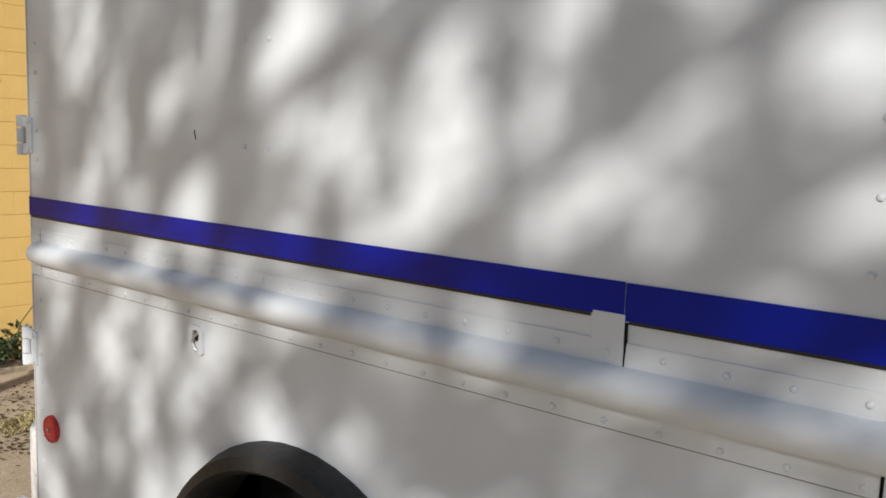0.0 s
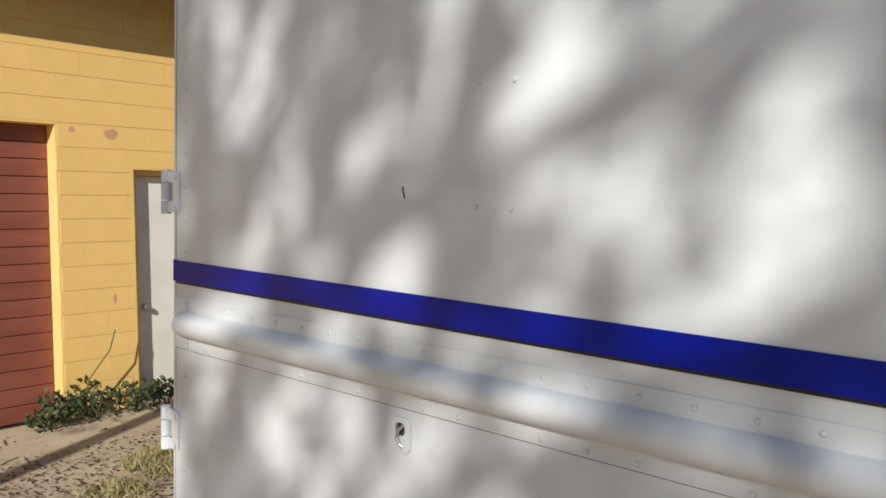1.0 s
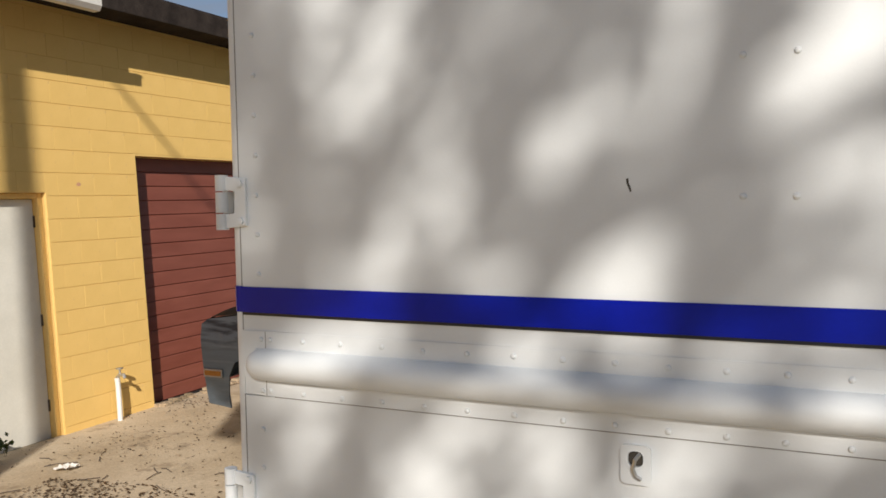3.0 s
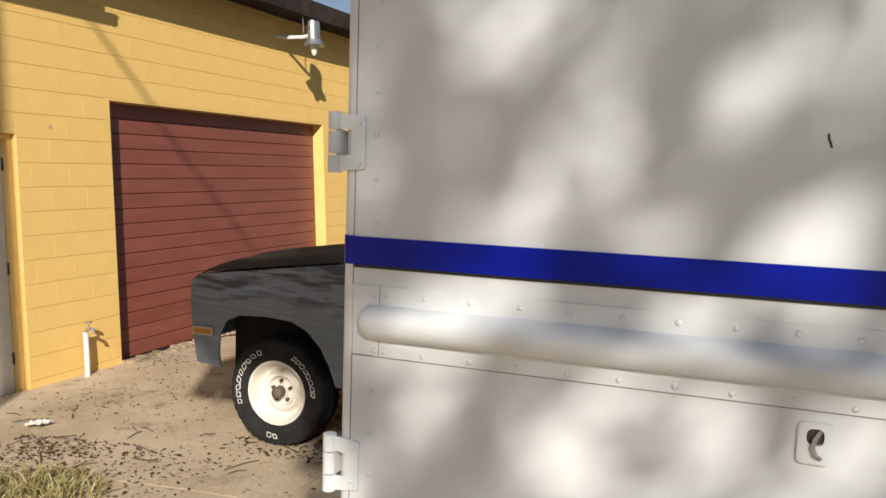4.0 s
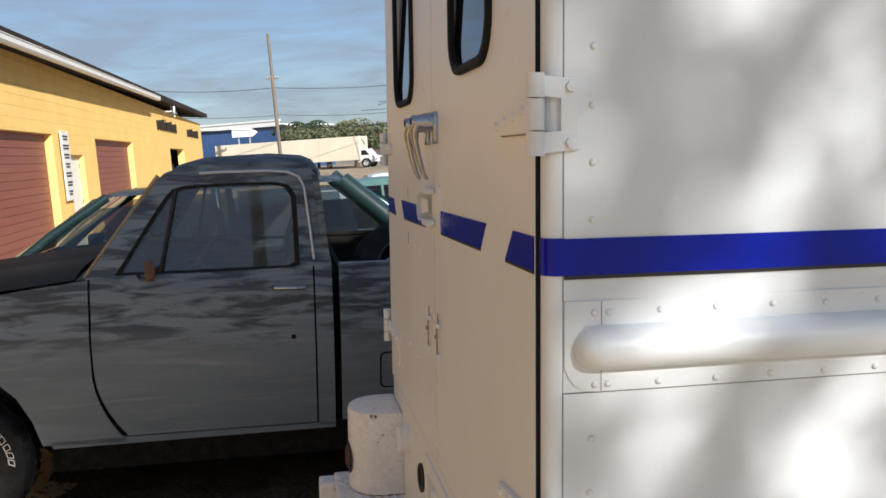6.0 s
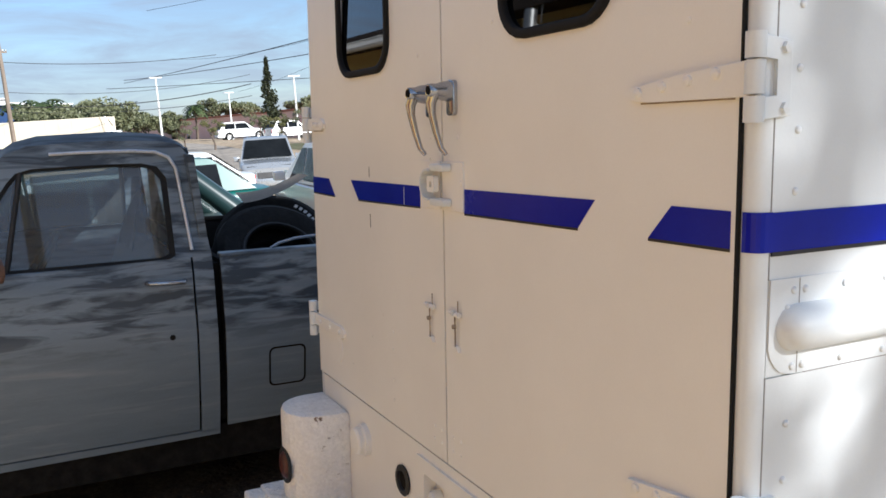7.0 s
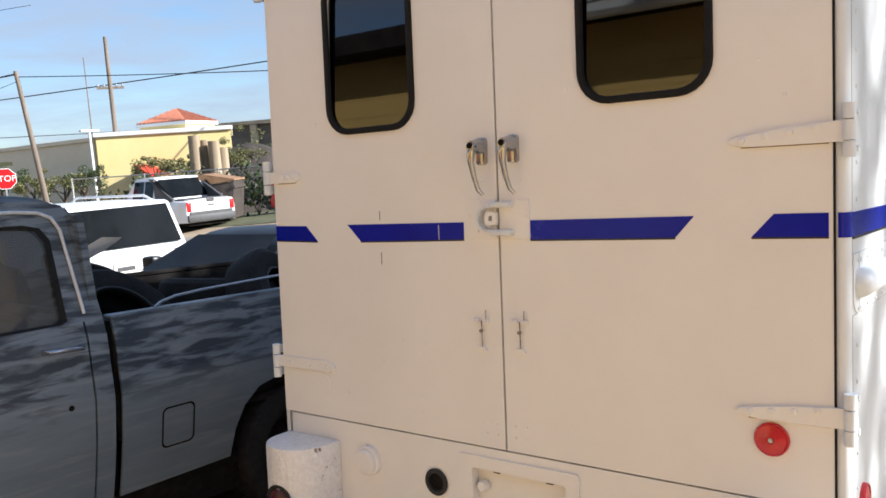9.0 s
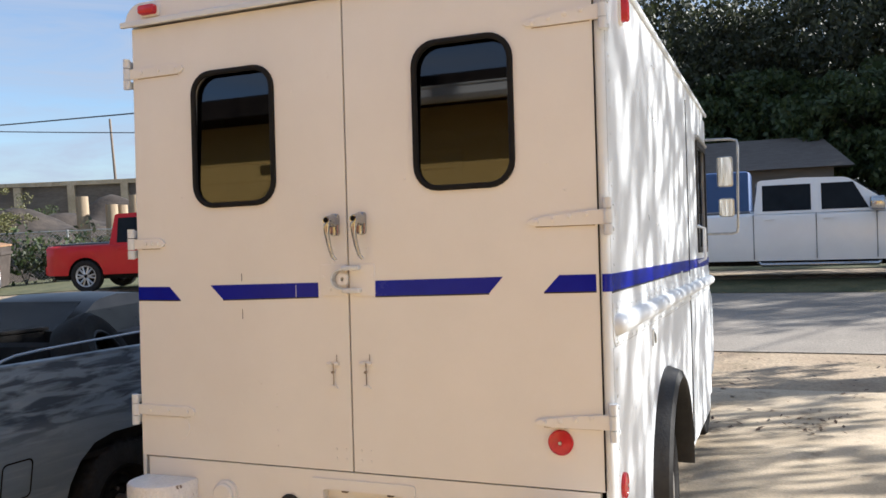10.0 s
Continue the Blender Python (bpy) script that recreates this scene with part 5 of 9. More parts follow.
SIDE = [(0.38, 0.085), (0.55, 0.045), (0.72, 0.015), (0.88, 0.0), (0.955, -0.004), (0.975, 0.006), (1.05, 0.016), (1.16, 0.026), (1.25, 0.055)]


def side_skin(name, x0, x1, bottom, top, parent=None, nx=26, nz=12, label="", material=None):
    """A pressed body side, near and far, whose lower edge follows the wheel opening."""
    obs = []
    for near in (True, False):
        bm = bmesh.new()
        xs = sorted(set(span(x0, x1, nx)) | {x for x, _ in bottom if x0 < x < x1})

        def f(x, v):
            if -4.46 < x < -3.6:
                e = (x + 4.46) / 0.224 if x < -4.236 else (-3.6 - x) / 0.636
                x += 0.13 * min(1.0, e) * max(0.0, 1 - v / 0.45) ** 2
            z = lerp(bottom, x) + (lerp(top, x) - lerp(bottom, x)) * v
            d = lerp(SIDE, z)
            return (x, PY + d if near else PY2 - d, z)
        grid(bm, f, xs, span(0, 1, nz))
        bmesh.ops.recalc_face_normals(bm, faces=bm.faces)
        want = -1 if near else 1
        if sum(fc.normal.y for fc in bm.faces) * want < 0:
            bmesh.ops.reverse_faces(bm, faces=bm.faces)
        bmesh.ops.solidify(bm, geom=bm.faces[:], thickness=0.012)
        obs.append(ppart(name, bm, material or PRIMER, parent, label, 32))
    return obs


FRONT_ARCH = [(-5.51, 0.47), (-5.33, 0.45), (-5.325, 0.55), (-5.30, 0.68), (-5.24, 0.775), (-5.14, 0.818), (-4.95, 0.828), (-4.77, 0.815), (-4.66, 0.765), (-4.575, 0.67), (-4.52, 0.55), (-4.49, 0.42), (-4.235, 0.412)]
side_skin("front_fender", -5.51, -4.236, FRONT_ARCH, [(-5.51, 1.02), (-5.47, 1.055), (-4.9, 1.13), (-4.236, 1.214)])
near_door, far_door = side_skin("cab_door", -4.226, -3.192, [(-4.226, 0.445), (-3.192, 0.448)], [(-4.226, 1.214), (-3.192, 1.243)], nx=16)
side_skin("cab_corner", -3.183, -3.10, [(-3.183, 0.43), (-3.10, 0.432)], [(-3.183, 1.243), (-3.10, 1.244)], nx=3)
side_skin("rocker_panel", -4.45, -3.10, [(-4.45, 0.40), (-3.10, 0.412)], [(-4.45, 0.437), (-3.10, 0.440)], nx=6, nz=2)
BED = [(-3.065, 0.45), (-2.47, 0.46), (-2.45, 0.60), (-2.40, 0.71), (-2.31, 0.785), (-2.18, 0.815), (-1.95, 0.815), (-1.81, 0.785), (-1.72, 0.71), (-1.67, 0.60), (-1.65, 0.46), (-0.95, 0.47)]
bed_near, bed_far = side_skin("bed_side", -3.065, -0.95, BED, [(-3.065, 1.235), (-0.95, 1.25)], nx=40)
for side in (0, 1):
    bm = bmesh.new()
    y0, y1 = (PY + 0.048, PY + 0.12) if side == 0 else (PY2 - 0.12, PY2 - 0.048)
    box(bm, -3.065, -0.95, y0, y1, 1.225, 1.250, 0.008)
    # the far cap takes the bed's near-black, the near one stays primer
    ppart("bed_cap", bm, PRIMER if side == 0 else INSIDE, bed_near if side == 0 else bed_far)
bm = bmesh.new()
box(bm, -3.065, -0.95, PY + 0.05, PY2 - 0.05, 0.70, 0.73)
box(bm, -3.065, -3.04, PY + 0.05, PY2 - 0.05, 0.72, 1.22)
box(bm, -3.04, -0.97, PY + 0.10, PY + 0.115, 0.73, 1.22)
box(bm, -3.04, -0.97, PY2 - 0.115, PY2 - 0.10, 0.73, 1.22)
box(bm, -0.99, -0.95, PY + 0.05, PY2 - 0.05, 0.50, 1.22)
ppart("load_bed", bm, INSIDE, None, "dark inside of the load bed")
bm = bmesh.new()
tube(bm, [(-2.82, PY + 0.10, 1.248), (-2.78, PY + 0.105, 1.268), (-2.70, PY + 0.11, 1.285), (-2.55, PY + 0.11, 1.296), (-1.9, PY + 0.11, 1.318), (-1.0, PY + 0.11, 1.330)], 0.0075, 8)
ppart("side_rail", bm, CHROME, bed_near, "bright tubular rail above the bed side", 50)
# shut lines and the shadowed gap between cab and bed
for xa, xb, d, za, zb in ((-3.115, -3.05, 0.10, 0.45, 1.20), (-4.245, -4.09, 0.10, 0.45, 1.19), (-3.197, -3.178, 0.10, 0.46, 1.22)):
    bm = bmesh.new()
    box(bm, xa, xb, PY + d, PY2 - d, za, zb)
    ppart("shut_line", bm, GAP, None, "dark shut line")
# underbody boxes, set low to deepen the shade beneath the truck
bm = bmesh.new()
box(bm, -4.46, -0.95, PY + 0.10, PY2 - 0.10, 0.28, 0.47)
box(bm, -5.35, -4.46, PY + 0.42, PY2 - 0.42, 0.30, 0.80)
ppart("underbody", bm, GAP, None, "dark underbody")
for y in (PY + 0.26, PY2 - 0.28):
    for xa, xb in ((-5.35, -4.47), (-2.50, -1.62)):
        bm = bmesh.new()
        box(bm, xa, xb, y, y + 0.02, 0.40, 0.95)
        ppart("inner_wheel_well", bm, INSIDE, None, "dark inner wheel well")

# bonnet, cowl, front
bm = bmesh.new()


def hood(x, v):
    z = lerp([(-5.50, 1.035), (-5.46, 1.065), (-4.9, 1.142), (-4.30, 1.215)], x)
    y = PY + 0.06 + (PY2 - PY - 0.12) * v
    e = abs(2 * v - 1)
    crown = 0.055 * (1 - e ** 4) + (0.012 if 0.34 < v < 0.66 else 0.0)
    return (x, y, z + crown)


grid(bm, hood, [-5.50, -5.48, -5.46] + span(-5.40, -4.30, 14), span(0, 1, 24))
bmesh.ops.solidify(bm, geom=bm.faces[:], thickness=0.015)
ppart("bonnet", bm, HOOD, None, "dull brown bonnet", 35)
bm = bmesh.new()
grid(bm, lambda x, v: (x, PY + 0.06 + (PY2 - PY - 0.12) * v, lerp([(-4.295, 1.212), (-4.12, 1.225)], x) + 0.03 * (1 - abs(2 * v - 1) ** 4)), span(-4.295, -4.10, 3), span(0, 1, 12))
ppart("cowl", bm, HOOD, None, "dark cowl panel", 35)
bm = bmesh.new()
box(bm, -5.505, -5.44, PY + 0.05, PY2 - 0.05, 0.62, 1.05, 0.015)
gr = ppart("grille_panel", bm, PRIMER)
for k in range(6):
    bm = bmesh.new()
    box(bm, -5.517, -5.505, PY + 0.35, PY2 - 0.35, 0.72 + 0.045 * k, 0.74 + 0.045 * k)
    ppart("grille_bar", bm, DULL_METAL, gr)
for y in (PY + 0.21, PY2 - 0.21):
    bm = bmesh.new()
    lathe(bm, [(0.09, 0.0), (0.092, 0.012), (0.08, 0.02), (0.04, 0.03), (0.0, 0.032)], facing(FACE_MX, (-5.505, y, 0.85)), 20)
    ppart("headlight", bm, GUTTER, gr, "round headlight", 40)
for near in (0, 1):
    y = PY + 0.004 if near == 0 else PY2 - 0.012
    bm = bmesh.new()
    box(bm, -5.50, -5.345, y, y + 0.008, 0.665, 0.72, 0.002)
    mk = ppart("side_marker", bm, DULL_METAL, None, "tarnished side marker bezel")
    bm = bmesh.new()
    y2 = y - 0.004 if near == 0 else y + 0.004
    box(bm, -5.49, -5.355, y2, y2 + 0.008, 0.676, 0.709, 0.002)
    ppart("marker_lens", bm, AMBER_LENS, mk, "amber lens")

BRIGHT = mat("bright_moulding", (0.60, 0.64, 0.70), (0.68, 0.72, 0.78), 12, 0.35)
# cab: pillars with the window openings, roof, glass
OUT = [(-4.25, 1.215), (-4.14, 1.37), (-4.03, 1.525), (-3.935, 1.655), (-3.885, 1.705), (-3.80, 1.738), (-3.50, 1.755), (-3.27, 1.750), (-3.19, 1.730), (-3.150, 1.675), (-3.125, 1.45), (-3.10, 1.243), (-3.26, 1.240), (-3.8, 1.225)]
INN = [(-4.118, 1.228), (-4.05, 1.335), (-3.965, 1.47), (-3.885, 1.59), (-3.85, 1.628), (-3.79, 1.645), (-3.50, 1.655), (-3.36, 1.655), (-3.295, 1.640), (-3.260, 1.59), (-3.255, 1.42), (-3.252, 1.252), (-3.285, 1.236), (-3.8, 1.230)]


def cab_y(z, near, inset=0.0):
    d = 0.052 + (z - 1.24) * 0.235 + inset
    return PY + d if near else PY2 - d


for near in (True, False):
    bm = bmesh.new()
    n = len(OUT)
    L = {}
    for key, tab, ins in (("o0", OUT, 0.0), ("i0", INN, 0.006), ("o1", OUT, 0.05), ("i1", INN, 0.05)):
        L[key] = [bm.verts.new((x, cab_y(z, near, ins), z)) for x, z in tab]
    for k in range(n):
        q = (k + 1) % n
        bm.faces.new((L["o0"][k], L["o0"][q], L["i0"][q], L["i0"][k]))
        bm.faces.new((L["i0"][k], L["i0"][q], L["i1"][q], L["i1"][k]))
        bm.faces.new((L["o1"][k], L["o1"][q], L["i1"][q], L["i1"][k]))
        bm.faces.new((L["o0"][k], L["o0"][q], L["o1"][q], L["o1"][k]))
    frame_ob = ppart("window_frame", bm, PRIMER, None, "", 30)
    bm = bmesh.new()
    ring_i = [(x * 0.94 + -3.67 * 0.06, z * 0.94 + 1.44 * 0.06) for x, z in INN]
    n = len(INN)
    A = [bm.verts.new((x, cab_y(z, near, 0.010), z)) for x, z in INN]
    B = [bm.verts.new((x, cab_y(z, near, 0.014), z)) for x, z in ring_i]
    for k in range(n):
        q = (k + 1) % n
        bm.faces.new((A[k], A[q], B[q], B[k]))
    bmesh.ops.solidify(bm, geom=bm.faces[:], thickness=0.006)
    ppart("window_seal", bm, RUBBER, frame_ob, "black rubber window seal")
    bm = bmesh.new()
    vs = [bm.verts.new((x, cab_y(z, near, 0.026), z)) for x, z in INN]
    bm.faces.new(vs)
    g = ppart("side_window", bm, GLASS, frame_ob, "side window glass")
    g.visible_shadow = False
    # vent window post
    bm = bmesh.new()
    tube(bm, [(-3.91, cab_y(1.235, near, 0.018), 1.235), (-3.832, cab_y(1.63, near, 0.018), 1.63)], 0.011, 6)
    ppart("vent_post", bm, RUBBER, frame_ob, "dark vent window post")
    # bright drip moulding
    bm = bmesh.new()
    tube(bm, [(x, cab_y(z, near, -0.008), z) for x, z in ((-3.72, 1.703), (-3.60, 1.708), (-3.40, 1.710), (-3.30, 1.704), (-3.245, 1.68), (-3.218, 1.63), (-3.203, 1.48), (-3.192, 1.37), (-3.183, 1.275))], 0.0075, 6)
    ppart("drip_moulding", bm, BRIGHT, frame_ob, "bright metal drip moulding", 60)
    # handle and lock
    yd = PY + 0.02 if near else PY2 - 0.02
    s = -1 if near else 1
    bm = bmesh.new()
    tube(bm, [(-3.385, yd, 1.148), (-3.375, yd + s * 0.035, 1.15), (-3.30, yd + s * 0.042, 1.148), (-3.235, yd + s * 0.035, 1.146), (-3.228, yd, 1.146)], 0.011, 8)
    hd = ppart("door_handle", bm, CHROME, near_door if near else far_door, "chrome door handle", 50)
    bm = bmesh.new()
    lathe(bm, [(0.013, 0.0), (0.012, 0.006), (0.0, 0.007)], facing(FACE_MY, (-3.295, PY + 0.003, 0.905)) if near else Matrix.Translation((-3.295, PY2 - 0.003, 0.905)) @ Matrix.Rotation(radians(-90), 4, "X"), 12)
    ppart("lock", bm, GAP, near_door if near else far_door, "dark empty lock hole")

bm = bmesh.new()


def roof_skin(x, v):
    e = abs(2 * v - 1)
    z = lerp([(-3.905, 1.690), (-3.85, 1.730), (-3.74, 1.760), (-3.40, 1.777), (-3.22, 1.765), (-3.165, 1.742), (-3.135, 1.700)], x)
    y0 = cab_y(min(z, 1.740), True, 0.0)
    y1 = cab_y(min(z, 1.740), False, 0.0)
    return (x, y0 + (y1 - y0) * v, z - 0.03 * e ** 6 + 0.022 * (1 - e ** 2))


grid(bm, roof_skin, [-3.905, -3.88, -3.85, -3.80, -3.74, -3.66, -3.5, -3.4, -3.3, -3.25, -3.22, -3.19, -3.165, -3.15, -3.135], [0, 0.015, 0.04, 0.08] + span(0.14, 0.86, 10) + [0.92, 0.96, 0.985, 1])
bmesh.ops.solidify(bm, geom=bm.faces[:], thickness=0.014)
ppart("cab_roof", bm, PRIMER, None, "", 40)
bm = bmesh.new()
vs = [bm.verts.new(p) for p in ((-4.225, PY + 0.10, 1.225), (-4.225, PY2 - 0.10, 1.225), (-3.895, PY2 - 0.185, 1.69), (-3.895, PY + 0.185, 1.69))]
bm.faces.new(vs)
g = ppart("windscreen", bm, GLASS, None, "windscreen glass")
g.visible_shadow = False
TAN = mat("tan_masking", (0.24, 0.19, 0.11), (0.32, 0.26, 0.16), 12, 0.7)
for a, b in (((-4.255, PY + 0.070, 1.222), (-3.912, PY + 0.160, 1.695)), ((-4.255, PY2 - 0.070, 1.222), (-3.912, PY2 - 0.160, 1.695))):
    bm = bmesh.new()
    tube(bm, [a, b], 0.012, 6)
    ppart("windscreen_moulding", bm, TAN, None, "tan windscreen edge moulding")
# back of the cab with its window
bm = bmesh.new()
box(bm, -3.135, -3.10, PY + 0.06, PY2 - 0.06, 0.5, 1.27)
for y0, y1 in ((PY + 0.07, PY + 0.26), (PY2 - 0.26, PY2 - 0.07)):
    prism(bm, [(-3.14, 1.27), (-3.105, 1.27), (-3.15, 1.69), (-3.18, 1.69)], Matrix(((1, 0, 0, 0), (0, 0, 1, y0), (0, 1, 0, 0), (0, 0, 0, 1))), y1 - y0)
prism(bm, [(-3.165, 1.62), (-3.14, 1.62), (-3.152, 1.72), (-3.185, 1.72)], Matrix(((1, 0, 0, 0), (0, 0, 1, PY + 0.2), (0, 1, 0, 0), (0, 0, 0, 1))), PY2 - PY - 0.4)
cb = ppart("cab_back", bm, PRIMER)
bm = bmesh.new()
vs = [bm.verts.new(p) for p in ((-3.13, PY + 0.26, 1.27), (-3.13, PY2 - 0.26, 1.27), (-3.155, PY2 - 0.26, 1.63), (-3.155, PY + 0.26, 1.63))]
bm.faces.new(vs)
g = ppart("rear_window", bm, GLASS, cb, "rear window glass")
g.visible_shadow = False

# cab inside: floor, dash, bench seat, steering wheel
bm = bmesh.new()
box(bm, -4.2, -3.14, PY + 0.09, PY2 - 0.09, 0.45, 0.50)
box(bm, -4.20, -3.98, PY + 0.10, PY2 - 0.10, 0.80, 1.20, 0.03)
ppart("dashboard", bm, INSIDE, None, "dark dashboard and cab floor")
SEAT = mat("faded_vinyl", (0.075, 0.080, 0.072), (0.12, 0.125, 0.11), 6, 0.7)
bm = bmesh.new()
box(bm, -3.75, -3.30, PY + 0.14, PY2 - 0.14, 0.62, 0.86, 0.05)
ppart("seat_base", bm, SEAT, None, "grey vinyl bench seat")
bm = bmesh.new()
prism(bm, [(-3.42, 0.84), (-3.30, 0.84), (-3.20, 1.19), (-3.22, 1.23), (-3.265, 1.23), (-3.30, 1.20)], Matrix(((1, 0, 0, 0), (0, 0, 1, PY + 0.14), (0, 1, 0, 0), (0, 0, 0, 1))), PY2 - PY - 0.28, 0.0)
ppart("seat_back", bm, SEAT, None, "grey vinyl seat back")
JACKET = mat("olive_cloth", (0.05, 0.055, 0.042), (0.09, 0.095, 0.075), 9, 0.95, bump=0.4, bscale=14)
bm = bmesh.new()
grid(bm, lambda u, v: (-3.33 + 0.10 * u + 0.03 * math.sin(4 * v), 5.10 + 0.42 * v, 1.16 + (0.34 - 0.28 * abs(v - 0.4)) * math.sin(math.pi * u) + 0.02 * math.sin(9 * v + 5 * u)), span(0, 1, 10), span(0, 1, 10))
bmesh.ops.solidify(bm, geom=bm.faces[:], thickness=0.02)
whole("jacket", bm, JACKET, "olive work jacket slung over the pickup's seat back", "jacket", smooth=50).matrix_basis = NOSE_DOWN
bm = bmesh.new()
c = Vector((-3.80, PY + 0.48, 1.18))
tube(bm, [c + Matrix.Rotation(radians(-58), 3, "Y") @ Vector((0.19 * math.cos(a), 0.19 * math.sin(a), 0)) for a in [2 * math.pi * k / 20 for k in range(20)]], 0.014, 6, True)
tube(bm, [c, c + Vector((-0.25, 0, -0.18))], 0.025, 6)
tube(bm, [c + Vector((0, -0.18, 0)), c, c + Vector((0, 0.18, 0))], 0.012, 6)
ppart("steering_wheel", bm, RUBBER, None, "black steering wheel")
for near in (True, False):
    bm = bmesh.new()
    y = PY + 0.07 if near else PY2 - 0.07
    s = -1 if near else 1
    tube(bm, [(-4.02, y, 1.232), (-3.99, y + s * 0.07, 1.215), (-3.955, y + s * 0.12, 1.225)], 0.009, 6)
    tube(bm, [(-3.93, y, 1.225), (-3.955, y + s * 0.12, 1.225)], 0.008, 6)
    arm = ppart("mirror_arm", bm, CHROME, None, "chrome mirror arm", 40)
    bm = bmesh.new()
    prism(bm, rounded(-0.040, 0.040, -0.048, 0.048, 0.028, 5), Matrix.Translation((-3.955, y + s * 0.135, 1.262)) @ Matrix.Rotation(radians(90 - s * 20), 4, "Z") @ Matrix.Rotation(radians(90), 4, "X"), 0.03, 0.009)
    RUST = mat("rusty_brown_shell", (0.10, 0.05, 0.032), (0.16, 0.09, 0.06), 25, 0.5, fine=0.2)
    ppart("mirror_head", bm, RUST, arm, "rust-brown mirror head", 45)

# fuel door on the bed side
bm = bmesh.new()
ol, il = rounded(-2.875, -2.700, 0.612, 0.803, 0.028, 4), rounded(-2.867, -2.708, 0.620, 0.795, 0.023, 4)
for k in range(len(ol)):
    q = (k + 1) % len(ol)
    f4 = [(*ol[k],), (*ol[q],), (*il[q],), (*il[k],)]
    bm.faces.new([bm.verts.new((x, PY + lerp(SIDE, z) - 0.0045, z)) for x, z in f4])
bmesh.ops.solidify(bm, geom=bm.faces[:], thickness=0.0015)
ppart("fuel_flap_gap", bm, GAP, bed_near, "dark line round the fuel flap")
bm = bmesh.new()
box(bm, -0.95, -0.87, PY + 0.04, PY2 - 0.04, 0.42, 0.56, 0.02)
ppart("rear_bumper", bm, DULL_METAL)

# wheels: white steel rims, raised white marks on the tyre
WHITE_RIM = mat("white_wheel_paint", (0.62, 0.58, 0.50), (0.74, 0.70, 0.62), 9, 0.45, fine=0.05, spots=(0.22, 0.12, 0.06), sscale=22, srange=(0.66, 0.72))
for wx, wy, out in ((-4.885, 4.265, -1), (-4.885, PY2 - 0.13, 1), (-2.06, 4.275, -1), (-2.06, PY2 - 0.14, 1)):
    cz = 0.01 + 0.335 + (0.06 if wx > -3 else 0)
    # rear rims are near-black: the arch's deep shade is put into their colour
    wh = road_wheel(pickup, Vector((wx, wy, cz)) - PO, 0.345, 0.235, 0.198, WHITE_RIM if wx < -3 else GAP, "white painted steel rim" if wx < -3 else "steel rim coloured near-black as if in shade", out, lugs=34, dish=0.075, bite=0.35)
    if out == -1 and wx < -3:
        m = Matrix.Translation(Vector((wx, wy - 0.1165, cz)) - PO) @ FACE_MY
        mr = random.Random(41)
        for a0, a1, n in ((112, 205, 9), (2, 66, 8), (258, 276, 2)):
            for k in range(n):
                a = radians(a0 + (a1 - a0) * (k + mr.uniform(0.0, 0.1)) / n)
                b = a + radians((a1 - a0) / n * mr.uniform(0.52, 0.82))
                r0, r1 = 0.256 + mr.uniform(0, 0.003), 0.283 + mr.uniform(0, 0.004)
                sl = mr.uniform(-0.03, 0.03)
                o = [(r1 * math.cos(a + sl), r1 * math.sin(a + sl)), (r1 * 1.006 * math.cos((a + b) / 2 + sl), r1 * 1.006 * math.sin((a + b) / 2 + sl)), (r1 * math.cos(b + sl), r1 * math.sin(b + sl)), (r0 * math.cos(b - sl), r0 * math.sin(b - sl)), (r0 * math.cos(a - sl), r0 * math.sin(a - sl))]
                cu, cv = sum(p[0] for p in o) / 5, sum(p[1] for p in o) / 5
                q = mr.uniform(0.72, 0.80)
                bm = bmesh.new()
                ring_plate(bm, o, [(cu + (u - cu) * q, cv + (v - cv) * q) for u, v in o], m, 0.003)
                part("tyre_mark", bm, GUTTER, wh, "thin raised white outline mark")

# things lying in the load bed
def loose_tyre(at, tilt, turn, label, marks=False):
    t = thing("spare_tyre", label, "tyre", at, "tyres in the truck bed")
    bm = bmesh.new()
    r, w, rr = 0.36, 0.12, 0.20
    lathe(bm, [(rr, -w * 0.8), (rr * 1.2, -w), (r * 0.88, -w), (r * 0.97, -w * 0.8), (r, -w * 0.5), (r, w * 0.5), (r * 0.97, w * 0.8), (r * 0.88, w), (rr * 1.2, w), (rr, w * 0.8), (rr * 1.04, w * 0.5), (r * 0.9, w * 0.3), (r * 0.9, -w * 0.3), (rr * 1.04, -w * 0.5), (rr, -w * 0.8)], Matrix(), 44)
    part("casing", bm, TYRE, t, "", 35)
    for q in (-1, 1):
        bm = bmesh.new()
        tube(bm, [(rr * 1.05 * math.cos(k * math.pi / 14), rr * 1.05 * math.sin(k * math.pi / 14), q * w * 0.86) for k in range(28)], 0.012, 6, True)
        part("bead", bm, RUBBER, t, "smooth inner bead", 60)
    if marks:
        for k in range(6):
            bm = bmesh.new()
            a, b = radians(20 + 7 * k), radians(24 + 7 * k)
            prism(bm, [(0.296 * math.cos(a), 0.296 * math.sin(a)), (0.296 * math.cos(b), 0.296 * math.sin(b)), (0.274 * math.cos(b), 0.274 * math.sin(b)), (0.274 * math.cos(a), 0.274 * math.sin(a))], pose(0, 0, w - 0.002), 0.005)
            part("tyre_mark", bm, GUTTER, t, "raised white mark")
    t.matrix_basis = NOSE_DOWN @ Matrix.Translation(at) @ Matrix.Rotation(radians(turn), 4, "Z") @ Matrix.Rotation(radians(tilt), 4, "X")
    return t


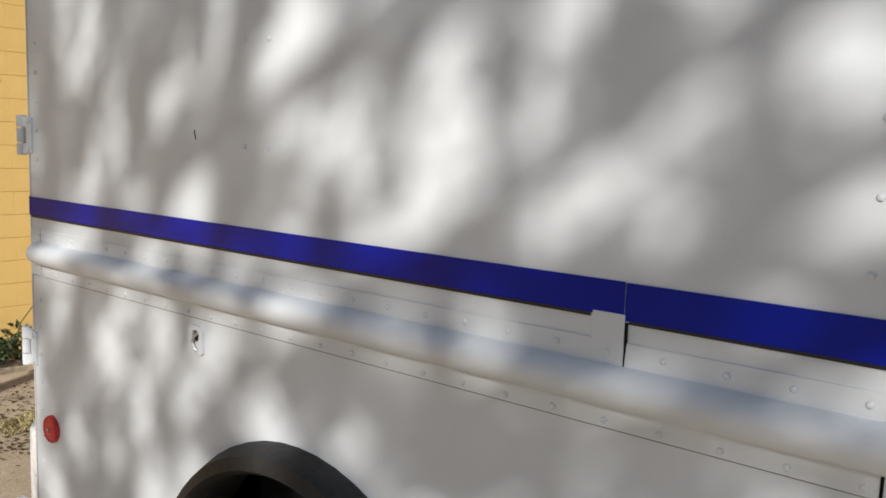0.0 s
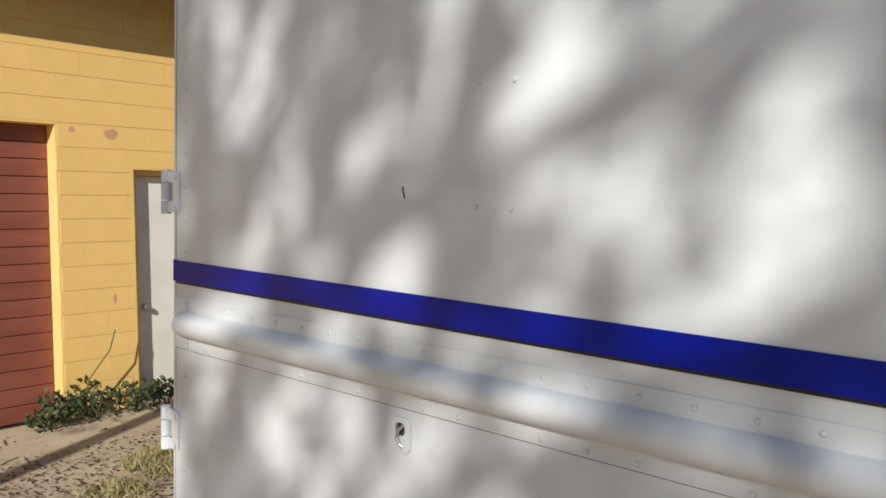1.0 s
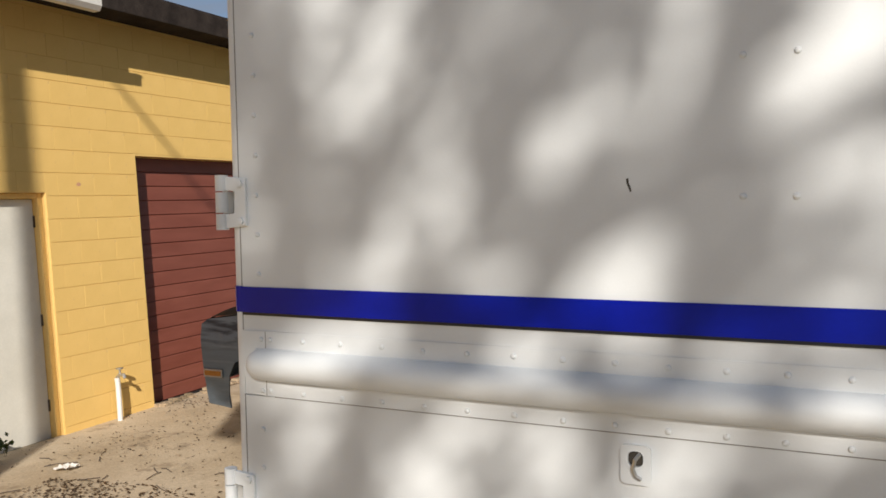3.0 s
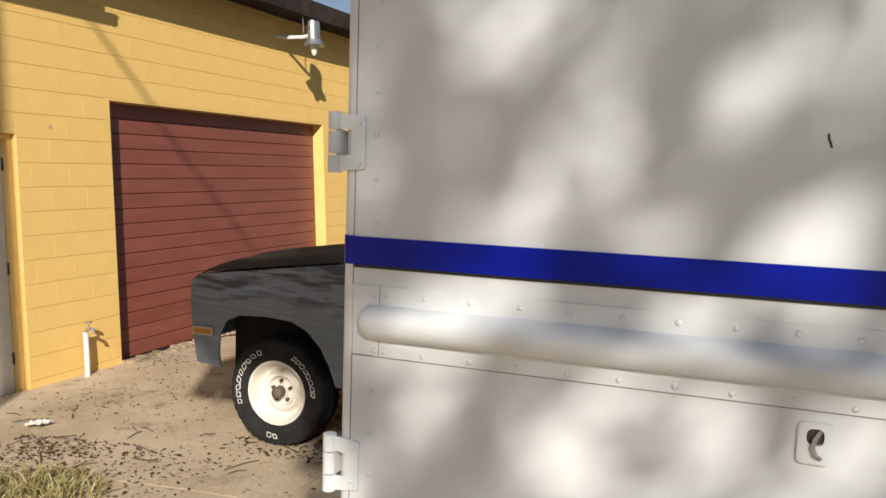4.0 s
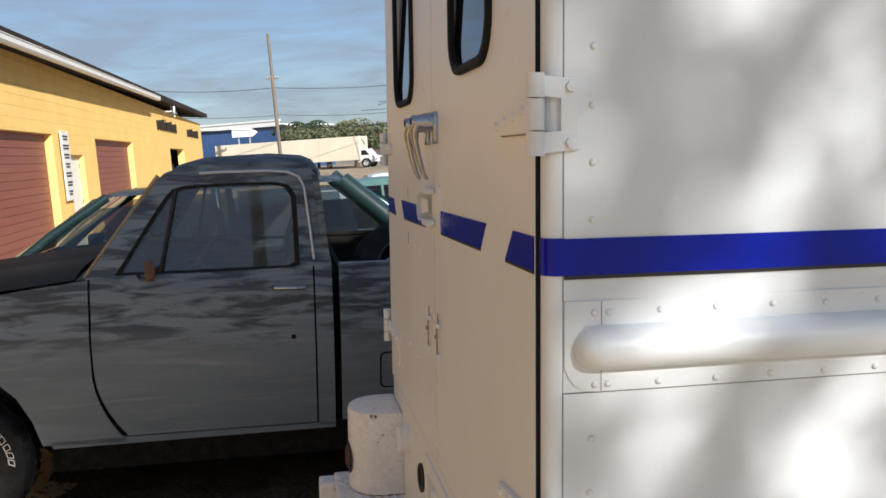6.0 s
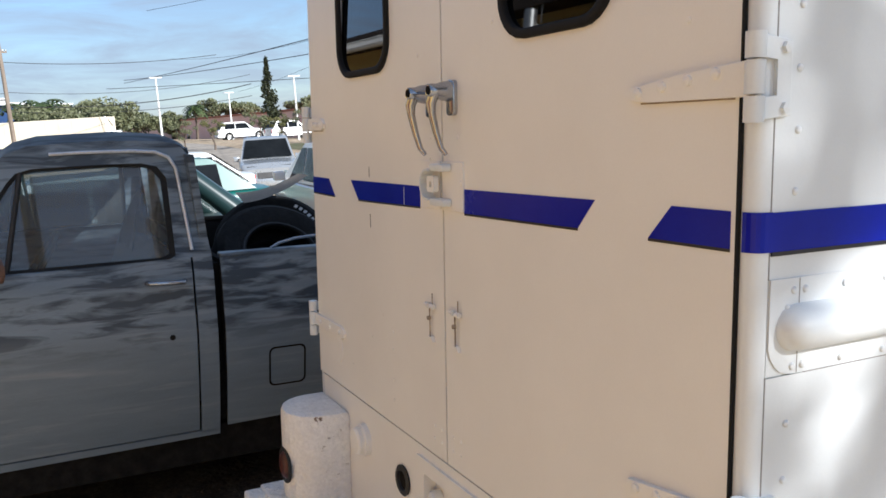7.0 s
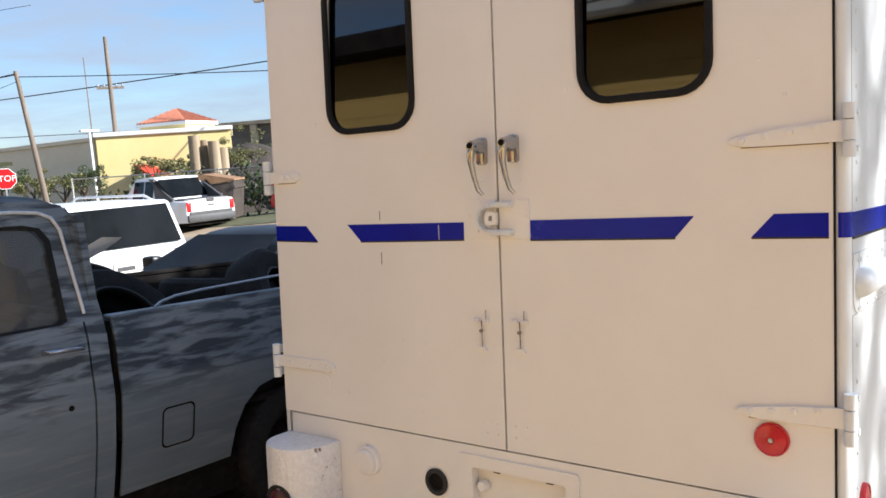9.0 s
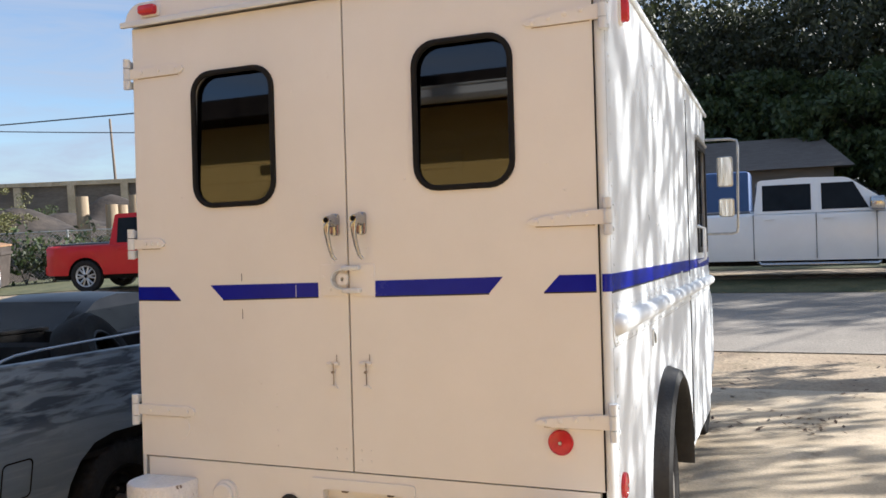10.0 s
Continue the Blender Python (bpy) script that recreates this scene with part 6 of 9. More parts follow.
loose_tyre((-2.60, 4.92, 1.055), 48, 8, "worn black tyre leaning in the truck bed")
loose_tyre((-2.45, 5.52, 1.06), 50, -12, "worn black tyre with white marks in the truck bed", True)
loose_tyre((-1.85, 5.1, 0.86), 8, 40, "black tyre lying flat in the truck bed")
loose_tyre((-1.75, 5.15, 1.11), 6, 100, "black tyre stacked on another in the truck bed")
loose_tyre((-1.62, 4.78, 1.06), 62, 25, "black tyre standing up in the truck bed")
bm = bmesh.new()
grid(bm, lambda u, v: (-2.66 + 0.40 * u, 5.35 + 0.22 * v + 0.02 * math.sin(3 * u), 1.375 + 0.02 * u + 0.13 * u * u + 0.05 * v * (1 - u)), span(0, 1, 8), span(0, 1, 4))
bmesh.ops.solidify(bm, geom=bm.faces[:], thickness=0.012)
PANEL = mat("tan_panel_paint", (0.42, 0.35, 0.26), (0.52, 0.44, 0.34), 8, 0.5)
whole("body_panel", bm, PANEL, "bent tan car body panel lying on the tyres", "car panel", smooth=40).matrix_basis = NOSE_DOWN
# ---- other vehicles ----
CAR_GLASS = mat("dark_car_glass", (0.012, 0.014, 0.016), (0.02, 0.023, 0.026), 2, 0.05, fine=0.02, spec=0.32, rvar=0.01)
CAR_GLASS_LIGHT = mat("pale_car_glass", (0.10, 0.13, 0.14), (0.16, 0.19, 0.20), 2, 0.05, fine=0.02, spec=0.8, rvar=0.01)
ALLOY = mat("alloy_wheel", (0.45, 0.45, 0.45), (0.55, 0.55, 0.54), 10, 0.3, 0.8, fine=0.05)
WHITE_CAR = mat("white_car_paint", (0.76, 0.76, 0.75), (0.80, 0.80, 0.79), 2, 0.25, fine=0.01, coat=0.5, rvar=0.03)
SILVER_CAR = mat("silver_car_paint", (0.36, 0.38, 0.40), (0.40, 0.42, 0.44), 2, 0.28, 0.5, fine=0.02, coat=0.5)
RED_CAR = mat("red_car_paint", (0.40, 0.005, 0.008), (0.46, 0.008, 0.011), 2, 0.35, fine=0.02, coat=0.08, spec=0.3)
BLACK_CAR = mat("black_car_paint", (0.005, 0.006, 0.008), (0.010, 0.011, 0.013), 2, 0.34, fine=0.02, spec=0.2)
TEAL_CAR = mat("dark_teal_car_paint", (0.010, 0.024, 0.025), (0.016, 0.034, 0.034), 2, 0.3, fine=0.03, coat=0.4)
TRIM_GREY = mat("grey_plastic_trim", (0.05, 0.05, 0.052), (0.07, 0.07, 0.072), 8, 0.6)
TAN_CAR = mat("tan_car_paint", (0.33, 0.30, 0.24), (0.38, 0.35, 0.28), 2, 0.3, 0.3, fine=0.02, coat=0.4)


def car(name, label, category, paint, L, W, belt, roof_z, deck, cabin, wheels, wheel_r, side_windows, at, heading, glass=None, clear=0.24, group="", roof_in=0.17, rack=False, bed=None, rim_mat=None, trim=None, rear_glass=True, tail=RED_LENS, tan_trim=False, mirror=None, see_through=False, sail=False, spokes=0, side_step=None):
    """A road vehicle. x runs forward. deck: (x, height) of the body's top; cabin: x of the screen's foot, roof's front, roof's back, rear foot."""
    c = thing(name, label, category, (0, 0, 0), group)
    h = W / 2
    R = wheel_r * 1.16
    glass = glass or CAR_GLASS
    xs = sorted(set(span(-L / 2, L / 2, 40)) | {wx + R * math.cos(a) for wx in wheels for a in [math.pi * k / 10 for k in range(11)]} | {wx + s * R * 1.001 for wx in wheels for s in (-1, 1)} | {x for x, _ in deck})
    xs = [x for x in xs if -L / 2 <= x <= L / 2]

    def low(x):
        z = clear + 0.04
        for wx in wheels:
            if abs(x - wx) < R:
                z = max(z, wheel_r + math.sqrt(max(0.0, R * R - (x - wx) ** 2)))
        return z

    def wid(x):
        e = max(0.0, abs(x) - (L / 2 - 0.45)) / 0.45
        return h * (1 - 0.13 * e ** 2.2)

    bm = bmesh.new()
    rows = []
    for x in xs:
        t, lo, w = lerp(deck, x), low(x), wid(x)
        b = min(belt, t - 0.05)
        sec = [(w * 0.97, lo), (w, lo + (b - lo) * 0.35), (w * 1.0, lo + (b - lo) * 0.7), (w * 0.972, b), (w * 0.93, t - 0.012), (w * 0.86, t), (w * 0.4, t + 0.022)]
        sec = sec + [(0, t + 0.028)] + [(-y, z) for y, z in sec[::-1]]
        rows.append([bm.verts.new((x, y, z)) for y, z in sec])
    for A, B in zip(rows, rows[1:]):
        for k in range(len(A) - 1):
            bm.faces.new((A[k], B[k], B[k + 1], A[k + 1]))
    bm.faces.new(rows[0][::-1])
    bm.faces.new(rows[-1])
    part("body", bm, paint, c, "", 38)
    bm = bmesh.new()
    box(bm, -L / 2 + 0.12, L / 2 - 0.12, -h + 0.24, h - 0.24, clear * 0.8, belt - 0.12)
    part("underbody", bm, GAP, c, "dark underbody")
    # cabin
    f0, f1, r1, r0 = cabin
    zb = belt - 0.01
    wb, wr = h * 0.95, h * 0.95 - roof_in

    def cab(x, z):
        k = (z - zb) / (roof_z - zb)
        return wb + (wr - wb) * k
    bm = bmesh.new()
    prof = []
    for k in range(9):
        t = k / 8
        prof.append((f0 + (f1 - f0) * t, zb + (roof_z - 0.035 - zb) * t))
    prof += [(f1 - 0.10, roof_z - 0.008), ((f1 + r1) / 2, roof_z + 0.015), (r1 + 0.06, roof_z - 0.005)]
    for k in range(9):
        t = 1 - k / 8
        prof.append((r0 + (r1 - r0) * t, zb + (roof_z - 0.03 - zb) * t))
    rows = []
    for x, z in prof:
        w = cab(x, z)
        rows.append([bm.verts.new((x, y * w, z + 0.02 * (1 - abs(y)))) for y in (-1, -0.96, -0.6, 0, 0.6, 0.96, 1)])
    for A, B in zip(rows, rows[1:]):
        for k in range(6):
            bm.faces.new((A[k], B[k], B[k + 1], A[k + 1]))
    for s in (0, -1):
        edge = [r[s] for r in rows]
        n = len(edge)
        for k in range(n // 2):
            q = [edge[k], edge[k + 1], edge[n - 2 - k], edge[n - 1 - k]]
            if len(set(q)) == 4:
                bm.faces.new(q)
            elif len(set(q)) == 3:
                bm.faces.new(list(dict.fromkeys(q)))
    if not see_through:
        part("cabin", bm, paint, c, "", 35)
    else:
        # a roof on its pillars, open between them
        bm.free()
        bm = bmesh.new()
        mid = (f1 + r1) / 2
        grid(bm, lambda u, v: (f1 + 0.03 + (r1 - 0.03 - f1) * u, v * (wr + 0.01), roof_z - 0.03 + 0.045 * (1 - v ** 4) * math.sin(math.pi * (0.12 + 0.76 * u)) ** 0.5), span(0, 1, 16), span(-1, 1, 12))
        bmesh.ops.solidify(bm, geom=bm.faces[:], thickness=0.03)
        part("cabin_roof", bm, paint, c, "", 40)
        for sgn in (-1, 1):
            for xa, xb, q in ((f0, f1, 0.035), (-0.54, -0.50, 0.032), (r0, r1, 0.075)):
                b2 = bmesh.new()
                tube(b2, [(xa, sgn * (wb - 0.01), zb - 0.03), ((xa + xb) / 2 + (0.03 if q > 0.06 else 0), sgn * ((wb + wr) / 2 + 0.005), (zb + roof_z) / 2), (xb, sgn * wr, roof_z - 0.03)], [q * 1.3, q, q], 8)
                part("pillar", b2, paint, c, "", 50)
        b2 = bmesh.new()
        for xa in (0.1, -1.1):
            for y in (-0.36, 0.36):
                box(b2, xa - 0.12, xa, y - 0.24, y + 0.24, belt - 0.30, belt + 0.24, 0.05)
                box(b2, xa - 0.10, xa - 0.02, y - 0.12, y + 0.12, belt + 0.22, belt + 0.38, 0.03)
        part("seat_backs", b2, SEAT, c, "dark seat backs")
        b2 = bmesh.new()
        box(b2, f0 - 0.45, f0 - 0.02, -wb + 0.08, wb - 0.08, belt - 0.02, belt + 0.07, 0.03)
        part("dashboard", b2, INSIDE, c, "dark dashboard")

    def pane(nm, pts, parent=c):
        b2 = bmesh.new()
        b2.faces.new([b2.verts.new(p) for p in pts])
        if glass is not GLASS_CLEAR:
            bmesh.ops.solidify(b2, geom=b2.faces[:], thickness=0.004)
        ob = part(nm, b2, glass, parent, "dark glass" if glass is CAR_GLASS else "clear dusty glass")
        ob.visible_shadow = glass is not GLASS_CLEAR
        return ob

    def screen(nm, xa, xb, sgn):
        za, zz = zb + 0.10 * (roof_z - zb), zb + 0.88 * (roof_z - zb)
        ka, kb = 0.10, 0.90
        A, B = xa + (xb - xa) * ka, xa + (xb - xa) * kb
        wa, wbb = cab(A, za) - 0.07, cab(B, zz) - 0.07
        o = 0.028 * sgn
        u = 0.03
        pane(nm, [(A + o, -wa, za + u), (A + o, wa, za + u), (B + o, wbb, zz + u), (B + o, -wbb, zz + u)])
    screen("windscreen", f0, f1, 1)
    if rear_glass:
        screen("rear_window", r0, r1, -1)
    z0, z1 = zb + 0.05, roof_z - 0.105
    for sgn in (-1, 1):
        for xa, xb in side_windows:
            def lim(x, z):
                k = (z - zb) / (roof_z - zb)
                front = f0 + (f1 - f0) * k - 0.07
                back = r0 + (r1 - r0) * k + 0.07
                return max(back, min(front, x))
            pts = [(xa, z0), (xb, z0), (xb, z1), (xa, z1)]
            pts = [(lim(x, z), z) for x, z in pts]
            q = [(x, sgn * (cab(x, z) + 0.006), z) for x, z in pts]
            pane("side_window", q)
        # mirror, handles
        b2 = bmesh.new()
        big = 0.10 if mirror else 0.0
        box(b2, f0 - 0.42 - big, f0 - 0.28, min(sgn * (h - 0.02), sgn * (h + 0.17 + big)), max(sgn * (h - 0.02), sgn * (h + 0.17 + big)), belt, belt + 0.15 + big, 0.03)
        part("door_mirror", b2, mirror or trim or paint, c, "", 40)
        b2 = bmesh.new()
        for xa, xb in side_windows[:2]:
            box(b2, xa + 0.02, xa + 0.19, min(sgn * h * 0.985, sgn * (h + 0.02)), max(sgn * h * 0.985, sgn * (h + 0.02)), belt - 0.13, belt - 0.105, 0.006)
        part("door_handles", b2, trim or paint, c)
        b2 = bmesh.new()
        wq = wid(-L / 2) - 0.02
        box(b2, -L / 2 - 0.012, -L / 2 + 0.06, min(sgn * (wq - 0.16), sgn * (wq + 0.01)), max(sgn * (wq - 0.16), sgn * (wq + 0.01)), belt - 0.36, belt - 0.04, 0.02)
        part("tail_lamp", b2, tail, c, "red tail lamp", 40)
        b2 = bmesh.new()
        wq = wid(L / 2) - 0.02
        zf = lerp(deck, L / 2) - 0.16
        box(b2, L / 2 - 0.06, L / 2 + 0.012, min(sgn * (wq - 0.34), sgn * (wq + 0.005)), max(sgn * (wq - 0.34), sgn * (wq + 0.005)), zf - 0.09, zf + 0.09, 0.02)
        part("headlamp", b2, CAR_GLASS_LIGHT, c, "clear headlamp", 40)
    b2 = bmesh.new()
    box(b2, L / 2 - 0.02, L / 2 + 0.02, -h * 0.42, h * 0.42, lerp(deck, L / 2) - 0.27, lerp(deck, L / 2) - 0.09, 0.02)
    part("grille", b2, TRIM_GREY, c, "dark grille")
    for nm, x in (("front_bumper", L / 2), ("rear_bumper", -L / 2)):
        b2 = bmesh.new()
        box(b2, x - 0.07, x + 0.05, -h * 0.86, h * 0.86, clear + 0.05, clear + 0.29, 0.04)
        part(nm, b2, trim or paint, c, "", 40)
    b2 = bmesh.new()
    box(b2, -L / 2 - 0.016, -L / 2 + 0.0, -0.16, 0.16, belt - 0.26, belt - 0.10)
    pl = part("number_plate", b2, GUTTER, c, "pale number plate")
    b2 = bmesh.new()
    box(b2, -L / 2 - 0.019, -L / 2 - 0.016, -0.12, 0.12, belt - 0.205, belt - 0.150)
    part("plate_bar", b2, TRIM_GREY, pl)
    if rack:
        for y in (-wr * 0.82, wr * 0.82):
            b2 = bmesh.new()
            tube(b2, [(f1 - 0.25, y, roof_z), (f1 - 0.45, y, roof_z + 0.065), (r1 + 0.35, y, roof_z + 0.065), (r1 + 0.15, y, roof_z)], 0.018, 6)
            part("roof_rail", b2, paint, c, "", 50)
    if bed:
        b2 = bmesh.new()
        x0, x1 = bed
        z = lerp(deck, (x0 + x1) / 2)
        box(b2, x0, x1, -h * 0.80, h * 0.80, z - 0.02, z + 0.034, 0.01)
        part("bed_liner", b2, TRIM_GREY, c, "dark load bed")
    for wx in wheels:
        for sgn in (-1, 1):
            road_wheel(c, Vector((wx, sgn * (h - 0.115), wheel_r)), wheel_r, 0.22, wheel_r * 0.64, rim_mat or ALLOY, "alloy rim", sgn, lugs=0, hub=False, dish=0.03)
    if spokes:
        for wx in wheels:
            for sgn in (-1, 1):
                b2 = bmesh.new()
                lathe(b2, [(wheel_r * 0.60, 0.0), (wheel_r * 0.60, 0.004), (0.0, 0.004)], Matrix.Translation((wx, sgn * (h - 0.045), wheel_r)) @ Matrix.Rotation(radians(-90 * sgn), 4, "X"), 24)
                part("rim_shadow", b2, GAP, c, "dark gaps between the spokes")
                for k in range(spokes):
                    for d in (-0.14, 0.14):
                        b2 = bmesh.new()
                        a = 2 * math.pi * k / spokes
                        p, q = a + d * 0.5, a + d * 1.5
                        tube(b2, [(wx + 0.05 * math.cos(p), sgn * (h - 0.030), wheel_r + 0.05 * math.sin(p)), (wx + wheel_r * 0.61 * math.cos(q), sgn * (h - 0.030), wheel_r + wheel_r * 0.61 * math.sin(q))], [0.026, 0.020], 6)
                        part("spoke", b2, ALLOY, c, "bright alloy spoke")
    if sail:
        for sgn in (-1, 1):
            b2 = bmesh.new()
            m = Matrix(((1, 0, 0, 0), (0, 0, sgn, sgn * (h - 0.16)), (0, 1, 0, 0), (0, 0, 0, 1)))
            prism(b2, [(r0 + 0.35, belt - 0.02), (r0 + 0.35, roof_z - 0.05), (r1 + 0.2, roof_z - 0.03), (r0 - 0.75, belt + 0.06), (r0 - 0.75, belt - 0.02)], m, 0.10, 0.02)
            part("sail_panel", b2, TRIM_GREY, c, "sloped grey plastic sail panel")
            for wx in wheels:
                b2 = bmesh.new()
                tube(b2, [(wx + R * 1.02 * math.cos(a), sgn * (h - 0.005), wheel_r + R * 1.02 * math.sin(a)) for a in [radians(-10 + 20 * k) for k in range(11)]], 0.06, 6)
                part("arch_flare", b2, TRIM_GREY, c, "grey plastic arch flare", 50)
        b2 = bmesh.new()
        box(b2, -L / 2 - 0.03, -L / 2 + 0.02, -h * 0.78, h * 0.78, belt - 0.52, belt - 0.36, 0.02)
        part("tailgate_band", b2, TRIM_GREY, c, "dark grey tailgate band")
        b2 = bmesh.new()
        box(b2, -L / 2 - 0.02, -L / 2 + 0.04, -0.14, 0.14, belt - 0.08, belt + 0.06, 0.02)
        part("tailgate_latch", b2, TRIM_GREY, c, "dark tailgate handle")
    if side_step:
        for sgn in (-1, 1):
            b2 = bmesh.new()
            tube(b2, [(side_step[0], sgn * (h - 0.12), clear + 0.02), (side_step[0] + 0.08, sgn * (h + 0.03), clear - 0.03), (side_step[1] - 0.08, sgn * (h + 0.03), clear - 0.03), (side_step[1], sgn * (h - 0.12), clear + 0.02)], 0.038, 8)
            part("side_step", b2, CHROME, c, "bright tubular side step", 50)
            for x in (side_step[0] - 0.06, 0.20, 1.22):
                b2 = bmesh.new()
                box(b2, x - 0.006, x + 0.006, sgn * (h - 0.03) - 0.033, sgn * (h - 0.03) + 0.033, clear + 0.08, belt - 0.02)
                part("shut_line", b2, TRIM_GREY, c, "thin dark shut line")
    if tan_trim:
        for sgn in (-1, 1):
            b2 = bmesh.new()
            tube(b2, [(f0 + 0.02, sgn * (wb - 0.03), zb + 0.03), (f1 + 0.03, sgn * (wr - 0.02), roof_z - 0.03)], 0.018, 6)
            part("windscreen_moulding", b2, TAN, c, "tan windscreen edge moulding")
    c.matrix_basis = Matrix.Translation(at) @ Matrix.Rotation(radians(heading), 4, "Z")
    return c


def spot(eye, az, d, lift=0.0):
    """A place on the ground d metres from a place, at an angle from +x."""
    x, y = eye[0] + d * math.cos(radians(az)), eye[1] + d * math.sin(radians(az))
    return (x, y, gz(x, y) + lift)


E75, E88, E10, E55 = (-4.11, 0.63), (-4.92, 0.88), (-5.66, 0.77), (-3.04, -0.09)
# dark saloon beyond the pickup, nose to the workshop
car("sedan", "dark teal four-door car with dull paint and dark windows", "car", TEAL_CAR, 5.2, 1.76, 0.95, 1.50, [(-2.6, 0.86), (-2.2, 0.95), (0.8, 0.98), (1.0, 0.99), (2.35, 0.86), (2.6, 0.72)],
    (1.07, 0.27, -1.45, -2.05), (-1.6, 1.67), 0.33, [(-1.55, -0.58), (-0.50, 0.80)], (-4.25, 7.2, gz(-4.25, 7.2) + 0.05), 180, group="parked cars", tan_trim=True, glass=GLASS_CLEAR, see_through=True)
# black coupe
car("coupe", "glossy black two-door coupe with a low rounded roof", "car", BLACK_CAR, 4.7, 1.86, 0.84, 1.20, [(-2.35, 0.84), (-1.9, 0.90), (0.4, 0.88), (0.9, 0.86), (2.0, 0.76), (2.35, 0.62)],
    (0.72, -0.05, -0.75, -1.95), (-1.35, 1.4), 0.34, [(-1.0, 0.45)], (0.6, 7.7, gz(0.6, 7.7) + 0.03), 182, group="parked cars", roof_in=0.24)
# white minivan
car("minivan", "white minivan with a roof rack and dark rear glass", "minivan", WHITE_CAR, 5.0, 1.95, 1.14, 1.78, [(-2.5, 1.12), (1.2, 1.15), (1.55, 1.13), (2.3, 0.95), (2.5, 0.76)],
    (1.55, 0.35, -2.37, -2.46), (-1.55, 1.5), 0.34, [(-2.05, -0.95), (-0.88, 0.10), (0.16, 1.0)], (1.11, 12.9, gz(1.11, 12.9)), 86, group="parked cars", rack=True)
# silver compact suv facing the yard
car("suv", "silver compact sport utility vehicle facing the yard", "suv", SILVER_CAR, 4.4, 1.8, 1.02, 1.72, [(-2.2, 1.0), (0.7, 1.04), (1.0, 1.05), (1.95, 0.96), (2.2, 0.80)],
    (0.98, 0.30, -1.85, -2.12), (-1.25, 1.35), 0.35, [(-1.75, -0.85), (-0.8, 0.0), (0.05, 0.7)], spot(E75, 74.0, 28), -104, glass=CAR_GLASS, group="parked cars", rack=True)
# pickups
car("pickup_truck", "white four-door pickup with grey plastic sides, seen from behind", "pickup truck", WHITE_CAR, 5.6, 2.0, 1.08, 1.86, [(-2.8, 1.08), (-0.9, 1.10), (0.9, 1.10), (1.3, 1.12), (2.5, 1.05), (2.8, 0.88)],
    (1.15, 0.45, -0.85, -1.35), (-1.75, 1.7), 0.40, [(-0.85, -0.25), (-0.2, 0.55)], (12.20, 25.75, gz(12.20, 25.75) - 0.10), 84, sail=True, clear=0.34, group="parked trucks", bed=(-2.6, -1.35), trim=TRIM_GREY)
car("pickup_truck", "bright red pickup with alloy wheels by the fence", "pickup truck", RED_CAR, 5.7, 2.0, 1.19, 1.96, [(-2.85, 1.19), (-1.1, 1.21), (1.1, 1.21), (1.4, 1.22), (2.6, 1.14), (2.85, 0.95)],
    (1.35, 0.65, -0.97, -1.08), (-1.75, 1.75), 0.41, [(-0.88, -0.02), (0.08, 0.85)], (11.93, 15.74, gz(11.93, 15.74) + 0.04), -75, clear=0.40, group="parked trucks", bed=(-2.7, -1.2), spokes=6)
car("pickup_truck", "white crew-cab pickup with chrome mirrors across the road", "pickup truck", WHITE_CAR, 6.5, 2.03, 1.29, 1.93, [(-3.25, 1.28), (-0.9, 1.30), (1.2, 1.29), (1.6, 1.29), (3.0, 1.20), (3.25, 0.98)],
    (1.62, 0.78, -0.82, -0.90), (-2.45, 2.0), 0.41, [(-0.74, 0.12), (0.30, 1.10)], (12.6, 0.39, gz(12.6)), -90, clear=0.34, group="parked trucks", bed=(-3.1, -0.98), mirror=CHROME, side_step=(-0.85, 1.3), roof_in=0.13)
# cars far across the lot
far_spec = [(76.0, 80, 0, WHITE_CAR, "white"), (69.7, 78, 15, TAN_CAR, "tan"), (67.3, 84, 60, SILVER_CAR, "silver"), (72.7, 76, 10, WHITE_CAR, "white"), (66.3, 80, 170, BLACK_CAR, "black"), (64.0, 74, 170, SILVER_CAR, "silver"), (56.6, 41, 150, WHITE_CAR, "white")]
for az, d, hd, paint, word in far_spec:
    car("car", f"{word} parked car far across the lot", "car", paint, 4.6, 1.8, 0.98, 1.62, [(-2.3, 0.95), (0.7, 1.0), (1.0, 1.0), (2.0, 0.88), (2.3, 0.72)], (0.95, 0.25, -1.7, -2.15), (-1.35, 1.4), 0.34, [(-1.7, -0.75), (-0.7, 0.6)], spot(E75, az, d), hd, group="far parked cars")
car("car", "silver car parked farther along the lot", "car", SILVER_CAR, 4.6, 1.78, 0.95, 1.50, [(-2.3, 0.92), (0.6, 0.97), (0.9, 0.97), (2.0, 0.86), (2.3, 0.7)], (0.85, 0.15, -1.3, -2.0), (-1.35, 1.4), 0.33, [(-1.4, -0.5), (-0.45, 0.6)], (-3.6, 10.8, gz(-3.6, 10.8) - 0.06), 183, glass=CAR_GLASS, group="parked cars")
GREEN_CAR = mat("green_car_paint", (0.010, 0.085, 0.072), (0.014, 0.10, 0.085), 2, 0.3, fine=0.02, coat=0.4)
car("car", "green parked car behind the white one", "car", GREEN_CAR, 4.6, 1.78, 0.95, 1.52, [(-2.3, 0.92), (0.6, 0.97), (0.9, 0.97), (2.0, 0.86), (2.3, 0.7)], (0.85, 0.15, -1.3, -2.0), (-1.35, 1.4), 0.33, [(-1.4, -0.5), (-0.45, 0.6)], (-2.0, 16.0, gz(-2.0, 16.0) + 0.03), 181, group="parked cars")
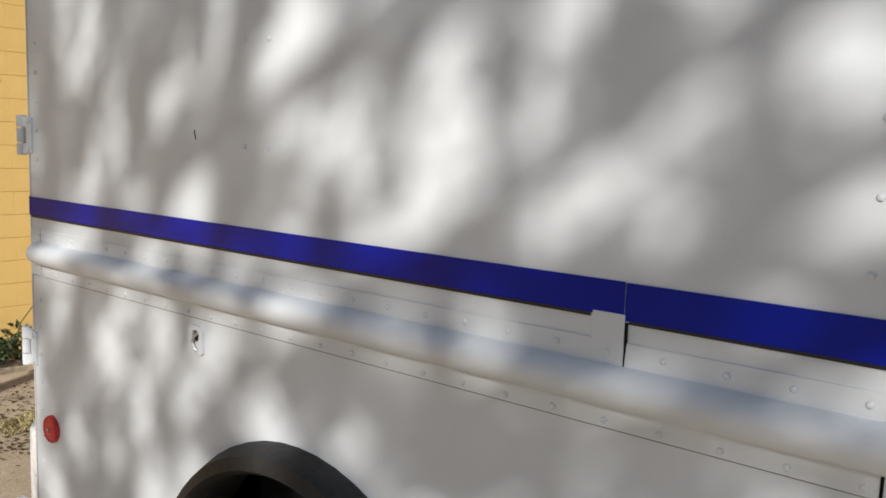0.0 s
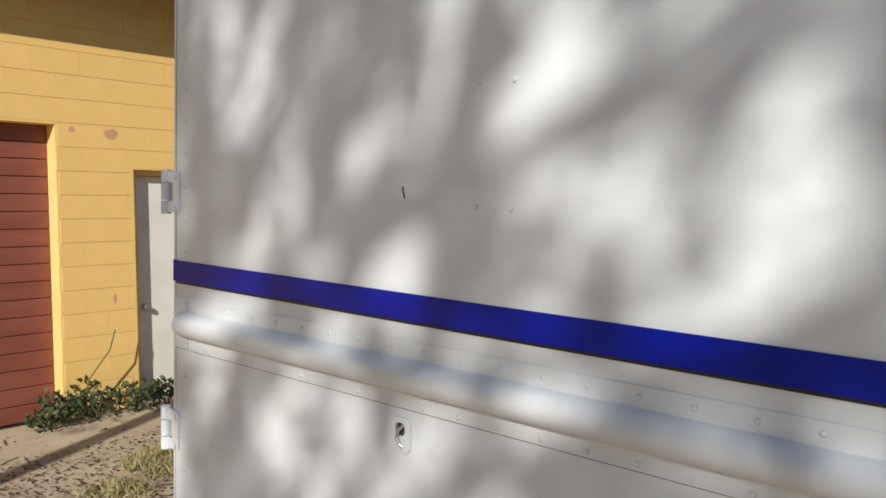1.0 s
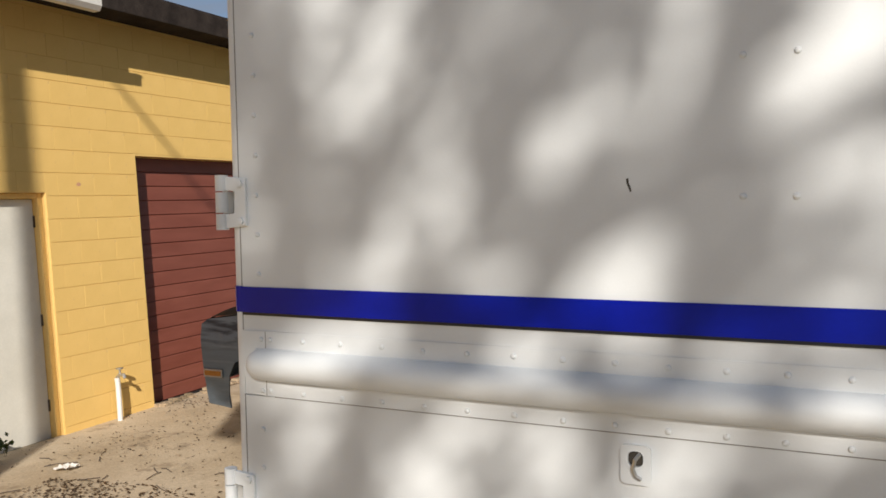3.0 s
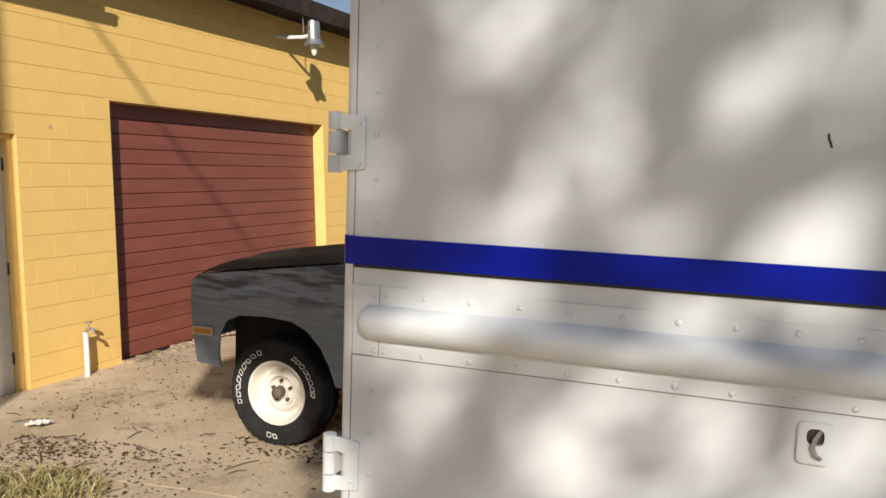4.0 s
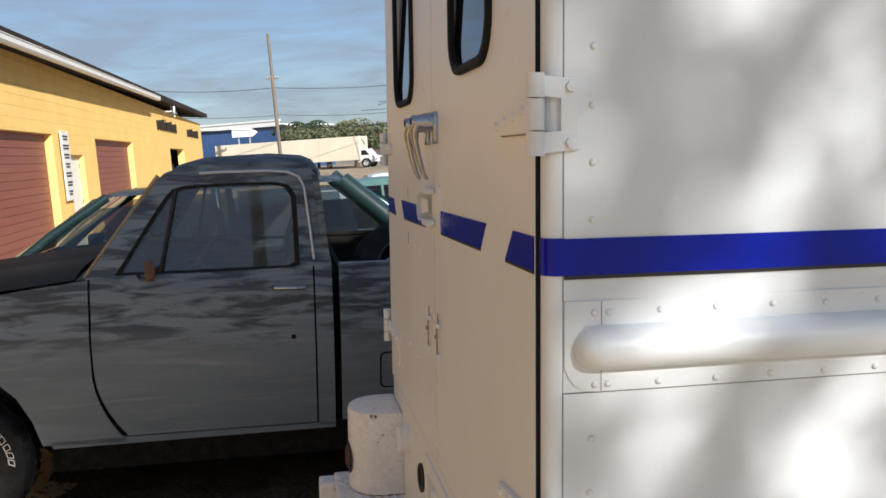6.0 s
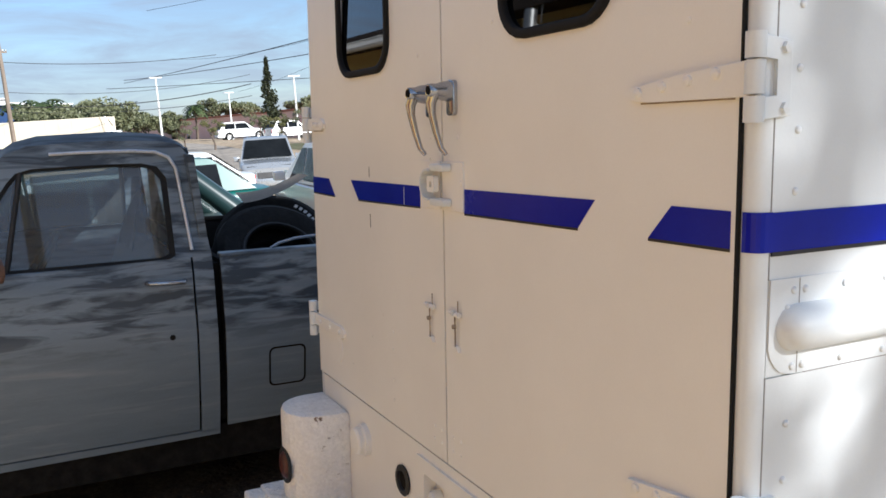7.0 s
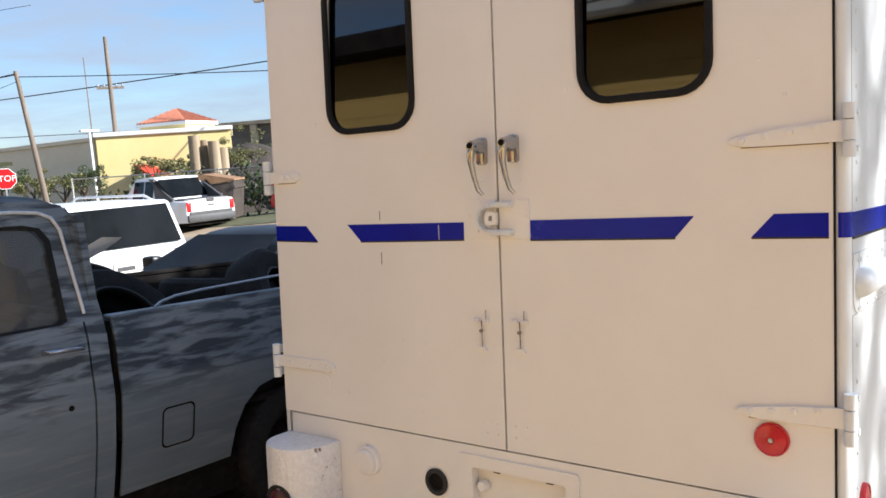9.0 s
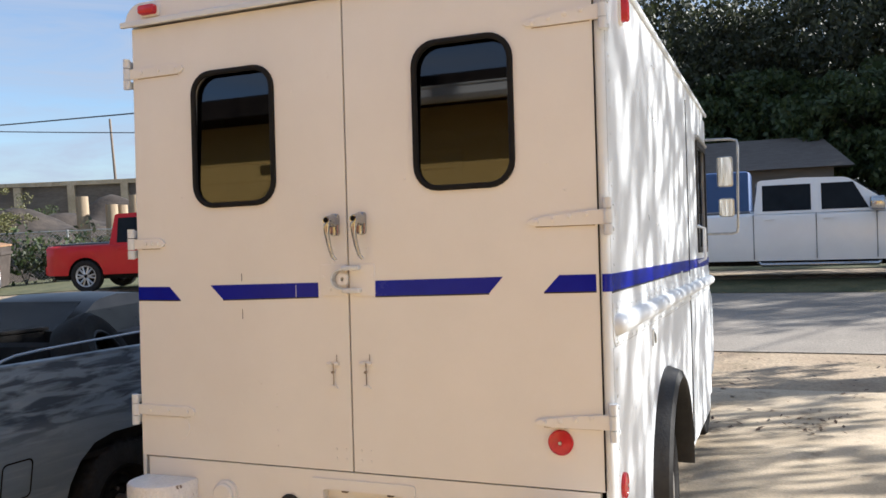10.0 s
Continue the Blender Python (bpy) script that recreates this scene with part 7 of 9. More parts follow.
car("car", "white parked car at the end of the row", "car", WHITE_CAR, 4.6, 1.78, 0.95, 1.50, [(-2.3, 0.92), (0.6, 0.97), (0.9, 0.97), (2.0, 0.86), (2.3, 0.7)], (0.85, 0.15, -1.3, -2.0), (-1.35, 1.4), 0.33, [(-1.4, -0.5), (-0.45, 0.6)], (-1.0, 21.0, gz(-1.0, 21.0) + 0.03), 178, group="parked cars")
# ---- trees ----
def leaf_cloud(bm, rng, centre, radii, n, size, flat=0.6):
    """n small leaf quads scattered through an ellipsoid, thicker towards its skin."""
    for _ in range(n):
        while True:
            v = Vector((rng.uniform(-1, 1), rng.uniform(-1, 1), rng.uniform(-1, 1)))
            if 0.15 < v.length < 1:
                break
        v = v * (v.length ** -0.35)
        if v.length > 1:
            v.normalize()
        p = Vector(centre) + Vector((v.x * radii[0], v.y * radii[1], v.z * radii[2]))
        a = Vector((rng.uniform(-1, 1), rng.uniform(-1, 1), rng.uniform(-flat, flat))).normalized()
        b = a.orthogonal().normalized()
        b = (Matrix.Rotation(rng.uniform(0, 6.28), 3, a) @ b)
        s = size * rng.uniform(0.6, 1.3)
        c = a.cross(b)
        vs = [bm.verts.new(p + q) for q in (-b * s * 0.5, c * s * 0.28, b * s * 0.6, -c * s * 0.28)]
        bm.faces.new(vs)


def tree(label, at, height, crown_r, trunk_r, leaf, seed, clumps=40, per=60, size=0.28, crown_low=0.35, droop=0.0, category="tree", name="tree", squash=0.7, clump=(0.16, 0.32)):
    rng = random.Random(seed)
    t = thing(name, label, category, at)
    bm = bmesh.new()
    top = Vector((rng.uniform(-0.3, 0.3), rng.uniform(-0.3, 0.3), height * 0.62))
    tube(bm, [(0, 0, -0.1), top * 0.3 + Vector((0.08, 0, 0)), top * 0.6, top], [trunk_r * 1.25, trunk_r, trunk_r * 0.75, trunk_r * 0.35], 10)
    limbs = []
    for k in range(9):
        a = 2 * math.pi * k / 9 + rng.uniform(-0.3, 0.3)
        s = top * rng.uniform(0.45, 0.95)
        e = Vector((math.cos(a) * crown_r * rng.uniform(0.5, 0.85), math.sin(a) * crown_r * rng.uniform(0.5, 0.85), height * rng.uniform(0.55, 0.88)))
        m = s.lerp(e, 0.5) + Vector((0, 0, 0.08 * height))
        tube(bm, [s, m, e], [trunk_r * 0.42, trunk_r * 0.26, trunk_r * 0.08], 7)
        limbs.append((s, m, e))
    part("trunk", bm, BARK, t, "brown bark trunk and limbs", 50)
    bm = bmesh.new()
    zc = height * (crown_low + 1) / 2
    zr = height * (1 - crown_low) / 2
    for k in range(clumps):
        if k < len(limbs) * 2:
            p = limbs[k % len(limbs)][2].lerp(limbs[k % len(limbs)][1], 0.3 * (k // len(limbs)))
        else:
            while True:
                v = Vector((rng.uniform(-1, 1), rng.uniform(-1, 1), rng.uniform(-1, 1)))
                if 0.35 < v.length < 1:
                    break
            p = Vector((v.x * crown_r, v.y * crown_r, zc + v.z * zr))
        r = crown_r * rng.uniform(*clump)
        leaf_cloud(bm, rng, p, (r, r, r * (squash + droop)), per, size)
    part("crown", bm, leaf, t, "leafy crown")
    return t


def conifer(label, at, height, r, seed):
    rng = random.Random(seed)
    t = thing("conifer_tree", label, "tree", at)
    bm = bmesh.new()
    tube(bm, [(0, 0, -0.1), (0, 0, height * 0.95)], [0.14, 0.03], 8)
    part("trunk", bm, BARK, t, "brown bark trunk")
    bm = bmesh.new()
    for k in range(60):
        z = height * (0.10 + 0.88 * k / 60)
        rr = r * (1 - 0.93 * (k / 60) ** 1.5) * rng.uniform(0.75, 1.1)
        a = rng.uniform(0, 6.28)
        leaf_cloud(bm, rng, (0.5 * rr * math.cos(a), 0.5 * rr * math.sin(a), z), (rr * 0.7, rr * 0.7, height * 0.035), 38, 0.30, 1.0)
    part("crown", bm, LEAF_DARK, t, "dense dark green crown")
    return t


def palm(label, at, height, r, seed, trunk=True):
    rng = random.Random(seed)
    t = thing("palm_tree", label, "palm", at)
    if trunk:
        bm = bmesh.new()
        tube(bm, [(0, 0, -0.1), (0.1, 0, height * 0.5), (0.05, 0.05, height)], [0.19, 0.15, 0.14], 9)
        part("trunk", bm, BARK, t, "ringed palm trunk", 50)
    bm = bmesh.new()
    for k in range(26):
        a = 2 * math.pi * k / 26 + rng.uniform(-0.2, 0.2)
        up = rng.uniform(-0.3, 0.9)
        d = Vector((math.cos(a), math.sin(a), 0))
        side = Vector((-d.y, d.x, 0))
        pts = [Vector((0.05, 0.05, height)) + d * r * s + Vector((0, 0, r * (up * s - 0.9 * s * s))) for s in span(0, 1, 7)]
        for i, (p, q) in enumerate(zip(pts, pts[1:])):
            w = r * 0.24 * math.sin(math.pi * (i + 0.6) / 7.6)
            for s in (-1, 1):
                bm.faces.new([bm.verts.new(c) for c in (p, q, q + side * s * w + Vector((0, 0, -0.35 * w)), p + side * s * w + Vector((0, 0, -0.35 * w)) + (q - p) * 0.5)])
    part("crown", bm, LEAF_OAK, t, "fan of green fronds")
    return t


def shrub(label, at, r, h, seed, leaf, n=260, size=0.14, name="shrub"):
    rng = random.Random(seed)
    t = thing(name, label, "shrub", at)
    bm = bmesh.new()
    for k in range(7):
        a = rng.uniform(0, 6.28)
        leaf_cloud(bm, rng, (0.5 * r * math.cos(a), 0.5 * r * math.sin(a), h * rng.uniform(0.3, 0.7)), (r * 0.5, r * 0.5, h * 0.35), n // 7, size)
    part("foliage", bm, leaf, t)
    for k in range(6):
        a = 2 * math.pi * k / 6
        bm = bmesh.new()
        tube(bm, [(0, 0, -0.03), (0.4 * r * math.cos(a), 0.4 * r * math.sin(a), h * 0.6)], 0.012 if r > 0.5 else 0.004, 5)
        part("stem", bm, BARK, t, "thin brown stem")
    return t


# ---- distance: buildings ----
PINK = mat("pink_stucco", (0.83, 0.52, 0.42), (0.87, 0.58, 0.48), 0.5, 0.9, fine=0.05)
CREAM = mat("cream_stucco", (0.62, 0.55, 0.42), (0.68, 0.61, 0.48), 0.5, 0.9, fine=0.04)
YELLOW_B = mat("pale_yellow_stucco", (0.70, 0.57, 0.24), (0.76, 0.63, 0.30), 0.5, 0.9, fine=0.04)
WHITE_B = mat("white_stucco", (0.70, 0.70, 0.68), (0.76, 0.76, 0.74), 0.5, 0.85, fine=0.03)
BLUE_B = mat("blue_metal_cladding", (0.035, 0.075, 0.19), (0.05, 0.10, 0.24), 0.6, 0.6, fine=0.05)
TILE_RED = mat("red_roof_tile", (0.32, 0.105, 0.06), (0.42, 0.16, 0.09), 3, 0.8, fine=0.15)
# billboard side away from the sun: its shade is put into this grey
SHADED_SIGN = mat("shade_grey_sign", (0.17, 0.15, 0.13), (0.23, 0.205, 0.18), 1, 0.7, fine=0.05)
EARTH = mat("dark_mulch", (0.026, 0.020, 0.016), (0.060, 0.047, 0.037), 1.4, 0.95, fine=0.3, fscale=12, bump=1.0, bscale=6)


def block_building(name, label, p0, p1, depth, top, base, material, cap=None, windows=0, win_z=(1.0, 2.2)):
    """A plain building with a front from p0 to p1, a coping and window openings."""
    p0, p1 = Vector((p0[0], p0[1], 0)), Vector((p1[0], p1[1], 0))
    u = (p1 - p0).normalized()
    L = (p1 - p0).length
    n = Vector((-u.y, u.x, 0))
    m = Matrix(((u.x, n.x, 0, p0.x), (u.y, n.y, 0, p0.y), (0, 0, 1, base), (0, 0, 0, 1)))
    b = thing(name, label, "building")
    bm = bmesh.new()
    box(bm, 0, L, 0, depth, -0.3, top - base)
    part("wall", bm, material, b)
    bm = bmesh.new()
    box(bm, -0.12, L + 0.12, -0.12, depth + 0.12, top - base, top - base + 0.22, 0.03)
    part("coping", bm, cap or material, b)
    for k in range(windows):
        x = L * (k + 0.5) / windows
        bm = bmesh.new()
        box(bm, x - 0.8, x + 0.8, -0.05, 0.02, win_z[0], win_z[1])
        w = part("window", bm, WHITE_B, b, "white window frame")
        bm = bmesh.new()
        box(bm, x - 0.7, x + 0.7, -0.07, -0.05, win_z[0] + 0.1, win_z[1] - 0.1)
        part("pane", bm, CAR_GLASS, w)
    b.matrix_basis = m
    return b


def far(eye, az, d):
    return (eye[0] + d * math.cos(radians(az)), eye[1] + d * math.sin(radians(az)))


block_building("commercial_building", "long pink stucco building across the lot", far(E75, 85, 175), far(E75, 65.0, 68), 14, 2.88, -0.8, PINK, TILE_RED, 9, (0.6, 1.8))
block_building("warehouse", "blue clad warehouse with a white roof band", far(E55, 96.5, 112), far(E55, 90.35, 104), 14, 5.6, 0.0, BLUE_B, WHITE_B, 0)
block_building("warehouse_band", "white sheet metal roof of the far warehouse", far(E55, 96.5, 111.5), far(E55, 90.35, 103.5), 0.3, 6.1, 5.83, WHITE_B, WHITE_B, 0)


def box_truck(p0, p1, base):
    """A long cream box body on wheels, with its low white cab at p1."""
    p0, p1 = Vector((*p0, 0)), Vector((*p1, 0))
    u = (p1 - p0).normalized()
    L = (p1 - p0).length
    t = thing("box_truck", "long cream box truck parked across the back of the lot", "truck")
    bm = bmesh.new()
    box(bm, 0, L, 0, 2.5, 0.75, 3.0, 0.05)
    body = part("box_body", bm, CREAM, t)
    for k in range(13):
        bm = bmesh.new()
        x = L * (k + 0.5) / 13
        box(bm, x - 0.03, x + 0.03, -0.015, 0.01, 0.8, 2.93)
        part("rib", bm, CREAM, body)
    bm = bmesh.new()
    box(bm, L - 0.12, L + 0.015, -0.02, 0.10, 0.74, 3.02, 0.02)
    part("corner_post", bm, WHITE_B, body, "white corner post")
    bm = bmesh.new()
    prism(bm, [(L - 0.4, 0.5), (L + 1.6, 0.5), (L + 1.6, 0.95), (L + 1.0, 1.15), (L + 0.5, 1.75), (L - 0.4, 1.75)], facing(FACE_MY, (0, 2.2, 0)), 1.9, 0.05)
    cab = part("cab", bm, WHITE_B, t, "white cab")
    bm = bmesh.new()
    prism(bm, [(L - 0.1, 1.18), (L + 0.82, 1.18), (L + 0.45, 1.64), (L - 0.1, 1.64)], facing(FACE_MY, (0, 0.3, 0)), 0.02)
    part("cab_window", bm, CAR_GLASS, cab, "dark cab window")
    for x in (1.2, 2.2, L + 0.5):
        for y, o in ((0.2, -1), (2.2, 1)):
            road_wheel(t, Vector((x, y, 0.45)), 0.45, 0.24, 0.26, VAN_RIM, "grey steel rim", o, lugs=0, hub=False)
    t.matrix_basis = Matrix(((u.x, -u.y, 0, p0.x), (u.y, u.x, 0, p0.y), (0, 0, 1, base), (0, 0, 0, 1)))


box_truck(far(E55, 94.6, 86), far(E55, 85.1, 80), 0.27)
yb = block_building("shop_building", "pale yellow stucco shop with a red tiled tower roof", far(E88, 59.25, 47), far(E88, 50.95, 46.5), 9, 3.88, -0.7, YELLOW_B, WHITE_B, 0)
block_building("shop_wing", "shaded grey-tan side wing of the shop", far(E88, 65.75, 58), far(E88, 59.4, 47.3), 3, 3.7, -0.6, CREAM, CREAM, 0)


def hip_roof(label, centre, w, d, z0, h, turn, name="tower_roof", parts=14):
    t = thing(name, label, "roof", (*centre, z0))
    bm = bmesh.new()
    box(bm, -w / 2 + 0.15, w / 2 - 0.15, -d / 2 + 0.15, d / 2 - 0.15, -0.8, 0.0)
    part("tower_wall", bm, YELLOW_B, t)
    bm = bmesh.new()
    box(bm, -w / 2, w / 2, -d / 2, d / 2, -0.18, 0.0, 0.02)
    part("eaves_band", bm, WHITE_B, t, "white eaves band")
    bm = bmesh.new()
    base = [bm.verts.new((x * w / 2, y * d / 2, 0.005)) for x, y in ((-1, -1), (1, -1), (1, 1), (-1, 1))]
    apex = bm.verts.new((0, 0, h))
    for k in range(4):
        bm.faces.new((base[k], base[(k + 1) % 4], apex))
    bm.faces.new(base[::-1])
    part("tile_slopes", bm, TILE_RED, t, "red tiled slopes")
    bm = bmesh.new()
    for sx, sy in ((0, -1), (0, 1), (-1, 0), (1, 0)):
        for k in range(parts):
            f = (k + 0.5) / parts * 2 - 1
            a = Vector((f * w / 2, sy * d / 2, 0.03)) if sx == 0 else Vector((sx * w / 2, f * d / 2, 0.03))
            e = a.lerp(Vector((a.x * 0 + (f * w / 2 if sx == 0 else 0), f * d / 2 if sx else 0, h + 0.03)), 1 - abs(f))
            tube(bm, [a, Vector((a.x if sx == 0 else a.x * abs(f), a.y * abs(f) if sx == 0 else a.y, 0.03 + h * (1 - abs(f))))], 0.05, 5)
    tagged(part("tile_ribs", bm, TILE_RED, t), kind="stuff")
    t.matrix_basis = Matrix.Translation((*centre, z0)) @ Matrix.Rotation(radians(turn), 4, "Z")
    return t


hip_roof("red tiled hipped tower roof above the yellow shop", far(E88, 54.2, 50), 3.2, 3.2, 4.57, 0.80, 20)
bm = bmesh.new()
c0 = far(E88, 57.2, 45.2)
prism(bm, [(0, 0), (0.9, -0.55), (0.9, -0.65), (0, -0.2)], Matrix.Translation((c0[0], c0[1], 2.33)) @ Matrix.Rotation(radians(-62), 4, "Z") @ Matrix(((1, 0, 0, 0), (0, 0, 1, 0), (0, 1, 0, 0), (0, 0, 0, 1))), 1.9)
whole("awning", bm, RED_CAR, "red sloped awning on the yellow shop", "awning")

# house across the road
hs = thing("house", "low grey-brown house with a shallow shingle roof", "house", (30, -2.0, gz(30) + 0.38))
bm = bmesh.new()
box(bm, 0, 8, 0.9, 9.6, -0.8, 3.0)
part("wall", bm, mat("brown_siding", (0.17, 0.14, 0.115), (0.22, 0.18, 0.15), 1, 0.9, stretch=(1, 1, 8)), hs)
bm = bmesh.new()
A, B = 0.2, 10.2        # a hip at one end, a gable at the other
vs = [bm.verts.new(c) for c in ((-0.6, A, 2.9), (8.6, A, 2.9), (4.0, A + 1.0, 4.35), (-0.6, B, 2.9), (8.6, B, 2.9), (4.0, B, 4.35))]
for f in ((0, 2, 1), (0, 3, 5, 2), (1, 2, 5, 4), (3, 4, 5), (0, 1, 4, 3)):
    bm.faces.new([vs[i] for i in f])
bmesh.ops.recalc_face_normals(bm, faces=bm.faces[:])
part("roof", bm, mat("brown_shingle", (0.10, 0.085, 0.072), (0.15, 0.13, 0.11), 2, 0.9, stretch=(4, 1, 1), fine=0.3, fscale=14), hs)
for y in (2.6, 5.0, 8.0):
    bm = bmesh.new()
    box(bm, -0.06, 0.02, y - 0.6, y + 0.6, 1.0, 2.2)
    w = part("window", bm, WHITE_B, hs, "white window frame")
    bm = bmesh.new()
    box(bm, -0.08, -0.06, y - 0.5, y + 0.5, 1.1, 2.1)
    part("pane", bm, CAR_GLASS, w)
bm = bmesh.new()
box(bm, 0, 2.2, 0, 3.4, 0, 2.6, 0.1)
whole("tarp_stack", bm, BLUE_B, "blue covered stack beside the house", "stack", (19.0, 1.6, gz(19)), smooth=35)

# ---- poles, wires, lamps, signs ----
def pole(label, at, top, r=0.14, arms=(), name="utility_pole"):
    """A wooden pole; top: its head relative to the foot; arms: (height share, half length, angle)."""
    p = thing(name, label, "utility pole", at)
    bm = bmesh.new()
    top = Vector(top)
    tube(bm, [(0, 0, -0.3), top * 0.5, top], [r, r * 0.85, r * 0.65], 10)
    part("shaft", bm, WOOD_POLE, p, "weathered wooden shaft", 50)
    for share, half, ang in arms:
        bm = bmesh.new()
        c = top * share
        d = Vector((math.cos(radians(ang)), math.sin(radians(ang)), 0)) * half
        box(bm, -half, half, -0.06, 0.06, -0.06, 0.06, m=Matrix.Translation(c) @ Matrix.Rotation(radians(ang), 4, "Z"))
        arm = part("cross_arm", bm, WOOD_POLE, p)
        for s in (-0.9, -0.45, 0.45, 0.9):
            b2 = bmesh.new()
            lathe(b2, [(0.05, 0.06), (0.07, 0.12), (0.04, 0.2), (0.0, 0.22)], Matrix.Translation(c + d * s), 8)
            part("insulator", b2, DULL_METAL, arm)
    return p


def wire(a, b, sag, r=0.012, label="dark sagging overhead power wire"):
    bm = bmesh.new()
    a, b = Vector(a), Vector(b)
    tube(bm, [a.lerp(b, t) - Vector((0, 0, 4 * sag * t * (1 - t))) for t in span(0, 1, 16)], r, 5)
    return whole("overhead_wire", bm, RUBBER, label, "wire", group="overhead wires")


A1 = spot(E88, 62.3, 40)
pole("weathered leaning utility pole by the street", A1, (-0.62, 0.31, 6.65), 0.13)
A2 = spot(E88, 58.05, 50)
pole("tall utility pole with a cross arm", A2, (0.02, 0.0, 9.85), 0.15, ((0.72, 0.7, -30),))
A3 = spot(E55, 90.4, 75)
pole("utility pole with small fittings against the sky", A3, (-0.2, 0.1, 12.0), 0.18, ((0.68, 0.5, 10),))
pole("distant leaning utility pole", spot(E10, 43.25, 75), (-0.3, 0.15, 11.1), 0.14)
P1 = Vector(A1) + Vector((-0.61, 0.30, 6.5))
P3 = Vector(A3) + Vector((-0.15, 0.1, 7.4))


def aloft(eye, az, d, z):
    """A place d metres off at height z."""
    return (*far(eye, az, d), z)


wire(aloft(E88, 36.0, 40.5, 7.46), aloft(E75, 83.0, 118, 8.48), 0.62, 0.034)
wire(P1, aloft(E75, 83.0, 104, 7.37), 0.15, 0.028)
wire(P1 - Vector((0, 0, 0.1)), aloft(E88, 34.0, 35, 5.51), 0.12, 0.02)
wire(aloft(E88, 48.0, 51, 4.29), aloft(E75, 84.0, 78, 5.56), 0.12, 0.022)
wire(aloft(E88, 62.0, 44, 10.00), aloft(E88, 80.0, 52, 8.61), 0.15, 0.012)
wire(P1 + Vector((0, 0, 0.05)), aloft(E75, 80.0, 90, 8.82), 0.7, 0.012)
wire(P1 - Vector((0, 0, 0.3)), aloft(E75, 76.0, 95, 5.43), 0.4, 0.012)
wire(aloft(E55, 101.0, 75, 8.43), P3, 0.4, 0.026)
wire(P3, aloft(E55, 78.0, 78, 8.03), 0.4, 0.026)
wire(P3 - Vector((0, 0, 2.4)), aloft(E55, 101.0, 75, 6.23), 0.3, 0.02)
wire(P3 - Vector((0, 0, 2.3)), aloft(E55, 76.0, 78, 6.19), 0.7, 0.02)
wire(P3 - Vector((0, 0, 3.5)), aloft(E55, 102.0, 75, 5.20), 0.3, 0.034)
wire(P3 - Vector((0, 0, 3.4)), aloft(E55, 76.0, 75, 5.23), 0.7, 0.038)
wire(P3 - Vector((0, 0, 3.8)), aloft(E55, 76.0, 75, 4.23), 0.6, 0.024)


def lamp_post(label, at, h):
    p = thing("street_lamp", label, "street lamp", at)
    bm = bmesh.new()
    tube(bm, [(0, 0, 0), (0, 0, h)], [0.10, 0.06], 8)
    part("post", bm, WHITE_B, p)
    bm = bmesh.new()
    box(bm, -0.5, 0.5, -0.12, 0.12, h, h + 0.10, 0.03)
    part("lamp_head", bm, WHITE_B, p)


for az, el, d in ((81.0, 3.8, 75), (76.6, 2.5, 85), (72.25, 3.55, 70), (60.6, 4.6, 46)):
    lamp_post("white lamp post in the far car park", spot(E75, az, d), 1.76 + d * math.tan(radians(el)) - 1.0)
pole("thin tall grey radio mast", spot(E88, 59.4, 75), (0, 0, 11.8), 0.06, name="mast")


def billboard(at, turn):
    b = thing("billboard", "blank billboard in shade-dark grey on a single post", "billboard", at)
    bm = bmesh.new()
    box(bm, -2.25, 2.25, -0.35, 0.35, 5.2, 7.0, 0.03)
    part("panel", bm, SHADED_SIGN, b)
    bm = bmesh.new()
    box(bm, -2.38, -2.255, -0.55, 0.55, 5.1, 7.05, 0.02)
    part("end_panel", bm, RUBBER, b, "dark end panel")
    bm = bmesh.new()
    box(bm, -2.3, 2.3, -0.8, 0.8, 4.98, 5.06)
    part("catwalk", bm, DULL_METAL, b)
    bm = bmesh.new()
    cyl(bm, (0.3, 0, -0.3), (0.3, 0, 5.0), 0.28, seg=14)
    part("post", bm, DULL_METAL, b, "", 40)
    b.matrix_basis = Matrix.Translation(at) @ Matrix.Rotation(radians(turn), 4, "Z")


billboard(spot(E88, 66.4, 80, 0.3), -24)


def stop_sign(at, turn, h=2.6):
    s = thing("stop_sign", "red octagonal stop sign with white letters on a steel post", "road sign", at)
    bm = bmesh.new()
    box(bm, -0.03, 0.03, -0.02, 0.02, -0.2, h + 0.3)
    part("post", bm, DULL_METAL, s)
    o = [(0.40 * math.cos(radians(22.5 + 45 * k)), h + 0.40 * math.sin(radians(22.5 + 45 * k))) for k in range(8)]
    bm = bmesh.new()
    prism(bm, o, facing(FACE_MY, (0, -0.021, 0)), 0.006)
    pl = part("plate", bm, WHITE_B, s, "white rim")
    bm = bmesh.new()
    prism(bm, [(u * 0.94, h + (v - h) * 0.94) for u, v in o], facing(FACE_MY, (0, -0.0275, 0)), 0.003)
    part("red_field", bm, RED_CAR, pl)
    cu = bpy.data.curves.new("letters", "FONT")
    cu.body = "STOP"
    cu.size = 0.30
    cu.align_x, cu.align_y = "CENTER", "CENTER"
    cu.extrude = 0.002
    cu.materials.append(WHITE_B)
    lt = new("letters", cu)
    lt.parent = s
    lt.matrix_basis = facing(FACE_MY, (0, -0.034, h))
    bm = bmesh.new()
    box(bm, -0.30, 0.30, -0.01, 0.01, h + 0.46, h + 0.60)
    part("street_plate", bm, LEAF_DARK, s, "green street name plate")
    s.matrix_basis = Matrix.Translation(at) @ Matrix.Rotation(radians(turn), 4, "Z")


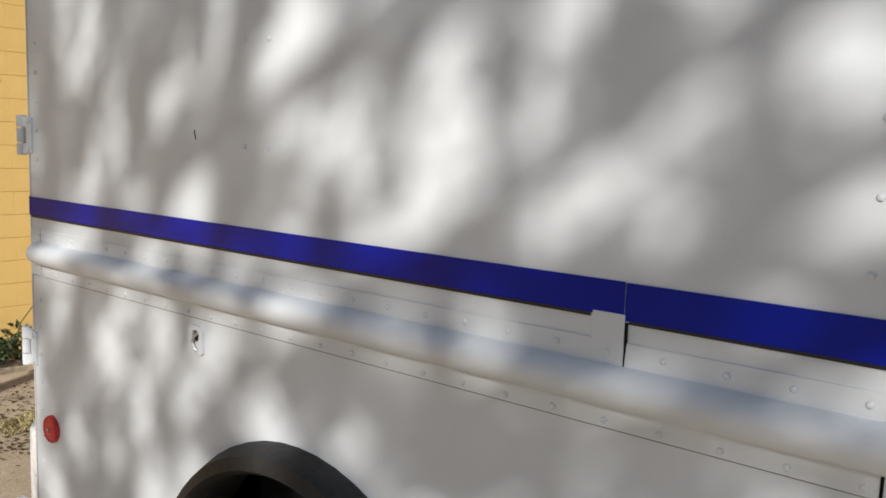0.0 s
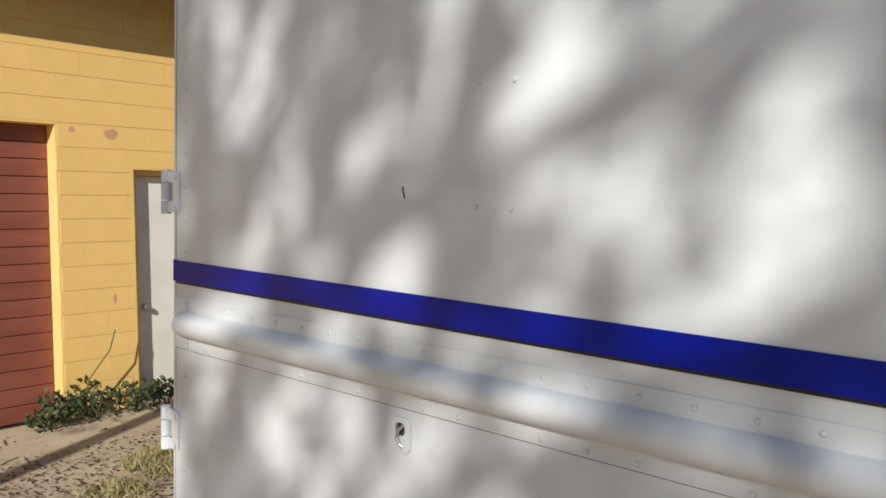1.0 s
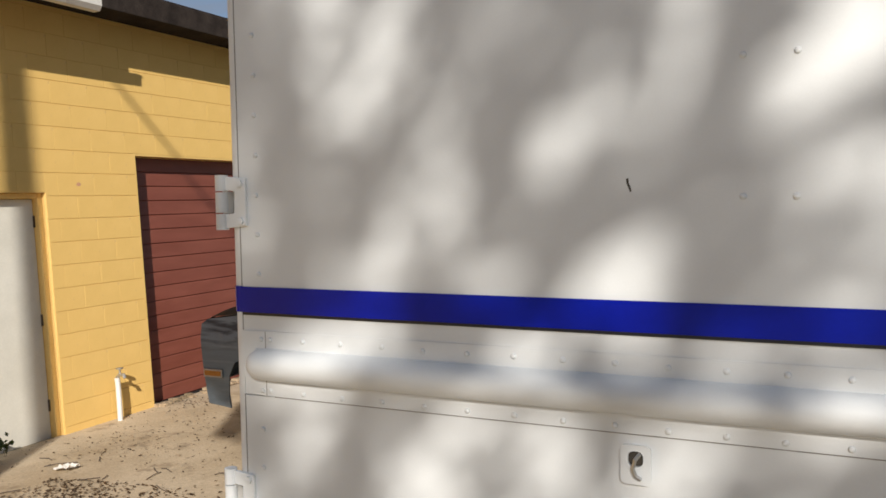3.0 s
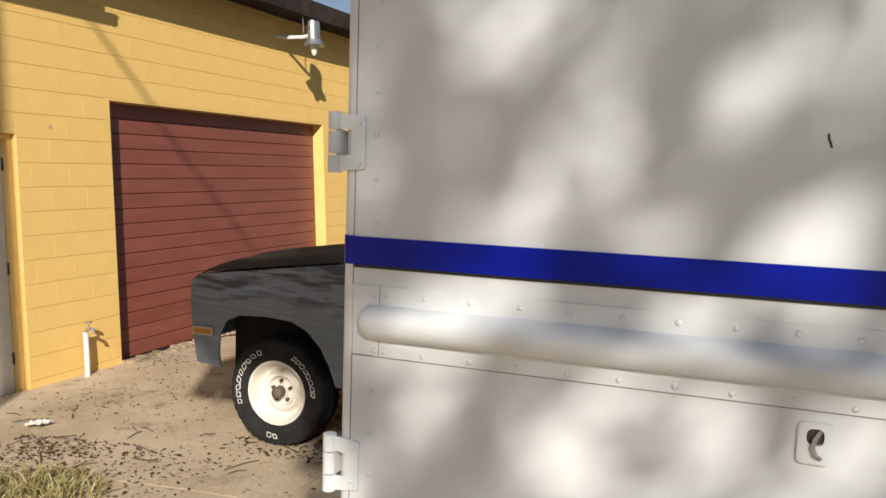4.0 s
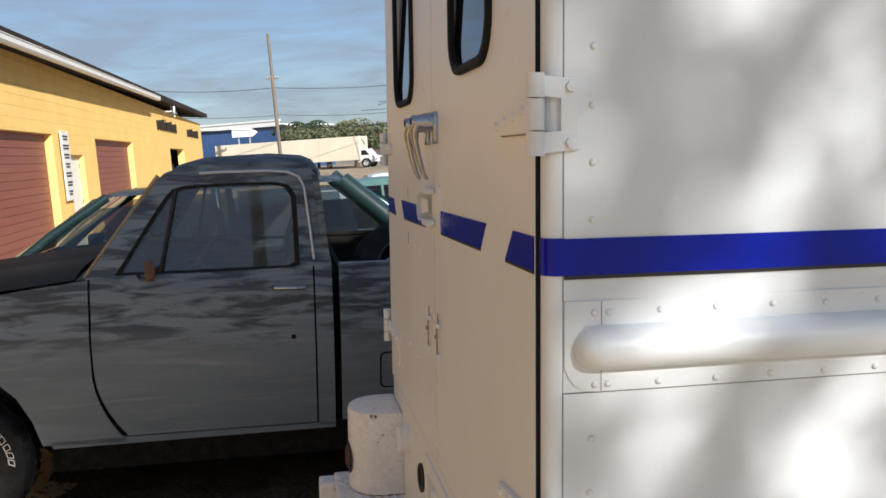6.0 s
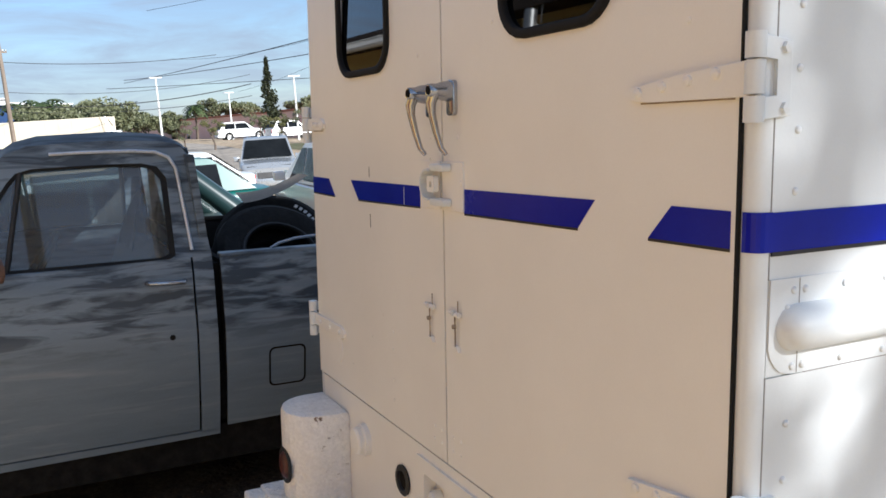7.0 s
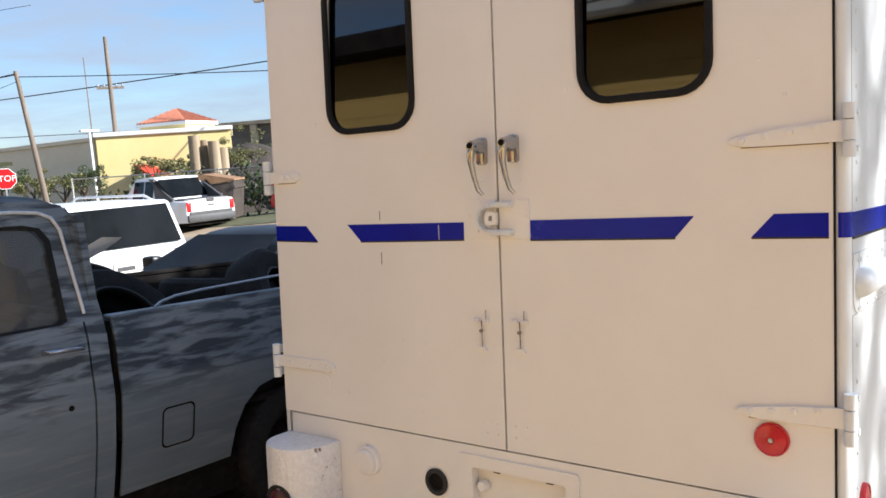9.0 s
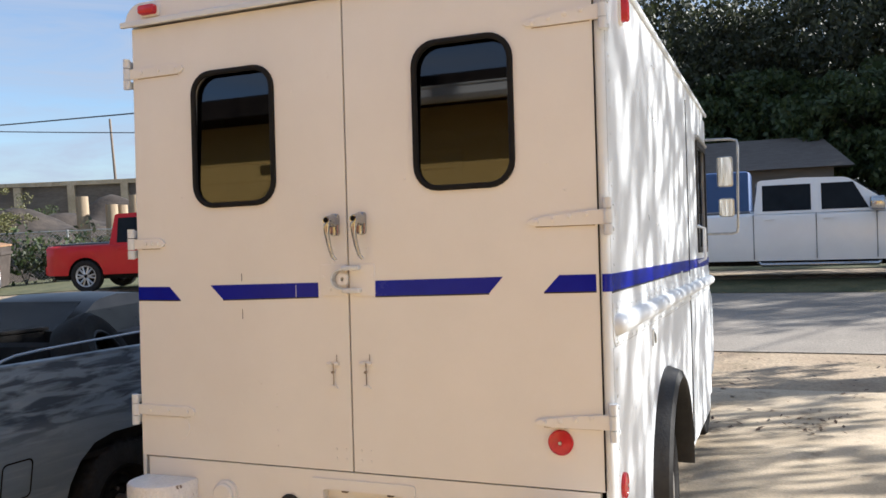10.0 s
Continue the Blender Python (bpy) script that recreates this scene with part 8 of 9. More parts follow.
stop_sign(spot(E88, 64.6, 34), -25, 2.25)
lot_sign = thing("arrow_sign", "white arrow-shaped sign on two posts", "sign", (*far(E55, 92.6, 92), 0.0))
lot_sign.scale = (1.45, 1.45, 1.45)
bm = bmesh.new()
prism(bm, [(-0.9, 2.85), (0.55, 2.85), (0.95, 3.15), (0.55, 3.45), (-0.9, 3.45)], facing(FACE_MY, (0, 0, 0)), 0.15, 0.02)
part("panel", bm, WHITE_B, lot_sign)
bm = bmesh.new()
box(bm, -0.5, -0.4, 0.02, 0.1, -0.2, 2.85)
box(bm, 0.3, 0.4, 0.02, 0.1, -0.2, 2.85)
part("post", bm, DULL_METAL, lot_sign)


# chain-link fence with posts
def chain_fence(p0, p1, h, step=3.0):
    p0, p1 = Vector(p0), Vector(p1)
    L = (p1 - p0).length
    f = thing("chain_fence", "grey chain-link fence with round posts", "fence", tuple(p0))
    d = (p1 - p0) / L
    for k in range(int(L / step) + 1):
        bm = bmesh.new()
        q = d * step * k
        cyl(bm, q + Vector((0, 0, -0.2)), q + Vector((0, 0, h + 0.05)), 0.035, seg=7)
        part("post", bm, DULL_METAL, f)
    bm = bmesh.new()
    tube(bm, [(0, 0, h), d * L + Vector((0, 0, h))], 0.025, 6)
    part("top_rail", bm, DULL_METAL, f)
    bm = bmesh.new()
    s = 0.14
    for k in range(int((L + h) / s)):
        for sg in (1, -1):
            a = k * s
            u0, z0, u1, z1 = (a, 0.0, a - h, h) if sg == 1 else (a - h, 0.0, a, h)
            lo, hi = sorted((u0, u1))
            if lo < 0 or hi > L:
                continue
            A, B = d * u0 + Vector((0, 0, z0)), d * u1 + Vector((0, 0, z1))
            n = Vector((-d.y, d.x, 0)) * 0.003
            w = Vector((0, 0, 0.006))
            bm.faces.new([bm.verts.new(c) for c in (A - w, B - w, B + w, A + w)])
    tagged(part("mesh_wires", bm, DULL_METAL, f), kind="stuff")


FA, FB = spot(E10, 60, 37), spot(E10, 36, 33)
chain_fence(FA, FB, 1.9)
FC, FD = (23.5, -14, gz(23.5)), (23.5, 6, gz(23.5))
chain_fence(FC, FD, 1.7)

# mulch heaps, timber piles and the concrete ramp beyond the fence
for az, d, r, h, sd in ((47.6, 46, 9, 3.9, 1), (43.5, 50, 8, 5.0, 2), (53.5, 50, 7, 2.3, 3)):
    rng = random.Random(sd)
    bm = bmesh.new()
    grid(bm, lambda u, v: (u * r, v * r * 0.7, h * max(0.0, 1 - (u * u + v * v)) ** 0.9 * (0.8 + 0.35 * noise.noise(Vector((u * 2.3 + sd, v * 2.3, 0)))) - 0.25), span(-1, 1, 30), span(-1, 1, 30))
    whole("mulch_heap", bm, EARTH, "large dark heap of mulch behind the fence", "heap", spot(E10, az, d), smooth=60)
PALE_WOOD = mat("pale_timber", (0.24, 0.18, 0.115), (0.34, 0.27, 0.18), 5, 0.9, stretch=(1, 1, 0.08), fine=0.2)
rail_a, rail_b = Vector((*far(E10, 56, 70), 4.92)), Vector((*far(E10, 38, 62), 4.92))
rp = thing("ramp", "grey concrete road ramp with a parapet", "ramp", tuple(rail_a))
bm = bmesh.new()
u = (rail_b - rail_a)
ang = math.atan2(u.y, u.x)
box(bm, 0, u.length, 0, 6, 0.05, 0.35, m=Matrix.Rotation(ang, 4, "Z"))
part("parapet", bm, CONCRETE, rp)
RETAIN = mat("brown_retaining_wall", (0.12, 0.10, 0.085), (0.19, 0.16, 0.135), 0.5, 0.95, stretch=(0.4, 0.4, 2.5), fine=0.2, fscale=8, bump=0.4, bscale=4)
bm = bmesh.new()
box(bm, 0, u.length, 0.3, 5.7, -7, 0.05, m=Matrix.Rotation(ang, 4, "Z"))
part("retaining_wall", bm, RETAIN, rp, "weathered brown retaining wall")
for k in range(6):
    bm = bmesh.new()
    c = u.length * (k + 0.5) / 6
    box(bm, c - 0.25, c + 0.25, 0.0, 0.3, -7, 0.05, m=Matrix.Rotation(ang, 4, "Z"))
    part("buttress", bm, CONCRETE, rp)
for k, (az, d, h) in enumerate(((52.6, 40, 3.7), (52.0, 40.4, 3.5), (51.4, 39.8, 3.4), (50.9, 40.2, 3.1), (45.4, 39, 3.4), (43.7, 38.5, 3.0), (43.1, 39, 3.0), (42.3, 40, 3.5))):
    bm = bmesh.new()
    x, y, z = spot(E10, az, d)
    tube(bm, [(0, 0, -0.2), (0.05, 0.02, h)], [0.30, 0.26], 10)
    whole("timber_pile", bm, PALE_WOOD, "thick upright timber pile", "timber post", (x, y, z), "timber piles", smooth=40)


def dumpster(at, turn):
    d = thing("dumpster", "dark brown steel dumpster with rusty sloped lid and labels", "dumpster", at)
    STEEL = mat("brown_painted_steel", (0.045, 0.035, 0.03), (0.075, 0.06, 0.05), 4, 0.6, fine=0.1)
    RUSTY = mat("rusty_sheet", (0.20, 0.11, 0.055), (0.30, 0.18, 0.09), 3, 0.8, fine=0.2)
    bm = bmesh.new()
    prism(bm, [(-0.8, 0.15), (0.8, 0.15), (0.95, 1.25), (-0.95, 1.45)], Matrix(((0, 0, 1, -1.0), (1, 0, 0, 0), (0, 1, 0, 0), (0, 0, 0, 1))), 2.0)
    part("bin", bm, STEEL, d)
    bm = bmesh.new()
    box(bm, -1.05, 1.05, -0.97, -0.90, 1.20, 1.30)
    box(bm, -1.05, 1.05, 0.92, 1.0, 1.20, 1.30)
    part("rim", bm, STEEL, d)
    bm = bmesh.new()
    prism(bm, [(-0.97, 1.47), (0.97, 1.27), (0.97, 1.31), (0.1, 1.75), (-0.97, 1.52)], Matrix(((0, 0, 1, -1.04), (1, 0, 0, 0), (0, 1, 0, 0), (0, 0, 0, 1))), 2.08)
    part("lid", bm, RUSTY, d, "rusty sloped lid")
    for y, w, mt in ((-0.3, 0.22, WHITE_B), (0.45, 0.2, TAN_CAR)):
        bm = bmesh.new()
        box(bm, -1.004 - 0.006, -1.0, y - w, y + w, 0.75, 1.05)
        part("sticker", bm, mt, d, "printed label plate")
    d.matrix_basis = Matrix.Translation(at) @ Matrix.Rotation(radians(turn), 4, "Z")


dumpster((-5.32 + 31 * math.cos(radians(51.9)), 0.85 + 31 * math.sin(radians(51.9)), gz(13.8, 25)), 40)

# trees and shrubs far off
def planted(label, eye, az, d, top, r, leaf, seed, clumps, per, size, trunk, low=0.3, clump=(0.16, 0.32)):
    """A tree whose crown ends at the height top."""
    at = spot(eye, az, d)
    return tree(label, at, top - at[2], r, trunk, leaf, seed, clumps, per, size, low, clump=clump)


for k, (az, d, top, r) in enumerate(((79.7, 60, 2.53, 0.95), (77.7, 62, 2.45, 1.0), (74.9, 60, 2.87, 0.95), (73.4, 61, 2.63, 0.95), (71.6, 60, 2.90, 1.05), (70.5, 62, 2.55, 0.8), (68.0, 60, 2.71, 0.85))):
    planted("small street tree with thin pale foliage", E75, az, d, top, r, LEAF_LIGHT if k % 2 else LEAF_HAZY, 20 + k, 22, 80, 0.085, 0.06, clump=(0.12, 0.28))
for k, (az, d, top, r) in enumerate(((65.9, 46, 2.60, 1.3), (64.6, 47, 2.72, 1.4), (63.3, 46, 2.40, 1.2), (61.5, 45, 2.56, 1.3), (60.2, 45, 2.61, 1.2), (55.8, 42, 2.84, 1.2), (54.4, 42, 2.70, 1.1), (53.0, 43, 2.53, 1.1), (51.4, 42, 3.31, 1.3), (50.2, 44, 3.91, 1.7), (49.0, 50, 3.56, 1.8))):
    planted("olive-green street tree before the shops", E88, az, d, top, r, LEAF_OAK if k % 3 == 1 else LEAF_LIGHT, 35 + k, 28, 90, 0.095, 0.07, clump=(0.12, 0.28))
for k, (az, d, top, r) in enumerate(((77.6, 120, 5.39, 2.9), (75.9, 118, 4.93, 2.6), (71.6, 105, 5.20, 2.5), (69.9, 107, 5.51, 3.0), (68.6, 105, 4.93, 2.3), (80.4, 125, 3.85, 3.6), (82.6, 125, 4.39, 3.6), (86.5, 90, 5.15, 4.5), (84.6, 85, 4.82, 3.5), (47.3, 90, 5.84, 4.0), (43.6, 92, 6.05, 4.6))):
    planted("broad green tree on the skyline", E75, az, d, top, r, LEAF_OAK if k in (3, 4) else LEAF_HAZY, 50 + k, 40, 110, 0.36, 0.25, 0.3)
conifer("tall narrow dark green conifer", spot(E75, 74.0, 80), 7.5, 1.0, 5)
palm("single palm on the skyline", spot(E75, 78.9, 108), 3.9, 1.6, 6)
for k, (az, d, h, r) in enumerate(((89.5, 96, 4.6, 2.5), (88.5, 98, 4.9, 2.5), (87.9, 97, 4.4, 2.3))):
    palm("bushy palm behind the cream truck", spot(E55, az, d), h, r, 70 + k)
for k, (az, d) in enumerate(((56.5, 35.5), (55, 35), (53.5, 34.5), (51.8, 34.6), (50.2, 35), (48.8, 34.5), (47.2, 34), (45.6, 34), (44, 33.6), (42.3, 33.5))):
    shrub("wild green shrub along the fence", spot(E10, az, d), 1.3, 1.5 + 0.4 * (k % 3), 90 + k, LEAF_OAK if k % 2 else LEAF_DARK, 420, 0.20)

# big trees across the road
for k, (x, y, h, r, cl, n) in enumerate(((45, -6, 15, 8.5, 0.30, 120), (47, 8, 15, 8.5, 0.30, 120), (38, -17, 16, 8.5, 0.22, 130), (56, -2, 18, 10, 0.22, 130), (37, -3.2, 8, 4.6, 0.05, 90), (33.5, 12.5, 9, 4.0, 0.35, 70), (50, -26, 17, 10, 0.2, 120), (40.5, 2.0, 8.5, 4.2, 0.42, 60))):
    tree("large dark spreading oak across the road" if h > 10 else "smaller olive-green tree behind the house", (x, y, gz(x)), h, r, 0.45 if h > 10 else 0.2, LEAF_DARK if h > 10 else LEAF_OAK, 120 + k, 5 * n // 2, 150, 0.30, cl, clump=(0.08, 0.21))

tree("tall oak that shades the far side of the road", (22.5, -17.0, gz(22.5)), 13, 6.5, 0.4, LEAF_DARK, 140, 110, 150, 0.24, 0.3, clump=(0.10, 0.22))

# ---- the tree across the yard that dapples the van ----
rng = random.Random(77)
along = Vector((SUN.x, SUN.y, 0)).normalized()
side_dir = Vector((-along.y, along.x, 0))
RISE = SUN.z / SUN.xy.length
OAK_D = 10.5                     # how far the crown hangs from the van's side
FOOT = side_dir * 3.2 + along * (OAK_D - 2.0)
oak = thing("tree", "tall spreading oak with thin drooping twigs", "tree", (FOOT.x, FOOT.y, gz(FOOT.x)))
O2 = Vector(oak.location)


def in_crown(p, q, z):
    """A place in the crown: p across the light, q behind the crown's middle, z the height at which its shadow meets the van."""
    return side_dir * p + along * (q + OAK_D - 1.55) + Vector((0, 0, z + RISE * (q + OAK_D))) - O2


bm = bmesh.new()
fork, head = Vector((-0.2, 0.3, 4.2)), in_crown(2.6, 0, 3.0)
tube(bm, [(0, 0, -0.3), (-0.1, 0.1, 2.2), fork, head], [0.44, 0.36, 0.29, 0.10], 12)
for k in range(11):
    e = in_crown(rng.uniform(-2.6, 3.4), rng.uniform(-0.8, 0.8), rng.uniform(0.2, 3.3))
    st = fork.lerp(head, rng.uniform(0.0, 0.9))
    tube(bm, [st, st.lerp(e, 0.5) + Vector((0, 0, 0.45)), e], [0.085, 0.045, 0.012], 7)
part("trunk", bm, BARK, oak, "brown bark trunk and limbs", 50)
bm = bmesh.new()


def over(x, z, q):
    """The place in the crown whose shadow falls on the van's side at x and z, q behind the crown's middle."""
    p = (x + 0.728) / 1.144
    return in_crown(p, q, z - 0.275 * p - 0.025)


for k in range(4600):
    x, q, z = rng.uniform(-3.1, 4.2), rng.uniform(-0.9, 0.9), rng.uniform(-0.7, 3.9)
    # twigs hang in slanting sprays with open bands between them
    lean = x - 0.45 * (z - 1.8)
    band = max(math.exp(-((lean - b) / 0.075) ** 2) for b in (-2.45, -1.80, -1.36, -0.78, -0.1, 0.5, 1.2, 1.9))
    bare = 0.35 * noise.noise(Vector((lean * 4.0, z * 1.6, 9.3))) + noise.noise(Vector((lean * 11.0, z * 4.5, 2.3)))
    if rng.random() > max(0.05, (0.70 if x < -1.3 else 0.64) - 0.75 * bare - 0.50 * band * min(1.0, 0.6 + 1.2 * bare) + 0.20 * min(1.0, max(-0.4, z - 1.7))):
        continue
    leaf_cloud(bm, rng, over(x, z, q), (0.045, 0.045, 0.10), 28, 0.065, 0.8)
# single leaves on the finest twigs between the clumps
for k in range(1500):
    leaf_cloud(bm, rng, over(rng.uniform(-3.1, 4.2), rng.uniform(-0.7, 3.9), rng.uniform(-0.9, 0.9)), (0.22, 0.22, 0.26), 10, 0.05, 0.8)
# an unseen leaf patch, added only to keep the sun off the old pickup's front wing
for k in range(190):
    w = Vector((rng.uniform(-5.65, -4.35), 4.15, rng.uniform(0.66, 1.35)))
    leaf_cloud(bm, rng, w + SUN * rng.uniform(10.6, 11.4) - O2, (0.10, 0.10, 0.13), 46, 0.085, 0.8)
part("crown", bm, LEAF_OAK, oak, "thin drooping foliage with gaps")

# the slim pole whose shadow falls across the workshop wall
pole("tall slim wooden pole at the yard's edge", (-3.5, -3.02, gz(-3.5)), (0.03, 0, 9.5), 0.112)
wire((-3.5, -3.02, 8.6), (30, -22, 7.8), 0.6, 0.02)
# ---- weeds, litter ----
def grass_tuft(label, at, r, h, n, seed, leaf):
    rng = random.Random(seed)
    bm = bmesh.new()
    for _ in range(n):
        a, d = rng.uniform(0, 6.28), r * math.sqrt(rng.random())
        p = Vector((d * math.cos(a) * 1.3, d * math.sin(a), 0))
        lean = Vector((rng.uniform(-1, 1), rng.uniform(-1, 1), 0)) * h * 0.8
        hh = h * rng.uniform(0.4, 1.1) * (1.1 - d / r * 0.6)
        w = Vector((rng.uniform(-1, 1), rng.uniform(-1, 1), 0)).normalized() * 0.006
        m = p + lean * 0.4 + Vector((0, 0, hh * 0.7))
        t = p + lean + Vector((0, 0, hh))
        A = [bm.verts.new(c) for c in (p - w, p + w, m + w * 0.7, m - w * 0.7)]
        bm.faces.new(A)
        bm.faces.new((A[3], A[2], bm.verts.new(t)))
    return whole("grass_tuft", bm, leaf, label, "grass", at)


def yz(x, y=0.0):
    return gz(x, y) + 0.03


grass_tuft("dry yellow-green grass tuft growing from a slab joint", (-5.72, 3.03, yz(-5.72) - 0.005), 0.34, 0.13, 700, 1, GRASS_DRY)
grass_tuft("small dry grass tuft in the yard", (-5.45, 2.45, yz(-5.45) - 0.005), 0.2, 0.10, 260, 2, GRASS_DRY)
for k, (x, y, r, h) in enumerate(((-7.52, 3.35, 0.28, 0.34), (-7.50, 3.72, 0.24, 0.30), (-7.55, 4.02, 0.18, 0.24), (-7.45, 2.95, 0.22, 0.22), (-7.6, 3.1, 0.2, 0.3))):
    shrub("low green weed at the foot of the wall", (x, y, yz(x)), r, h, 200 + k, LEAF_OAK, 240, 0.05, "weed")
bm = bmesh.new()
tube(bm, [(-7.6, 3.25, yz(-7.6)), (-7.58, 3.32, 0.38), (-7.56, 3.5, 0.61), (-7.57, 3.56, 0.78)], 0.006, 5)
whole("weed_stalk", bm, LEAF_LIGHT, "thin tall weed stalk before the wall", "weed")


def litter(name, label, seed, n, area, size, material, clusters):
    """Dry leaves scattered in drifts."""
    rng = random.Random(seed)
    verts, faces = [], []
    spots = [(rng.uniform(area[0], area[1]), rng.uniform(area[2], area[3]), rng.uniform(0.2, 0.9)) for _ in range(clusters)]
    while len(faces) < n:
        if rng.random() < 0.75:
            cx, cy, s = rng.choice(spots)
            x, y = rng.gauss(cx, s), rng.gauss(cy, s * 0.8)
        else:
            x, y = rng.uniform(area[0], area[1]), rng.uniform(area[2], area[3])
        if not (area[0] < x < area[1] and area[2] < y < area[3]):
            continue
        s = size * rng.uniform(0.5, 1.4)
        a = rng.uniform(0, 6.28)
        u, v = Vector((math.cos(a), math.sin(a), rng.uniform(-0.3, 0.3))) * s, Vector((-math.sin(a), math.cos(a), rng.uniform(-0.3, 0.3))) * s * rng.uniform(0.3, 0.6)
        p = Vector((x, y, yz(x) + 0.005 + s * 0.12))
        b = len(verts)
        verts += [p - u, p - v * 0.9, p + u, p + v]
        faces.append((b, b + 1, b + 2, b + 3))
    me = bpy.data.meshes.new(name)
    me.from_pydata(verts, [], faces)
    me.materials.append(material)
    return tagged(new(name, me), label, "leaf litter", "", "stuff")


litter("leaf_litter", "small dry brown leaves strewn over the concrete", 5, 3800, (-7.7, -2.5, -2.0, 6.4), 0.014, LEAF_DRY, 26)
litter("leaf_litter", "dark dry leaves drifted under the pickup", 6, 9000, (-5.2, -1.2, 3.95, 6.6), 0.019, LEAF_DRY, 30)
# dark sheet: leaf soil, and the shade under the pickup put into its colour
SHADE_SOIL = mat("shade_dark_leaf_soil", (0.030, 0.023, 0.017), (0.075, 0.058, 0.042), 5, 0.95, fine=0.3, fscale=40, bump=0.8, bscale=30, spec=0.1)
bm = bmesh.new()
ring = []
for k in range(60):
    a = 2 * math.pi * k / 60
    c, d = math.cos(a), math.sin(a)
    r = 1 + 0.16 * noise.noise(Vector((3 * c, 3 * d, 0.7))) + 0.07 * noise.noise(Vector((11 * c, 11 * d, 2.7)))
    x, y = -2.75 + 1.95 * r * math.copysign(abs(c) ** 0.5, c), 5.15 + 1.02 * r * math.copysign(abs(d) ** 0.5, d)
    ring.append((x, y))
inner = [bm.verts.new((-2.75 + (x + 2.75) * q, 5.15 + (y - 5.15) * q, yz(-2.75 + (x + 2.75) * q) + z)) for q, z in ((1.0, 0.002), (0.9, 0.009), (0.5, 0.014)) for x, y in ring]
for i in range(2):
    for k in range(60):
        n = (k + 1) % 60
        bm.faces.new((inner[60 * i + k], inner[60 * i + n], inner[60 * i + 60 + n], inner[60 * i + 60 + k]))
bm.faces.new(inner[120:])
tagged(part("shade_soil_patch", bm, SHADE_SOIL), "leaf soil sheet coloured dark for the shade under the pickup", "soil", "", "structure")
litter("leaf_litter", "pale dry leaves at the edge of the drive", 7, 500, (1.5, 5.2, -3.5, 4.5), 0.03, LEAF_DRY, 12)
litter("leaf_litter", "dark leaf drifts and chaff round the grass tuft", 8, 2200, (-6.7, -4.9, 2.0, 3.9), 0.016, LEAF_DRY, 8)
rng = random.Random(9)
for k in range(70):
    x, y = rng.uniform(-7.3, -4.6), rng.uniform(1.2, 4.4)
    L, a = rng.uniform(0.06, 0.24), rng.uniform(0, 6.28)
    bm = bmesh.new()
    d = Vector((math.cos(a), math.sin(a), 0)) * L
    tube(bm, [(0, 0, 0.006), d * 0.5 + Vector((rng.uniform(-0.02, 0.02), rng.uniform(-0.02, 0.02), 0.012)), d + Vector((0, 0, gz(x + d.x) - gz(x) + 0.006))], 0.0035, 5)
    whole("twig", bm, BARK, "thin dry twig on the concrete", "twig", (x, y, yz(x)), "fallen twigs")
bm = bmesh.new()
grid(bm, lambda u, v: (0.16 * u, 0.12 * v, 0.03 + 0.03 * noise.noise(Vector((u * 5, v * 5, 1))) + 0.02 * u), span(-0.5, 0.5, 8), span(-0.5, 0.5, 8))
whole("paper_scrap", bm, GUTTER, "crumpled white paper scrap on the concrete", "paper", (-6.75, 4.05, yz(-6.75)))
bm = bmesh.new()
rng = random.Random(31)
for _ in range(420):
    y, x = rng.uniform(5.9, 13), rng.uniform(-7.78, -7.62)
    s = rng.uniform(0.008, 0.03)
    box(bm, x - s, x + s, y - s, y + s, yz(x) - 0.002, yz(x) + s * 0.9, m=Matrix.Rotation(0.0, 4, "Z"))
tagged(part("rubble", bm, SAND), "grey grit and rubble along the door sill", "rubble", "", "stuff")

# ---- block courses of the workshop wall ----
BW, BH = 0.4064, 0.2032
cache = {}


